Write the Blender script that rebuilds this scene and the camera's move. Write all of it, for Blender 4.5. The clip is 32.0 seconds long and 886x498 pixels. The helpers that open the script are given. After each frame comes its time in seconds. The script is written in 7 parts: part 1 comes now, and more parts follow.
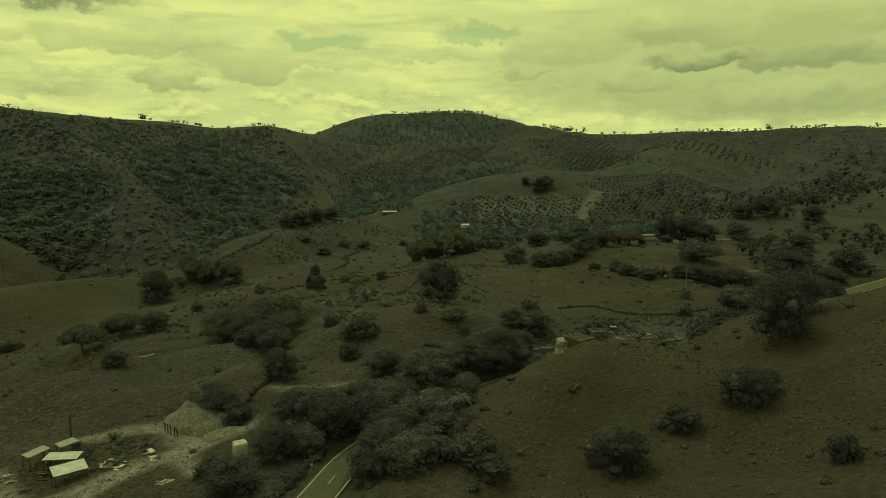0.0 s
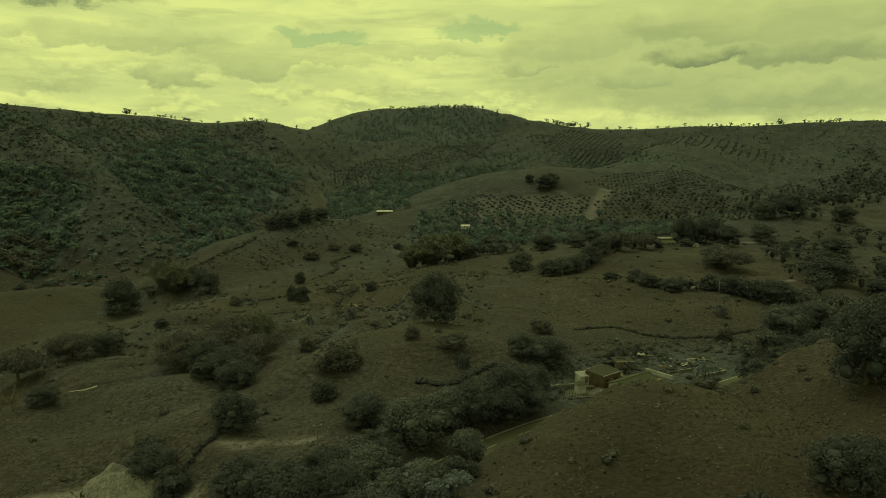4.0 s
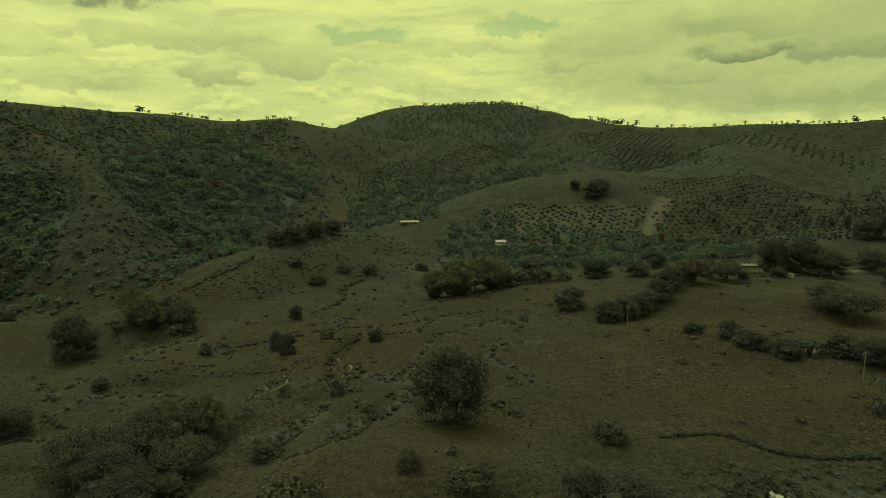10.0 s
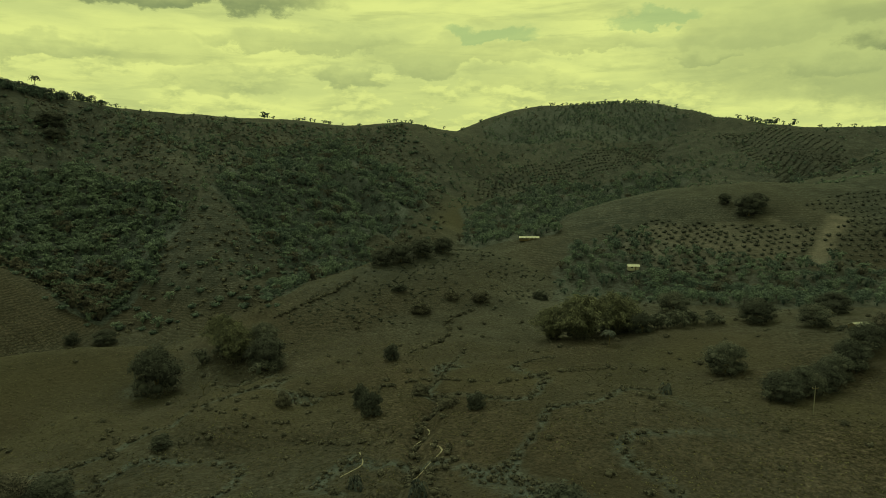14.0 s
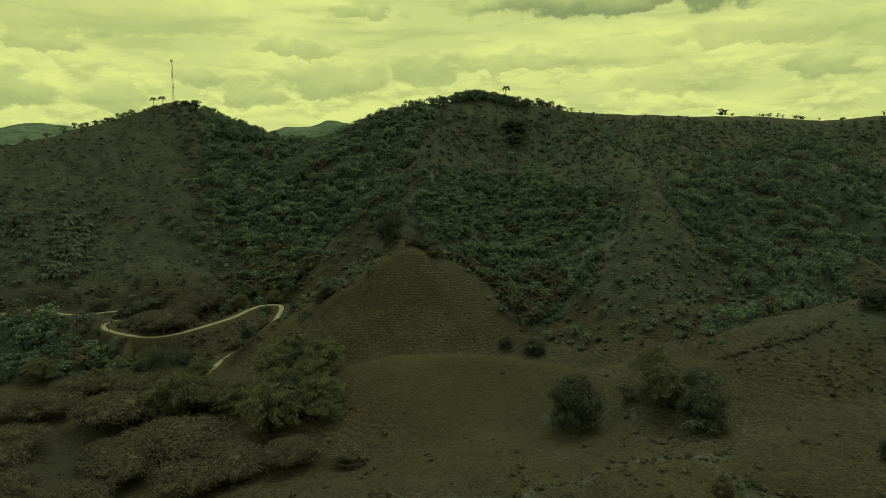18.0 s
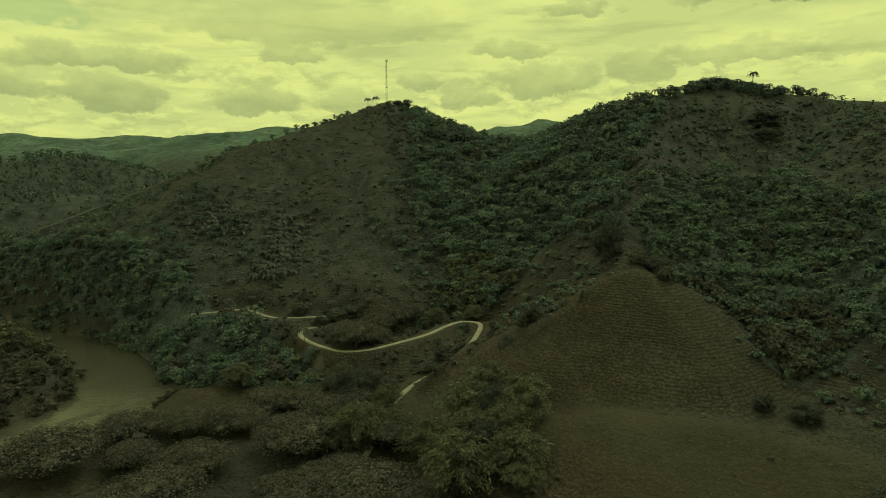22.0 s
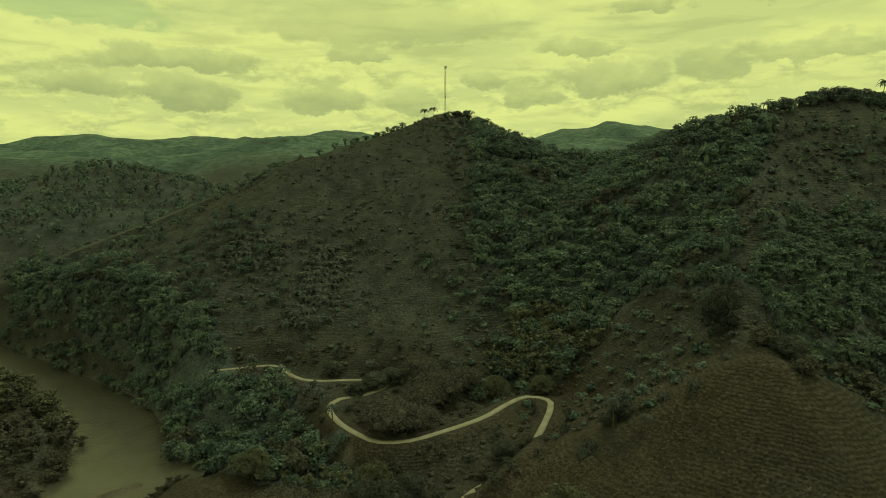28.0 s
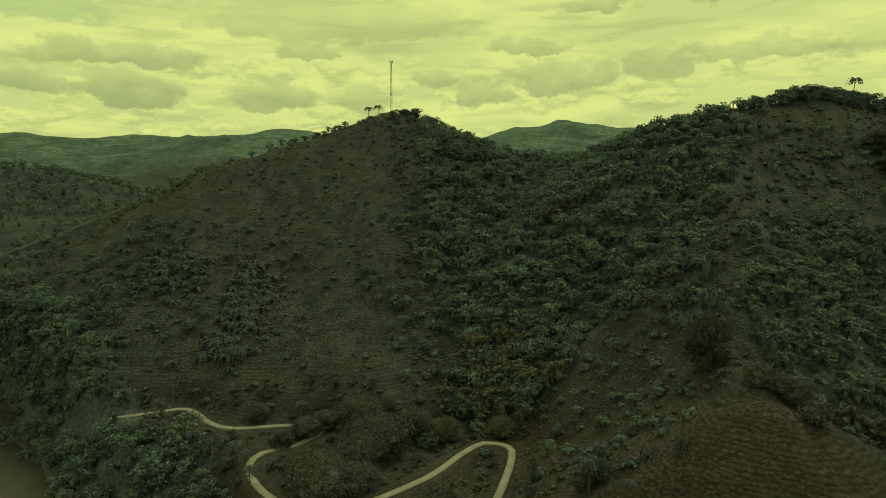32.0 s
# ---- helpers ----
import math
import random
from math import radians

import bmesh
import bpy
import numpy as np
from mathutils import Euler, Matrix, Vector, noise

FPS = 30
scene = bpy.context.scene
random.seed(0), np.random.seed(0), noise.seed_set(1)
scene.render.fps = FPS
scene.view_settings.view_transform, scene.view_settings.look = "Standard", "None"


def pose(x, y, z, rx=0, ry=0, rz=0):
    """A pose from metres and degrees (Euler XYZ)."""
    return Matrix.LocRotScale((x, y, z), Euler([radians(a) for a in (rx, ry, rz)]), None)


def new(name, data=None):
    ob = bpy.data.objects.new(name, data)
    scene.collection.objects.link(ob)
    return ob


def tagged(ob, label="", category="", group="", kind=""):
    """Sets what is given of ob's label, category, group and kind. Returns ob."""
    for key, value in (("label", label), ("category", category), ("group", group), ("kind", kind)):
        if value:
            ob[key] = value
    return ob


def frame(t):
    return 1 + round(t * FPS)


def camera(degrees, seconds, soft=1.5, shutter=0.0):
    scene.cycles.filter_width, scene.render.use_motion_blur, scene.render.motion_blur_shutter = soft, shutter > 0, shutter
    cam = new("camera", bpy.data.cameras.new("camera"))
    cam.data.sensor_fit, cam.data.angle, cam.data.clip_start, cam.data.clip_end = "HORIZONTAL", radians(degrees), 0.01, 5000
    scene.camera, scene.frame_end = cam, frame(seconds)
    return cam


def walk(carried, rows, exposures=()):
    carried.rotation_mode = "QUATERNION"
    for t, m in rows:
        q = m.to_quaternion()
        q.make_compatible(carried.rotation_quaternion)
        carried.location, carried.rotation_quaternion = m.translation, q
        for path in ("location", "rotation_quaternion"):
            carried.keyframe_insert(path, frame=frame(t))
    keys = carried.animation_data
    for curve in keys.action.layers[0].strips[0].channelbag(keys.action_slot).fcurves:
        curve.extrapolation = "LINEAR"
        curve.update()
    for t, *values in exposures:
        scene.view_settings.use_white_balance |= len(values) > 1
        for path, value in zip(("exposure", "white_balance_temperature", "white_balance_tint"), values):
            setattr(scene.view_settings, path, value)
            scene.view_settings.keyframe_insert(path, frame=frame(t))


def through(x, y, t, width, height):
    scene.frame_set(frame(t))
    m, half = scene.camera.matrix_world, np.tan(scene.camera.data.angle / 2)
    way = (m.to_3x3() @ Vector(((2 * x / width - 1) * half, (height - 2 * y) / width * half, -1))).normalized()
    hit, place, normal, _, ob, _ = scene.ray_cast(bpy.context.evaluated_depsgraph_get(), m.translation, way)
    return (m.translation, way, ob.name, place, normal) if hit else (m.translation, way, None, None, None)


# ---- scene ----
cam = camera(68.59, 32.0, soft=0.5)
# seconds, place in metres, pitch from straight down, lean and heading in degrees
PATH = [
    (0.0, 0.0, 0.0, 90.0, 82.915, -0.035, 0.174), (0.5, 0.11, 3.45, 89.89, 82.955, -0.101, 0.183),
    (1.0, 0.26, 7.35, 89.97, 82.897, -0.117, 0.179), (1.5, 0.3, 11.51, 89.96, 82.871, -0.101, 0.157),
    (2.0, 0.45, 15.92, 89.92, 82.829, -0.014, 0.142), (2.5, 0.56, 20.57, 89.94, 82.776, -0.091, 0.158),
    (3.0, 0.62, 25.18, 90.0, 82.699, -0.05, 0.154), (3.5, 0.81, 29.95, 90.14, 82.623, -0.087, 0.163),
    (5.5, 2.31, 51.94, 92.37, 82.56, -0.022, 0.267), (6.0, 2.7, 57.56, 93.32, 82.604, -0.008, 0.275),
    (6.5, 2.91, 62.71, 94.11, 82.623, 0.087, 0.287), (7.0, 3.27, 67.74, 94.37, 82.61, -0.037, 0.321),
    (7.5, 3.54, 73.51, 94.73, 82.53, -0.042, 0.338), (8.0, 3.81, 79.41, 94.91, 82.475, -0.06, 0.345),
    (8.5, 4.07, 85.3, 95.06, 82.447, -0.062, 0.823), (9.0, 4.27, 91.02, 95.18, 82.422, -0.053, 0.836),
    (9.5, 4.26, 96.92, 95.48, 82.356, -0.075, 1.249), (9.6, 4.25, 98.11, 95.51, 82.353, -0.052, 1.6),
    (9.7, 4.25, 99.31, 95.55, 82.35, -0.029, 2.6), (9.8, 4.24, 100.5, 95.59, 82.347, -0.007, 3.2),
    (9.9, 4.24, 101.69, 95.63, 82.345, 0.016, 3.42), (10.0, 4.23, 102.89, 95.67, 82.342, 0.039, 3.447),
    (10.5, 4.19, 108.91, 96.21, 82.283, 0.074, 3.444), (11.0, 3.95, 114.51, 96.74, 82.239, 0.117, 3.41),
    (11.5, 3.78, 120.11, 97.52, 82.199, 0.176, 3.414), (12.0, 3.78, 125.68, 98.51, 82.179, 0.162, 3.44),
    (12.5, 3.56, 131.38, 99.76, 82.152, 0.105, 3.445), (12.6, 3.5, 132.47, 99.98, 82.153, 0.095, 3.44),
    (12.7, 3.44, 133.56, 100.21, 82.154, 0.084, 3.5), (12.8, 3.37, 134.65, 100.43, 82.155, 0.073, 5.2),
    (12.9, 3.31, 135.74, 100.65, 82.155, 0.063, 7.6), (13.0, 3.24, 136.83, 100.88, 82.156, 0.052, 9.125),
    (13.5, 3.05, 141.83, 101.87, 82.196, 0.081, 10.283), (15.5, -2.01, 159.3, 106.56, 82.034, -0.14, 31.414),
    (16.0, -5.02, 163.63, 106.81, 81.995, -0.149, 31.35), (16.1, -5.62, 164.5, 106.86, 81.988, -0.151, 32.5),
    (16.2, -6.22, 165.36, 106.92, 81.98, -0.153, 37.4), (16.3, -6.83, 166.23, 106.97, 81.972, -0.155, 43.1),
    (16.4, -7.43, 167.1, 107.02, 81.965, -0.157, 43.3), (16.5, -8.03, 167.96, 107.07, 81.957, -0.159, 43.424),
    (17.0, -11.84, 172.65, 106.95, 81.973, 0.036, 45.972), (17.5, -15.79, 176.85, 106.47, 82.05, -0.009, 46.217),
    (17.6, -16.65, 177.6, 106.35, 82.073, -0.019, 46.3), (17.7, -17.51, 178.35, 106.23, 82.096, -0.028, 49.0),
    (17.8, -18.36, 179.1, 106.11, 82.119, -0.037, 52.1), (18.0, -20.08, 180.6, 105.87, 82.165, -0.055, 52.194),
    (18.3, -23.14, 182.64, 105.56, 82.118, -0.206, 53.6), (18.4, -24.16, 183.32, 105.45, 82.103, -0.256, 53.6),
    (18.5, -25.18, 184.0, 105.35, 82.087, -0.306, 56.041), (18.6, -26.33, 184.79, 105.25, 82.11, -0.246, 57.6),
    (18.7, -27.47, 185.58, 105.16, 82.133, -0.187, 57.7), (18.8, -28.62, 186.37, 105.07, 82.156, -0.127, 58.5),
    (18.9, -29.77, 187.16, 104.98, 82.178, -0.068, 62.4), (19.0, -30.92, 187.96, 104.88, 82.201, -0.008, 63.666),
    (19.1, -32.02, 188.59, 104.83, 82.207, 0.006, 63.9), (19.2, -33.12, 189.22, 104.79, 82.212, 0.021, 67.2),
    (19.3, -34.21, 189.85, 104.74, 82.218, 0.036, 69.0), (19.5, -36.41, 191.12, 104.64, 82.228, 0.065, 70.1),
    (20.0, -41.93, 193.68, 104.36, 82.212, -0.049, 70.171), (20.5, -47.52, 195.96, 104.36, 82.192, -0.014, 70.189),
    (21.0, -53.08, 198.27, 104.71, 82.193, -0.107, 70.245), (21.5, -58.73, 200.49, 105.58, 82.145, -0.127, 70.285),
    (22.0, -64.48, 202.69, 106.7, 82.124, -0.128, 70.295), (22.5, -70.11, 204.82, 107.94, 82.11, -0.118, 70.311),
    (23.0, -75.33, 206.71, 109.04, 82.126, -0.099, 70.295), (23.5, -80.53, 208.65, 110.25, 82.118, -0.089, 70.289),
    (24.0, -85.74, 210.58, 111.55, 82.106, -0.091, 70.274), (24.5, -90.87, 212.32, 112.81, 82.101, -0.067, 70.238),
    (26.5, -110.57, 219.21, 118.14, 82.026, 0.031, 70.11), (26.6, -111.56, 219.5, 118.42, 82.029, 0.064, 70.1),
    (26.7, -112.56, 219.8, 118.69, 82.032, 0.096, 70.9), (26.8, -113.56, 220.09, 118.97, 82.035, 0.129, 74.8),
    (26.9, -114.56, 220.38, 119.24, 82.039, 0.162, 75.6), (27.0, -115.56, 220.67, 119.51, 82.042, 0.194, 75.644),
    (27.5, -120.29, 221.91, 120.85, 82.042, 0.203, 75.702), (28.0, -125.01, 223.13, 122.25, 82.015, 0.216, 75.679),
    (28.5, -129.78, 224.6, 123.58, 82.017, 0.232, 75.689), (29.0, -134.62, 226.15, 124.74, 82.032, 0.149, 75.717),
    (29.5, -139.3, 227.89, 125.39, 82.008, 0.077, 75.408), (29.6, -140.13, 228.31, 125.44, 81.992, 0.078, 75.2),
    (29.7, -140.97, 228.72, 125.5, 81.976, 0.078, 73.7), (29.8, -141.8, 229.14, 125.55, 81.96, 0.079, 68.8),
    (29.9, -142.64, 229.55, 125.6, 81.944, 0.079, 67.4), (30.0, -143.48, 229.97, 125.65, 81.929, 0.08, 67.108),
    (30.1, -144.34, 230.35, 125.62, 81.939, 0.088, 66.4), (30.2, -145.2, 230.73, 125.59, 81.949, 0.096, 65.1),
    (30.4, -146.92, 231.5, 125.52, 81.969, 0.113, 65.0), (30.5, -147.79, 231.88, 125.48, 81.979, 0.122, 64.996),
    (30.6, -148.8, 232.23, 125.46, 81.985, 0.149, 65.0), (30.7, -149.82, 232.58, 125.43, 81.991, 0.177, 65.0),
    (30.8, -150.83, 232.93, 125.4, 81.998, 0.205, 66.0), (30.9, -151.85, 233.28, 125.37, 82.004, 0.232, 69.7),
    (31.0, -152.87, 233.62, 125.35, 82.01, 0.26, 71.442), (31.5, -158.1, 235.52, 125.27, 81.961, 0.179, 71.466),
    (32.0, -163.54, 237.78, 125.34, 81.857, 0.101, 71.576),
]
def eye_pose(x, y, z, tilt, lean, heading):
    return (Matrix.Translation((x, y, z)) @ Matrix.Rotation(radians(heading), 4, "Z")
            @ Matrix.Rotation(radians(tilt), 4, "X") @ Matrix.Rotation(radians(lean), 4, "Z"))
# ---- end of path ----
walk(cam, [(t, eye_pose(*row)) for t, *row in PATH],
     exposures=[(0, -0.2, 16000, -42), (32, -0.2, 16000, -42)])

# ---- sky and light ----
SUN_UP, SUN_HEADING = 58, 40
world = bpy.data.worlds.new("overcast_sky")
scene.world = world
world.use_nodes = True
wt = world.node_tree
wt.nodes.clear()


def wnode(kind, **values):
    n = wt.nodes.new(kind)
    for key, value in values.items():
        n.inputs[key].default_value = value
    return n


def wmath(op, a, b=None, c=None):
    n = wt.nodes.new("ShaderNodeMath")
    n.operation = op
    for slot, v in enumerate((a, b, c)):
        if v is None:
            continue
        if isinstance(v, (int, float)):
            n.inputs[slot].default_value = v
        else:
            wt.links.new(v, n.inputs[slot])
    return n.outputs[0]


def wramp(value, stops):
    n = wt.nodes.new("ShaderNodeValToRGB")
    el = n.color_ramp.elements
    while len(el) < len(stops):
        el.new(0.5)
    for e, (at, col) in zip(el, stops):
        e.position, e.color = at, (*col, 1)
    wt.links.new(value, n.inputs["Fac"])
    return n.outputs["Color"]


def wmix(fac, a, b):
    n = wt.nodes.new("ShaderNodeMix")
    n.data_type = "RGBA"
    for slot, v in (("Factor", fac), ("A", a), ("B", b)):
        sock = [s for s in n.inputs if s.name == slot and (slot == "Factor" and s.type == "VALUE" or s.type == "RGBA")][0]
        if hasattr(v, "is_output"):
            wt.links.new(v, sock)
        else:
            sock.default_value = v if slot == "Factor" else (*v, 1)
    return [s for s in n.outputs if s.type == "RGBA"][0]


coord = wt.nodes.new("ShaderNodeTexCoord")


def between(value, low, high):
    n = wnode("ShaderNodeMapRange", **{"From Min": low, "From Max": high})
    n.interpolation_type = "SMOOTHSTEP"
    wt.links.new(value, n.inputs["Value"])
    return n.outputs["Result"]


# the sky's own bearing and height in degrees; the bearing runs from the middle of the view
MIDDLE = 128.0
split = wt.nodes.new("ShaderNodeSeparateXYZ")
wt.links.new(coord.outputs["Generated"], split.inputs[0])
east, north, up = split.outputs
fore = wmath("ADD", wmath("MULTIPLY", east, math.cos(radians(MIDDLE))), wmath("MULTIPLY", north, math.sin(radians(MIDDLE))))
aside = wmath("ADD", wmath("MULTIPLY", east, -math.sin(radians(MIDDLE))), wmath("MULTIPLY", north, math.cos(radians(MIDDLE))))
bearing = wmath("MULTIPLY", wmath("ARCTAN2", aside, fore), 180 / math.pi)
lift = wmath("MULTIPLY", wmath("ARCSINE", up), 180 / math.pi)
flat_sky = wt.nodes.new("ShaderNodeCombineXYZ")
wt.links.new(bearing, flat_sky.inputs[0])
wt.links.new(lift, flat_sky.inputs[1])


def cloud_noise(wide, tall, detail, rough, shift, twist=0.0):
    """Cloud forms of that many degrees across and up."""
    m = wnode("ShaderNodeMapping", Location=shift, Scale=(1 / wide, 1 / tall, 1))
    wt.links.new(flat_sky.outputs[0], m.inputs["Vector"])
    n = wnode("ShaderNodeTexNoise", Scale=1.0, Detail=detail, Roughness=rough, Distortion=twist)
    wt.links.new(m.outputs[0], n.inputs["Vector"])
    return n


PALE, MILKY, GREY, SLATE, CLEAR = (1.1500, 1.1300, 0.7800), (0.9000, 0.9150, 0.6800), (0.5300, 0.5700, 0.4700), (0.2300, 0.2800, 0.2700), (0.5400, 0.6900, 0.5700)
veil = cloud_noise(17, 3.4, 8, 0.58, (2.6, 1.1, 0), 0.3).outputs["Fac"]
streaks = cloud_noise(9, 1.3, 7, 0.6, (7.2, 3.4, 0), 0.4).outputs["Fac"]
clouds = wmix(between(veil, 0.38, 0.60), PALE, MILKY)
clouds = wmix(wmath("MULTIPLY", between(streaks, 0.48, 0.68), 0.4), clouds, GREY)
billow = cloud_noise(2.9, 1.9, 8, 0.58, (4.0, 8.0, 0))
curl = wt.nodes.new("ShaderNodeSeparateXYZ")
wt.links.new(billow.outputs["Color"], curl.inputs[0])
bent_bearing = wmath("MULTIPLY_ADD", wmath("SUBTRACT", curl.outputs[0], 0.5), 8.0, bearing)
bent_lift = wmath("MULTIPLY_ADD", wmath("SUBTRACT", curl.outputs[1], 0.5), 3.8, lift)
# small heaped clouds with bright tops, low over the hills
heaped = cloud_noise(4.6, 2.1, 9, 0.6, (5.0, 1.0, 0)).outputs["Fac"]
heaped_over = cloud_noise(4.6, 2.1, 9, 0.6, (5.0, 1.22, 0)).outputs["Fac"]
tops = wmix(between(wmath("SUBTRACT", heaped, heaped_over), -0.10, 0.12), (0.7000, 0.7300, 0.5600), PALE)
low_band = wmath("SUBTRACT", 1.0, between(lift, 6.0, 10.0))
clouds = wmix(wmath("MULTIPLY", wmath("MULTIPLY", between(heaped, 0.47, 0.55), low_band), 0.8), clouds, tops)

# single clouds: bearing and height of the middle, half width and half height in degrees, colour and thickness
CLOUDS = [(60, 8.0, 30, 9.0, GREY, 0.75), (60, 6.0, 20, 5.0, GREY, 0.4), (64, 10.6, 14, 2.8, SLATE, 0.4), (104, 8.6, 9, 1.6, GREY, 0.5), (92, 9.4, 6, 1.2, GREY, 0.5), (69.8, 8.3, 4.2, 1.5, SLATE, 0.9), (61.5, 8.4, 7.5, 2.0, SLATE, 0.6), (63, 5.3, 8, 1.5, GREY, 0.8), (74, 6.9, 3.8, 1.6, GREY, 0.85), (80, 9.5, 7, 1.8, GREY, 0.5),
          (127, 12.6, 15, 1.9, SLATE, 0.85), (116, 9.4, 9, 1.4, GREY, 0.6), (112.6, 7.2, 2.8, 1.4, GREY, 0.85), (106, 7.5, 2.8, 1.4, GREY, 0.8), (83, 8.2, 2.6, 1.0, GREY, 0.75), (98, 6.6, 6, 1.3, GREY, 0.4),
          (100, 10.3, 5, 1.1, CLEAR, 0.75), (87, 10.9, 4, 1.0, CLEAR, 0.7), (171, 10.6, 14, 2.8, GREY, 0.6), (173.5, 8.5, 3, 1.4, GREY, 0.8), (187.5, 7.5, 7.5, 1.3, GREY, 0.9), (187, 4.9, 4.6, 1.7, GREY, 1.0),
          (194, 5.4, 4, 1.6, GREY, 0.9), (175.5, 4.6, 4.4, 1.8, GREY, 0.9), (168.5, 4.4, 2.8, 1.7, GREY, 0.75), (158.5, 5.2, 2.6, 1.9, GREY, 0.8), (162, 6.4, 1.8, 1.1, GREY, 0.75), (154.5, 8.7, 5, 1.2, GREY, 0.8),
          (151.5, 6.4, 5.2, 1.9, GREY, 0.9), (143.5, 7.4, 3, 2.2, GREY, 0.75), (136, 8.0, 7, 1.2, GREY, 0.65), (194, 10.5, 8, 2.0, CLEAR, 0.6), (148.7, 12, 3.2, 1.0, GREY, 0.8), (128, 8.2, 6, 1.9, GREY, 0.45), (122, 6, 6, 1.6, GREY, 0.45)]
for az, el, wide, tall, tone, thick in CLOUDS:
    across = wmath("MULTIPLY_ADD", bent_bearing, 1 / wide, (MIDDLE - az) / wide)
    rise = wmath("MULTIPLY_ADD", bent_lift, 1 / tall, -el / tall)
    under = wmath("MAXIMUM", rise, wmath("MULTIPLY", rise, -1.8))
    away = wmath("MULTIPLY_ADD", under, under, wmath("MULTIPLY", across, across))
    body = wmath("MULTIPLY", wmath("SUBTRACT", 1.0, between(away, 0.42, 1.05)), 0.88 * thick)
    clouds = wmix(body, clouds, tone if tone is CLEAR else wmix(between(rise, -0.5, 0.8), tone, tuple(0.25 * a + 0.75 * b for a, b in zip(tone, MILKY))))
sky = wt.nodes.new("ShaderNodeTexSky")
sky.sky_type, sky.sun_disc = "NISHITA", False
sky.sun_elevation, sky.sun_rotation = radians(SUN_UP), radians(-SUN_HEADING)
cover = wramp(veil, [(0.22, (0, 0, 0)), (0.28, (1, 1, 1))])
back_sky = wnode("ShaderNodeBackground", Strength=0.10)
wt.links.new(sky.outputs[0], back_sky.inputs["Color"])
back_cloud = wnode("ShaderNodeBackground", Strength=0.77)
wt.links.new(clouds, back_cloud.inputs["Color"])
both = wt.nodes.new("ShaderNodeMixShader")
wt.links.new(cover, both.inputs[0])
wt.links.new(back_sky.outputs[0], both.inputs[1])
wt.links.new(back_cloud.outputs[0], both.inputs[2])
out = wt.nodes.new("ShaderNodeOutputWorld")
wt.links.new(both.outputs[0], out.inputs[0])

sun = new("sun", bpy.data.lights.new("sun", "SUN"))
sun.data.energy, sun.data.angle, sun.data.color = 1.35, radians(24), (1.0, 0.95, 0.90)
sun.matrix_world = (Matrix.Rotation(radians(SUN_HEADING), 4, "Z") @ Matrix.Rotation(radians(-(90 - SUN_UP)), 4, "X"))

# ---- the lie of the land ----
rng = np.random.default_rng(7)


def lattice(i, j, seed):
    """A fixed random value from 0 to 1 at each whole place."""
    n = (i.astype(np.int64) * 374761393 + j.astype(np.int64) * 668265263 + seed * 144269504) & 0x7FFFFFFF
    n = ((n ^ (n >> 13)) * 1274126177) & 0x7FFFFFFF
    return ((n ^ (n >> 16)) & 0xFFFF) / 65535.0


def vnoise(x, y, seed):
    i, j = np.floor(x), np.floor(y)
    u, v = x - i, y - j
    u, v = u * u * (3 - 2 * u), v * v * (3 - 2 * v)
    a, b = lattice(i, j, seed), lattice(i + 1, j, seed)
    c, d = lattice(i, j + 1, seed), lattice(i + 1, j + 1, seed)
    return a + (b - a) * u + (c - a) * v + (a - b - c + d) * u * v


def fbm(x, y, size, octaves, seed):
    """Soft noise from -1 to 1 with features of that size in metres."""
    total, amp, norm = 0.0, 1.0, 0.0
    for k in range(octaves):
        total = total + amp * (vnoise(x / size + 17.3 * k, y / size - 9.1 * k, seed + k) * 2 - 1)
        norm, amp, size = norm + amp, amp * 0.5, size * 0.5
    return total / norm


# levels of the low ground: pastures by the highway, the brook's hollow, the river flats and the lane's bench
PASTURE = [(-24, 107, 32), (20, 166, 34.5), (75, 194, 35), (130, 230, 38), (45, 200, 35.5), (-60, 150, 26), (-95, 140, 24),
           (-105, 190, 28), (-45, 165, 35), (-24, 156, 36), (10, 190, 36), (-70, 225, 30), (-3, 215, 44), (12, 248, 39),
           (60, 240, 36), (19, 325, 38), (54, 322, 38), (100, 295, 42), (85, 390, 44), (130, 400, 44), (250, 489, 55), (300, 250, 58)]
HOLLOW = [(-40, 300, 26), (-90, 300, 24), (-130, 300, 22), (-100, 330, 27), (-150, 330, 20), (-67, 325, 27), (-20, 390, 31),
          (40, 420, 39), (-10, 520, 30), (-60, 600, 40), (30, 570, 38), (170, 640, 46), (-120, 250, 25), (-40, 255, 36), (-228, 352, 18), (-204, 374, 18)]
FLATS = [(-200, 280, 10), (-268, 217, -1), (-300, 170, 0), (-200, 200, 2), (-150, 200, 12), (-310, 270, 11), (-345, 300, 20), (-360, 268, 21),
         (-400, 250, 21), (-430, 215, 20), (-360, 212, 5), (-420, 183, 4), (-150, 100, 10), (-330, 215, 2), (-240, 250, 4), (-450, 100, 4), (-330, 60, 4)]
LOW = PASTURE + HOLLOW + FLATS


def low_ground(x, y):
    top, below = 0.0, 0.0
    for px, py, pz in LOW:
        w = ((x - px) ** 2 + (y - py) ** 2 + 90.0) ** -1.7
        top, below = top + w * pz, below + w
    return top / below


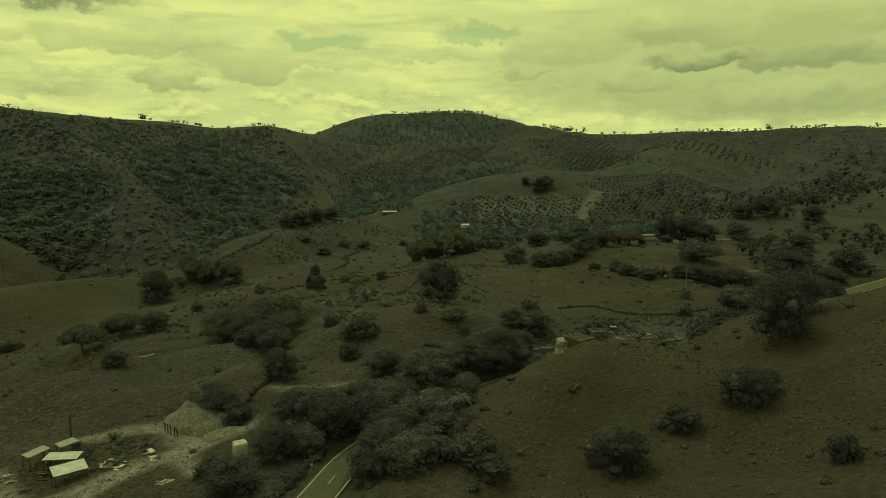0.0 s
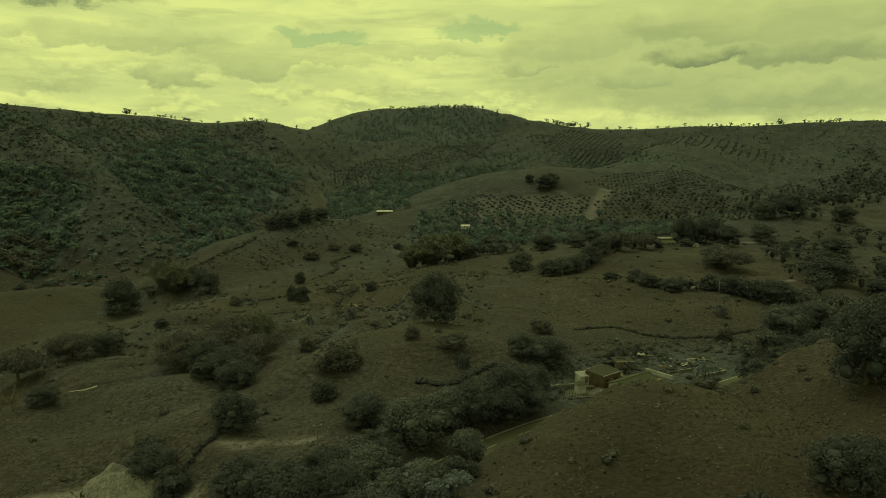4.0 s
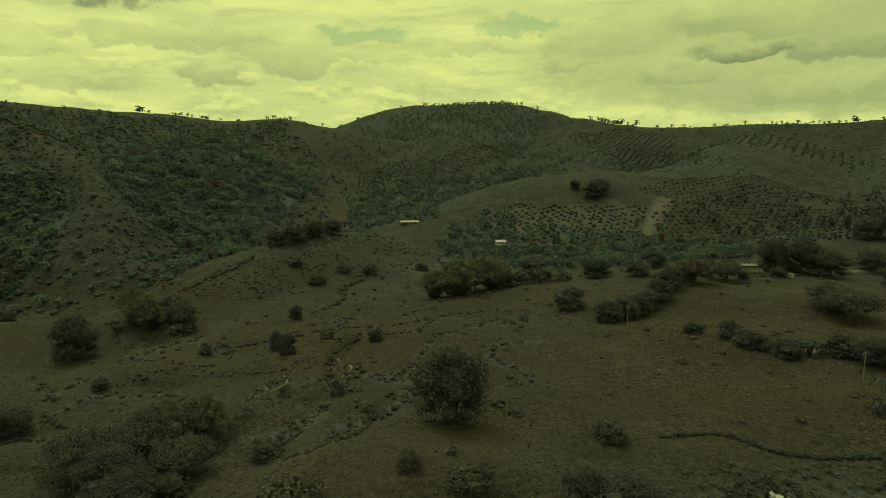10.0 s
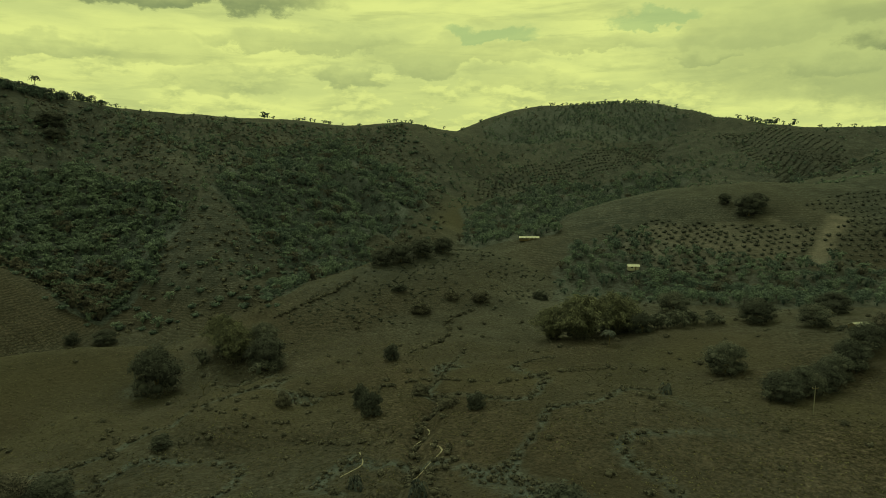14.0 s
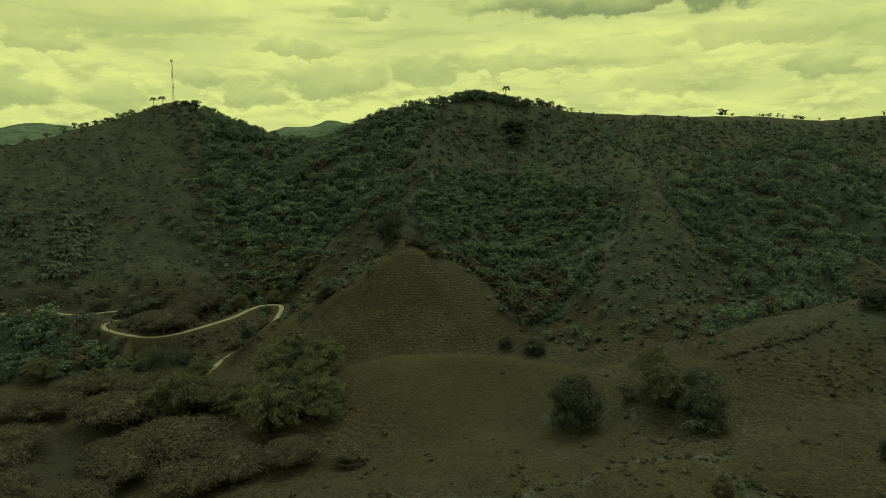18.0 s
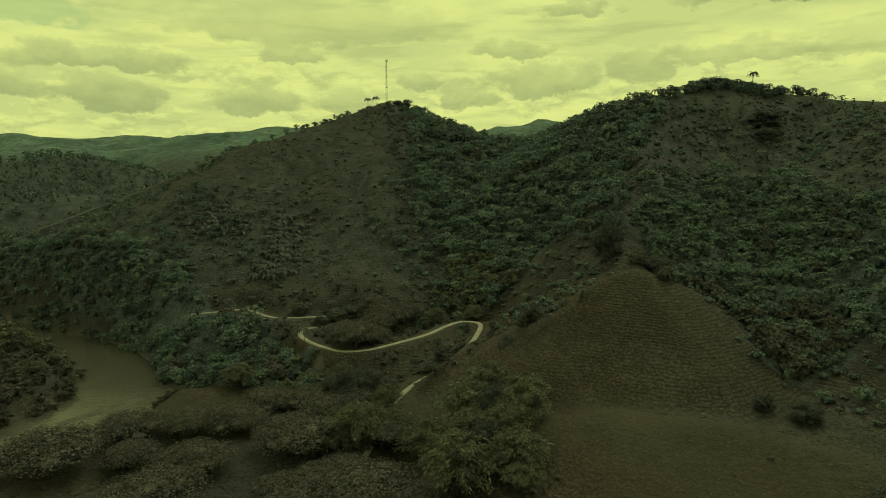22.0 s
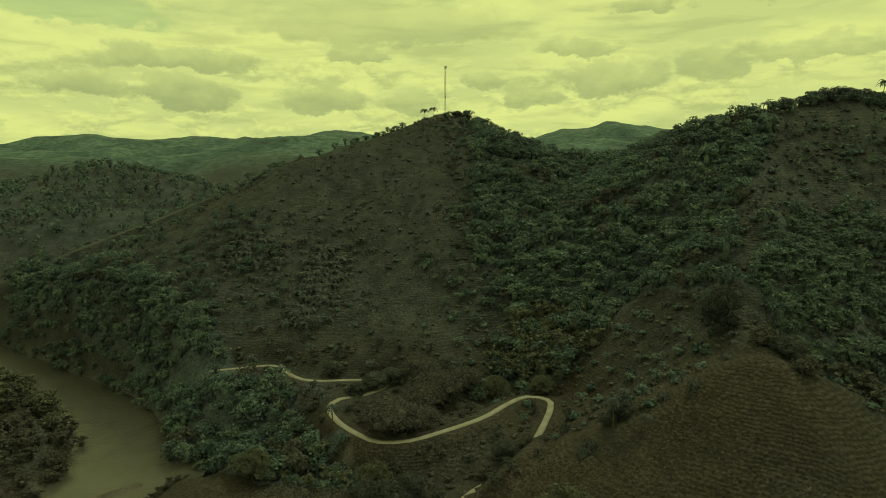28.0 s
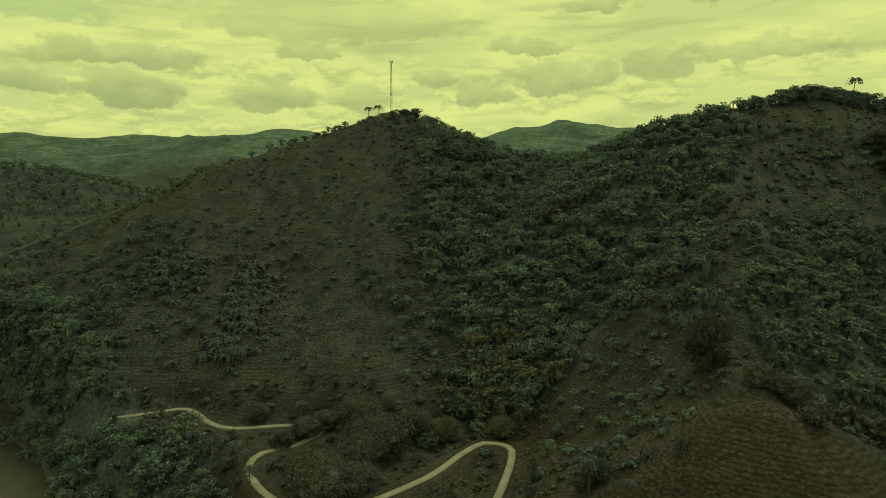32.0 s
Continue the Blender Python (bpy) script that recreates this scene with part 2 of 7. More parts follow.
# crests: a line of places, the fall to each side per metre, and the rounding of the top in metres
RIDGES = [
    ([(-671, 364, 158), (-655, 253, 123), (-630, 178, 84), (-604, 130, 58), (-585, 95, 34)], 0.46, 12),
    ([(-671, 364, 158), (-590, 335, 114), (-520, 310, 78), (-455, 288, 47), (-420, 275, 26)], 0.50, 14),
    ([(-671, 364, 157), (-690, 420, 138), (-660, 470, 122), (-580, 480, 120), (-515, 478, 133), (-482, 483, 141), (-462, 515, 151), (-464, 560, 159), (-467, 598, 160), (-430, 645, 150), (-401, 707, 147)], 0.72, 12),
    ([(-462, 515, 151), (-418, 470, 122), (-373, 430, 96), (-328, 388, 64), (-294, 374, 60.5)], 0.75, 6),
    ([(-294, 374, 61), (-299, 342, 42.5), (-302, 308, 24)], 0.62, 6),
    ([(-294, 374, 61), (-270, 373, 45), (-246, 374, 28)], 0.62, 6),
    ([(-248, 305, 20), (-237, 302, 24.5), (-219, 317, 30.5), (-206, 334, 30.5), (-194, 345, 30), (-178, 356, 28), (-164, 368, 23)], 0.50, 8),
    ([(-430, 645, 150), (-350, 590, 126), (-285, 535, 99), (-235, 490, 72), (-205, 450, 48), (-185, 415, 30)], 0.66, 8),
    ([(-142, 398, 32), (-128, 440, 44), (-102, 490, 52), (-75, 520, 50), (-45, 530, 40), (-20, 520, 30)], 0.42, 18),
    ([(-401, 707, 147), (-311, 887, 145), (-262, 939, 150), (-200, 1010, 142), (-140, 1180, 180), (-38, 1290, 196), (71, 1289, 194), (165, 1179, 164), (239, 1063, 146), (400, 1000, 143), (555, 926, 148), (800, 850, 150), (1300, 800, 150)], 0.40, 16),
    ([(-330, 850, 142), (-304, 781, 112), (-262, 640, 92), (-225, 570, 70), (-190, 520, 48)], 0.50, 12),
    ([(-262, 939, 150), (-225, 850, 115), (-185, 740, 80), (-150, 640, 54)], 0.42, 14),
    ([(165, 1179, 164), (150, 1000, 114), (115, 880, 84), (70, 780, 62), (-5, 680, 44)], 0.30, 14),
    ([(-25, 700, 46), (-6, 688, 55), (30, 660, 75), (52, 650, 85), (95, 650, 87), (150, 662, 86), (210, 710, 92), (260, 800, 106), (330, 900, 128)], 0.33, 22),
    ([(165, 1150, 155), (235, 900, 88), (192, 770, 52), (165, 680, 44)], 0.30, 14),
    ([(-38, 1290, 196), (-60, 1050, 130), (-70, 850, 82), (-80, 720, 52)], 0.26, 20),
    ([(800, 850, 150), (600, 650, 100), (400, 540, 74), (260, 490, 57)], 0.22, 25),
    ([(555, 926, 148), (440, 800, 100), (330, 690, 64)], 0.26, 20),
    ([(43, 157, 47), (58, 132, 43.5), (74, 110, 44)], 0.52, 10),
    ([(43, 157, 47), (30, 149, 45.5), (20, 140, 43), (11, 129, 40.2), (3, 114, 38), (-2, 96, 35)], 0.60, 8),
    ([(180, 60, 88), (150, 115, 76), (122, 158, 61), (107, 172, 51), (92, 181, 43)], 0.40, 14),
    ([(60, 60, 50), (120, 80, 62), (180, 60, 84), (300, 100, 110)], 0.36, 14),
    ([(-990, -110, 88), (-972, -42, 96), (-981, -8, 106), (-969, 38, 114), (-935, 86, 103), (-900, 132, 84), (-875, 180, 66)], 0.36, 14),
    ([(-700, -200, 70), (-877, -50, 82), (-1200, -250, 105)], 0.34, 20),
    ([(-1400, -420, 104), (-1480, -150, 120), (-1560, 120, 138), (-1480, 330, 128)], 0.26, 20),
    ([(-1500, -200, 115), (-1650, 100, 142), (-1720, 365, 180), (-1850, 650, 145)], 0.20, 40),
    ([(-3200, -1200, 150), (-3400, -300, 225), (-3449, 231, 205), (-3400, 600, 205), (-3300, 1400, 190)], 0.14, 60),
    ([(-2600, 1100, 180), (-2400, 1300, 225), (-2297, 1460, 250), (-2150, 1750, 190)], 0.22, 60),
    ([(-2500, -900, 120), (-2600, 0, 150), (-2500, 700, 140)], 0.14, 50),
]
# low swells of the pasture with their tops
SWELLS = [
    ([(-51, 356, 32), (-27, 353, 34), (-9, 362, 35.5), (8, 382, 36.5), (25, 393, 40)], 0.20, 10),
    ([(2, 303, 39.5), (15, 311, 41), (37, 312, 40.6), (59, 304, 41.4), (74, 299, 42)], 0.16, 12),
    ([(-22, 259, 36.5), (-16, 270, 36), (-8, 272, 36)], 0.30, 6),
    ([(-111, 289, 26), (-104, 302, 29.5), (-103, 327, 29.5), (-99, 336, 29.5)], 0.26, 6),
    ([(40, 220, 38.5), (54, 242, 39.5), (67, 252, 40), (93, 257, 41), (107, 249, 41)], 0.18, 10),
]
# wet cuts in the pasture: the brook and its ditches
CUTS = [([(-46, 328), (-43, 318), (-45, 310), (-41, 302), (-43, 294), (-40, 288), (-38, 272), (-44, 256)], 2.4, 2.6), ([(-131, 330), (-129, 312), (-122, 304), (-108, 292), (-97, 289), (-80, 296), (-62, 300)], 1.6, 2.2),
        ([(-52, 300), (-46, 262), (-56, 240), (-62, 224)], 1.5, 2.4), ([(-118, 224), (-110, 227), (-100, 233), (-90, 236)], 1.4, 2.0), ([(-350, 176), (-322, 188), (-306, 180), (-294, 168), (-286, 150), (-280, 132)], 1.3, 1.8), ([(-112, 206), (-103, 211), (-95, 217), (-84, 220)], 1.4, 2.0), ([(-39, 190), (-46, 178), (-52, 168)], 1.6, 2.2), ([(-139, 372), (-128, 350), (-118, 338)], 1.4, 2.5)]
BANK = [(-328, 313, 25.6), (-321, 305, 24.8), (-314, 297, 23.4), (-311, 290, 21.2), (-309, 284, 18.0)]
SPIT = [(-358, 141), (-366, 152), (-372, 160), (-377, 168)]
COVE = [(-402, 168), (-384, 190)]
RIVER = [(-600, -420), (-640, -160), (-630, -30), (-585, 36), (-532, 78), (-490, 116), (-457, 140), (-427, 154), (-396, 158), (-365, 148), (-343, 124), (-318, 88), (-288, 40), (-240, -30), (-200, -160), (-150, -500)]
# the concrete lane with its hairpin below the mast hill, and the highway; places with their level
LANE_LINE = [(-462, 165, 25), (-444, 180, 24.4), (-433, 190, 24), (-434, 206, 24), (-434, 219, 24), (-418, 228, 23.3), (-411, 236, 23), (-408, 253, 23), (-404, 266, 23),
             (-398, 268, 22.7), (-390, 257, 22.4), (-388, 246, 22.2), (-380, 241, 22), (-365, 243, 22), (-350, 250, 22), (-343, 256, 22), (-341, 266, 22.3), (-345, 280, 22.8), (-352, 297, 23.4),
             (-362, 311, 24), (-367, 321, 24.2), (-362, 328, 24.2), (-354, 326, 23.6), (-336, 313, 21), (-320, 298, 18), (-315, 282, 14.5), (-302, 267, 12), (-288, 258, 10), (-262, 244, 5.5)]
HIGHWAY = [(-70, -60, 30), (-45, 30, 31), (-32, 75, 31.5), (-23, 107, 32.3), (-17, 126, 33), (-3, 145, 34), (13, 161, 34.6), (30, 173, 35), (50, 181, 35.2), (66, 188, 35.4), (76, 194, 35.6), (87, 201, 36), (112, 219, 37), (150, 250, 39), (220, 290, 44), (330, 330, 56)]
WATER = -1.0


def along(x, y, line):
    """The distance to a line of places, and how far along it the nearest place lies, in legs."""
    best = np.full(np.shape(x), 1e18)
    leg = np.zeros(np.shape(x))
    for k, (a, b) in enumerate(zip(line, line[1:])):
        dx, dy = b[0] - a[0], b[1] - a[1]
        t = np.clip(((x - a[0]) * dx + (y - a[1]) * dy) / (dx * dx + dy * dy), 0, 1)
        d = (x - a[0] - t * dx) ** 2 + (y - a[1] - t * dy) ** 2
        near = d < best
        best, leg = np.where(near, d, best), np.where(near, k + t, leg)
    return np.sqrt(best), leg


def smooth(a, b, v):
    t = np.clip((v - a) / (b - a), 0, 1)
    return t * t * (3 - 2 * t)


def height(x, y):
    x, y = np.asarray(x, float), np.asarray(y, float)
    floor = low_ground(x, y)
    warp_x, warp_y = x + 6 * fbm(x, y, 80, 2, 41), y + 6 * fbm(x, y, 80, 2, 57)
    crest = np.full(x.shape, -1e3)
    for n, (line, fall, top) in enumerate(RIDGES):
        run, reach = 0.0, 26 + 1.4 * top
        for a, b in zip(line, line[1:]):
            dx, dy = b[0] - a[0], b[1] - a[1]
            long = math.hypot(dx, dy)
            t = np.clip(((warp_x - a[0]) * dx + (warp_y - a[1]) * dy) / (dx * dx + dy * dy), 0, 1)
            off_x, off_y = warp_x - a[0] - t * dx, warp_y - a[1] - t * dy
            d = np.hypot(off_x, off_y)
            # ribs and gullies that run down from the crest, other ones on each side
            side = np.where(off_x * dy > off_y * dx, 40.0, 0.0)
            rib = np.abs(vnoise((run + t * long) / reach + side, d / (4 * reach), 200 + n) * 2 - 1)
            rib = rib + 0.5 * np.abs(vnoise((run + t * long) / reach * 2.1 + side, d / (2 * reach), 240 + n) * 2 - 1)
            steep = fall * (1 + (0.20 if fall > 0.4 else 0.34) * (0.62 - rib) * smooth(4, 40, d))
            crest = np.maximum(crest, a[2] + t * (b[2] - a[2]) - steep * (np.sqrt(d * d + top * top) - top))
            run += long
    gap, soft = np.abs(crest - floor), 9.0
    h = np.maximum(crest, floor) + np.where(gap < soft, (soft - gap) ** 2 / (4 * soft), 0)
    rise = smooth(2, 40, h - floor)
    h = h + rise * (3.0 * fbm(x, y, 50, 3, 11) + smooth(600, 2200, np.hypot(x, y - 200)) * (18 * fbm(x, y, 260, 3, 23) + 60 * (0.28 - np.abs(fbm(x, y, 330, 4, 29)))))
    h = h + (1 - rise) * (1.5 * fbm(x, y, 30, 3, 5) + 0.9 * np.abs(fbm(x, y, 17, 2, 37))) + 0.45 * fbm(x, y, 7, 2, 31)
    # worn hummocks with creased gullies between them, in the brook's hollow and the pasture beside it
    worn = np.exp(-(((x + 75) / 95) ** 2 + ((y - 295) / 75) ** 2)) + 0.6 * np.exp(-(((x + 100) / 60) ** 2 + ((y - 200) / 50) ** 2)) + 0.7 * np.exp(-(((x + 10) / 40) ** 2 + ((y - 245) / 40) ** 2))
    h = h + np.clip(worn, 0, 1) * (1 - rise) * (5.5 * np.abs(fbm(x, y, 34, 2, 43)) - 1.2)
    for line, fall, top in SWELLS:
        for a, b in zip(line, line[1:]):
            dx, dy = b[0] - a[0], b[1] - a[1]
            t = np.clip(((x - a[0]) * dx + (y - a[1]) * dy) / (dx * dx + dy * dy), 0, 1)
            d = np.hypot(x - a[0] - t * dx, y - a[1] - t * dy)
            swell = a[2] + t * (b[2] - a[2]) - fall * (np.sqrt(d * d + top * top) - top)
            h = np.maximum(h, swell) + np.clip(1.6 - np.abs(h - swell), 0, None) ** 2 / 6.4
    for line, deep, half in CUTS:
        h = h - deep * np.exp(-((along(x, y, line)[0] + 1.2 * fbm(x, y, 9, 2, 47)) / half) ** 2)
    # the hamlet's levelled yards
    yard, _ = along(x, y, [(34, 189), (52, 196), (68, 204)])
    h = 35.5 + (h - 35.5) * smooth(9, 22, yard)
    away, _ = along(x, y, RIVER)
    for line, wide, verge in ((LANE_LINE, 3.0, 11.0), (HIGHWAY, 4.6, 9.0)):
        near, leg = along(x, y, line)
        level = np.interp(leg, np.arange(len(line)), [q[2] for q in line])
        h = level - 0.12 + (h - level + 0.12) * smooth(wide, verge, near)
    # the bank that hides part of the lane
    near, leg = along(x, y, BANK)
    h = np.maximum(h, np.interp(leg, np.arange(len(BANK)), [q[2] for q in BANK]) - 0.95 * (np.sqrt(near ** 2 + 4) - 2))
    bank = smooth(11, 40, away + 4 * fbm(x, y, 30, 2, 3))
    h = np.where(away < 60, -5 + (h + 5) * bank, h)
    cove = smooth(4, 20, along(x, y, COVE)[0] + 3 * fbm(x, y, 14, 2, 9))
    h = -4 + (h + 4) * np.where(away < 60, cove, 1)
    # a low spit of silt in the bend
    return np.maximum(h, np.where(away < 60, -0.72 - 0.22 * np.clip(along(x, y, SPIT)[0] - 1.5, 0, 12), -99))


def steps(marks):
    """Grid places: from mark to mark with a spacing that goes evenly over from one to the next."""
    out = [marks[0][0]]
    while out[-1] < marks[-1][0]:
        out.append(out[-1] + float(np.interp(out[-1], [m[0] for m in marks], [m[1] for m in marks])))
    return np.array(out)


gx = steps([(-4700, 120), (-1800, 34), (-1100, 10), (-720, 4), (-600, 2.6), (-180, 2.4), (-150, 2.0), (120, 2.0), (160, 2.8), (330, 5), (700, 12), (1600, 60), (2500, 150)])
gy = steps([(-1800, 150), (-300, 25), (0, 8), (90, 2.2), (400, 2.2), (480, 2.8), (640, 4), (1000, 7), (1400, 12), (2200, 60), (4200, 150)])
mx, my = np.meshgrid(gx, gy)
mz = height(mx, my)


def ground_on(x, y):
    """The level of the ground sheet itself."""
    i = np.clip(np.searchsorted(gx, x) - 1, 0, len(gx) - 2)
    j = np.clip(np.searchsorted(gy, y) - 1, 0, len(gy) - 2)
    u, w = (x - gx[i]) / (gx[i + 1] - gx[i]), (y - gy[j]) / (gy[j + 1] - gy[j])
    return (mz[j, i] * (1 - u) + mz[j, i + 1] * u) * (1 - w) + (mz[j + 1, i] * (1 - u) + mz[j + 1, i + 1] * u) * w


def ground_at(x, y):
    return float(ground_on(np.array([float(x)]), np.array([float(y)]))[0])


def mesh_from(name, verts, faces, smooth_faces=False):
    """A mesh from arrays: verts n x 3, faces m x 3 or m x 4."""
    me = bpy.data.meshes.new(name)
    verts, faces = np.asarray(verts, np.float32), np.asarray(faces, np.int32)
    k = faces.shape[1]
    me.vertices.add(len(verts))
    me.vertices.foreach_set("co", verts.ravel())
    me.loops.add(faces.size)
    me.loops.foreach_set("vertex_index", faces.ravel())
    me.polygons.add(len(faces))
    me.polygons.foreach_set("loop_start", np.arange(0, faces.size, k, dtype=np.int32))
    me.polygons.foreach_set("use_smooth", np.full(len(faces), smooth_faces))
    me.update(calc_edges=True)
    me.validate()
    return me


def grid_faces(rows, cols):
    i = np.arange(rows * cols).reshape(rows, cols)
    return np.stack([i[:-1, :-1], i[:-1, 1:], i[1:, 1:], i[1:, :-1]], -1).reshape(-1, 4)


# ---- materials ----
def speckled(nt, geo, colour, size, amount):
    """The colour made lighter and darker by a grain of that size in metres."""
    n = nt.nodes.new("ShaderNodeTexNoise")
    n.inputs["Scale"].default_value, n.inputs["Detail"].default_value, n.inputs["Roughness"].default_value = 1.0 / size, 3, 0.7
    nt.links.new(geo.outputs["Position"], n.inputs["Vector"])
    span = nt.nodes.new("ShaderNodeMapRange")
    for slot, v in (("From Min", 0.32), ("From Max", 0.68), ("To Min", 1 - amount), ("To Max", 1 + amount)):
        span.inputs[slot].default_value = v
    nt.links.new(n.outputs["Fac"], span.inputs["Value"])
    mul = nt.nodes.new("ShaderNodeVectorMath")
    mul.operation = "SCALE"
    nt.links.new(colour, mul.inputs[0])
    nt.links.new(span.outputs["Result"], mul.inputs["Scale"])
    return mul.outputs[0]


def material(name, colors, size, rough=0.9, bump=0.0, bump_size=1.0, metal=0.0, random_tone=0.0, grain_size=0.0, grain=0.0, through=0.0):
    """A surface whose colours wander in patches of that size in metres, with a finer grain in it."""
    m = bpy.data.materials.new(name)
    m.use_nodes = True
    nt = m.node_tree
    bsdf = nt.nodes["Principled BSDF"]
    bsdf.inputs["Roughness"].default_value, bsdf.inputs["Metallic"].default_value = rough, metal
    bsdf.inputs["Specular IOR Level"].default_value = 0.25
    geo = nt.nodes.new("ShaderNodeNewGeometry")
    patch = nt.nodes.new("ShaderNodeTexNoise")
    patch.inputs["Scale"].default_value, patch.inputs["Detail"].default_value = 1.0 / size, 6
    patch.inputs["Roughness"].default_value = 0.62
    nt.links.new(geo.outputs["Position"], patch.inputs["Vector"])
    fac = patch.outputs["Fac"]
    if random_tone:
        info = nt.nodes.new("ShaderNodeNewGeometry")
        mix = nt.nodes.new("ShaderNodeMath")
        mix.operation = "MULTIPLY_ADD"
        nt.links.new(info.outputs["Random Per Island"], mix.inputs[0])
        mix.inputs[1].default_value = random_tone
        nt.links.new(fac, mix.inputs[2])
        less = nt.nodes.new("ShaderNodeMath")
        less.operation = "SUBTRACT"
        nt.links.new(mix.outputs[0], less.inputs[0])
        less.inputs[1].default_value = random_tone / 2
        fac = less.outputs[0]
    ramp = nt.nodes.new("ShaderNodeValToRGB")
    el = ramp.color_ramp.elements
    while len(el) < len(colors):
        el.new(0.5)
    for n, (e, c) in enumerate(zip(el, colors)):
        e.position, e.color = 0.28 + 0.44 * n / max(1, len(colors) - 1), (*c, 1)
    nt.links.new(fac, ramp.inputs["Fac"])
    colour = ramp.outputs["Color"]
    if grain:
        colour = speckled(nt, geo, colour, grain_size, grain)
    nt.links.new(colour, bsdf.inputs["Base Color"])
    if bump:
        grain = nt.nodes.new("ShaderNodeTexNoise")
        grain.inputs["Scale"].default_value, grain.inputs["Detail"].default_value = 1.0 / bump_size, 5
        nt.links.new(geo.outputs["Position"], grain.inputs["Vector"])
        b = nt.nodes.new("ShaderNodeBump")
        b.inputs["Strength"].default_value, b.inputs["Distance"].default_value = 1.0, bump
        nt.links.new(grain.outputs["Fac"], b.inputs["Height"])
        nt.links.new(b.outputs["Normal"], bsdf.inputs["Normal"])
    if through:
        # light that comes through the leaves
        back = nt.nodes.new("ShaderNodeBsdfTranslucent")
        nt.links.new(colour, back.inputs["Color"])
        both_sides = nt.nodes.new("ShaderNodeMixShader")
        both_sides.inputs[0].default_value = through
        nt.links.new(bsdf.outputs[0], both_sides.inputs[1])
        nt.links.new(back.outputs[0], both_sides.inputs[2])
        nt.links.new(both_sides.outputs[0], nt.nodes["Material Output"].inputs[0])
    return m




def ground_material():
    """Pasture of three tones, greener and scrubbier ground, bare earth, and cattle terraces across steep slopes;
    distance haze and tussock shading are put into the colour.
    """
    m = material("pasture_grass", [(0.0181, 0.0143, 0.0175), (0.0291, 0.0227, 0.0265), (0.0424, 0.0328, 0.0375)], 34, 0.95, 0.6, 0.9, grain_size=1.1, grain=0.8)
    nt = m.node_tree
    bsdf = nt.nodes["Principled BSDF"]
    geo = nt.nodes.new("ShaderNodeNewGeometry")
    colour = speckled(nt, geo, bsdf.inputs["Base Color"].links[0].from_socket, 4.5, 0.3)

    def mask(name):
        a = nt.nodes.new("ShaderNodeAttribute")
        a.attribute_name = name
        return a.outputs["Fac"]

    def tone(colors, size, grain_size, grain):
        n = nt.nodes.new("ShaderNodeTexNoise")
        n.inputs["Scale"].default_value, n.inputs["Detail"].default_value = 1.0 / size, 6
        nt.links.new(geo.outputs["Position"], n.inputs["Vector"])
        r = nt.nodes.new("ShaderNodeValToRGB")
        for e, c, at in zip(r.color_ramp.elements, colors, (0.32, 0.68)):
            e.position, e.color = at, (*c, 1)
        nt.links.new(n.outputs["Fac"], r.inputs["Fac"])
        return speckled(nt, geo, r.outputs["Color"], grain_size, grain)

    def blend(fac, a, b):
        n = nt.nodes.new("ShaderNodeMix")
        n.data_type = "RGBA"
        nt.links.new(fac, n.inputs[0])
        nt.links.new(a, n.inputs[6])
        nt.links.new(b, n.inputs[7])
        return n.outputs[2]

    # greener ground, with distance haze put in as a bluer tint
    colour = blend(mask("lush_haze"), colour, tone([(0.0228, 0.0254, 0.0363), (0.0455, 0.0470, 0.0631)], 22, 1.6, 0.65))
    # rough scrub: dark growth in ragged patches with paler grass between
    patches = nt.nodes.new("ShaderNodeTexNoise")
    patches.inputs["Scale"].default_value, patches.inputs["Detail"].default_value, patches.inputs["Roughness"].default_value = 1 / 9.0, 8, 0.72
    nt.links.new(geo.outputs["Position"], patches.inputs["Vector"])
    rough_tone = nt.nodes.new("ShaderNodeValToRGB")
    stops = rough_tone.color_ramp.elements
    stops.new(0.5)
    for e, at, c in zip(stops, (0.4480, 0.5200, 0.7320), ((0.0162, 0.0208, 0.0342), (0.0319, 0.0359, 0.0531), (0.0538, 0.0541, 0.0732))):
        e.position, e.color = at, (*c, 1)
    nt.links.new(patches.outputs["Fac"], rough_tone.inputs["Fac"])
    colour = blend(mask("scrubby"), colour, speckled(nt, geo, rough_tone.outputs["Color"], 1.3, 0.6))
    wave = nt.nodes.new("ShaderNodeTexWave")
    wave.wave_type, wave.bands_direction = "BANDS", "Z"
    wave.inputs["Scale"].default_value, wave.inputs["Distortion"].default_value = 0.34, 7.0
    wave.inputs["Detail"].default_value, wave.inputs["Detail Scale"].default_value = 4.0, 0.5
    nt.links.new(geo.outputs["Position"], wave.inputs["Vector"])
    span = nt.nodes.new("ShaderNodeMapRange")
    span.inputs["To Min"].default_value, span.inputs["To Max"].default_value = 0.66, 1.28
    nt.links.new(wave.outputs["Fac"], span.inputs["Value"])
    mul = nt.nodes.new("ShaderNodeVectorMath")
    mul.operation = "SCALE"
    nt.links.new(colour, mul.inputs[0])
    nt.links.new(span.outputs["Result"], mul.inputs["Scale"])
    colour = blend(mask("terraced"), colour, mul.outputs[0])
    # tussock shading put into the colour: pale tops, darker gaps, thick here, thin there
    near = nt.nodes.new("ShaderNodeTexNoise")
    near.inputs["Scale"].default_value, near.inputs["Detail"].default_value, near.inputs["Roughness"].default_value = 0.95, 4, 0.72
    nt.links.new(geo.outputs["Position"], near.inputs["Vector"])
    top = nt.nodes.new("ShaderNodeMapRange")
    for slot, v in (("From Min", 0.36), ("From Max", 0.64), ("To Min", 0.42), ("To Max", 1.55)):
        top.inputs[slot].default_value = v
    nt.links.new(near.outputs["Fac"], top.inputs["Value"])
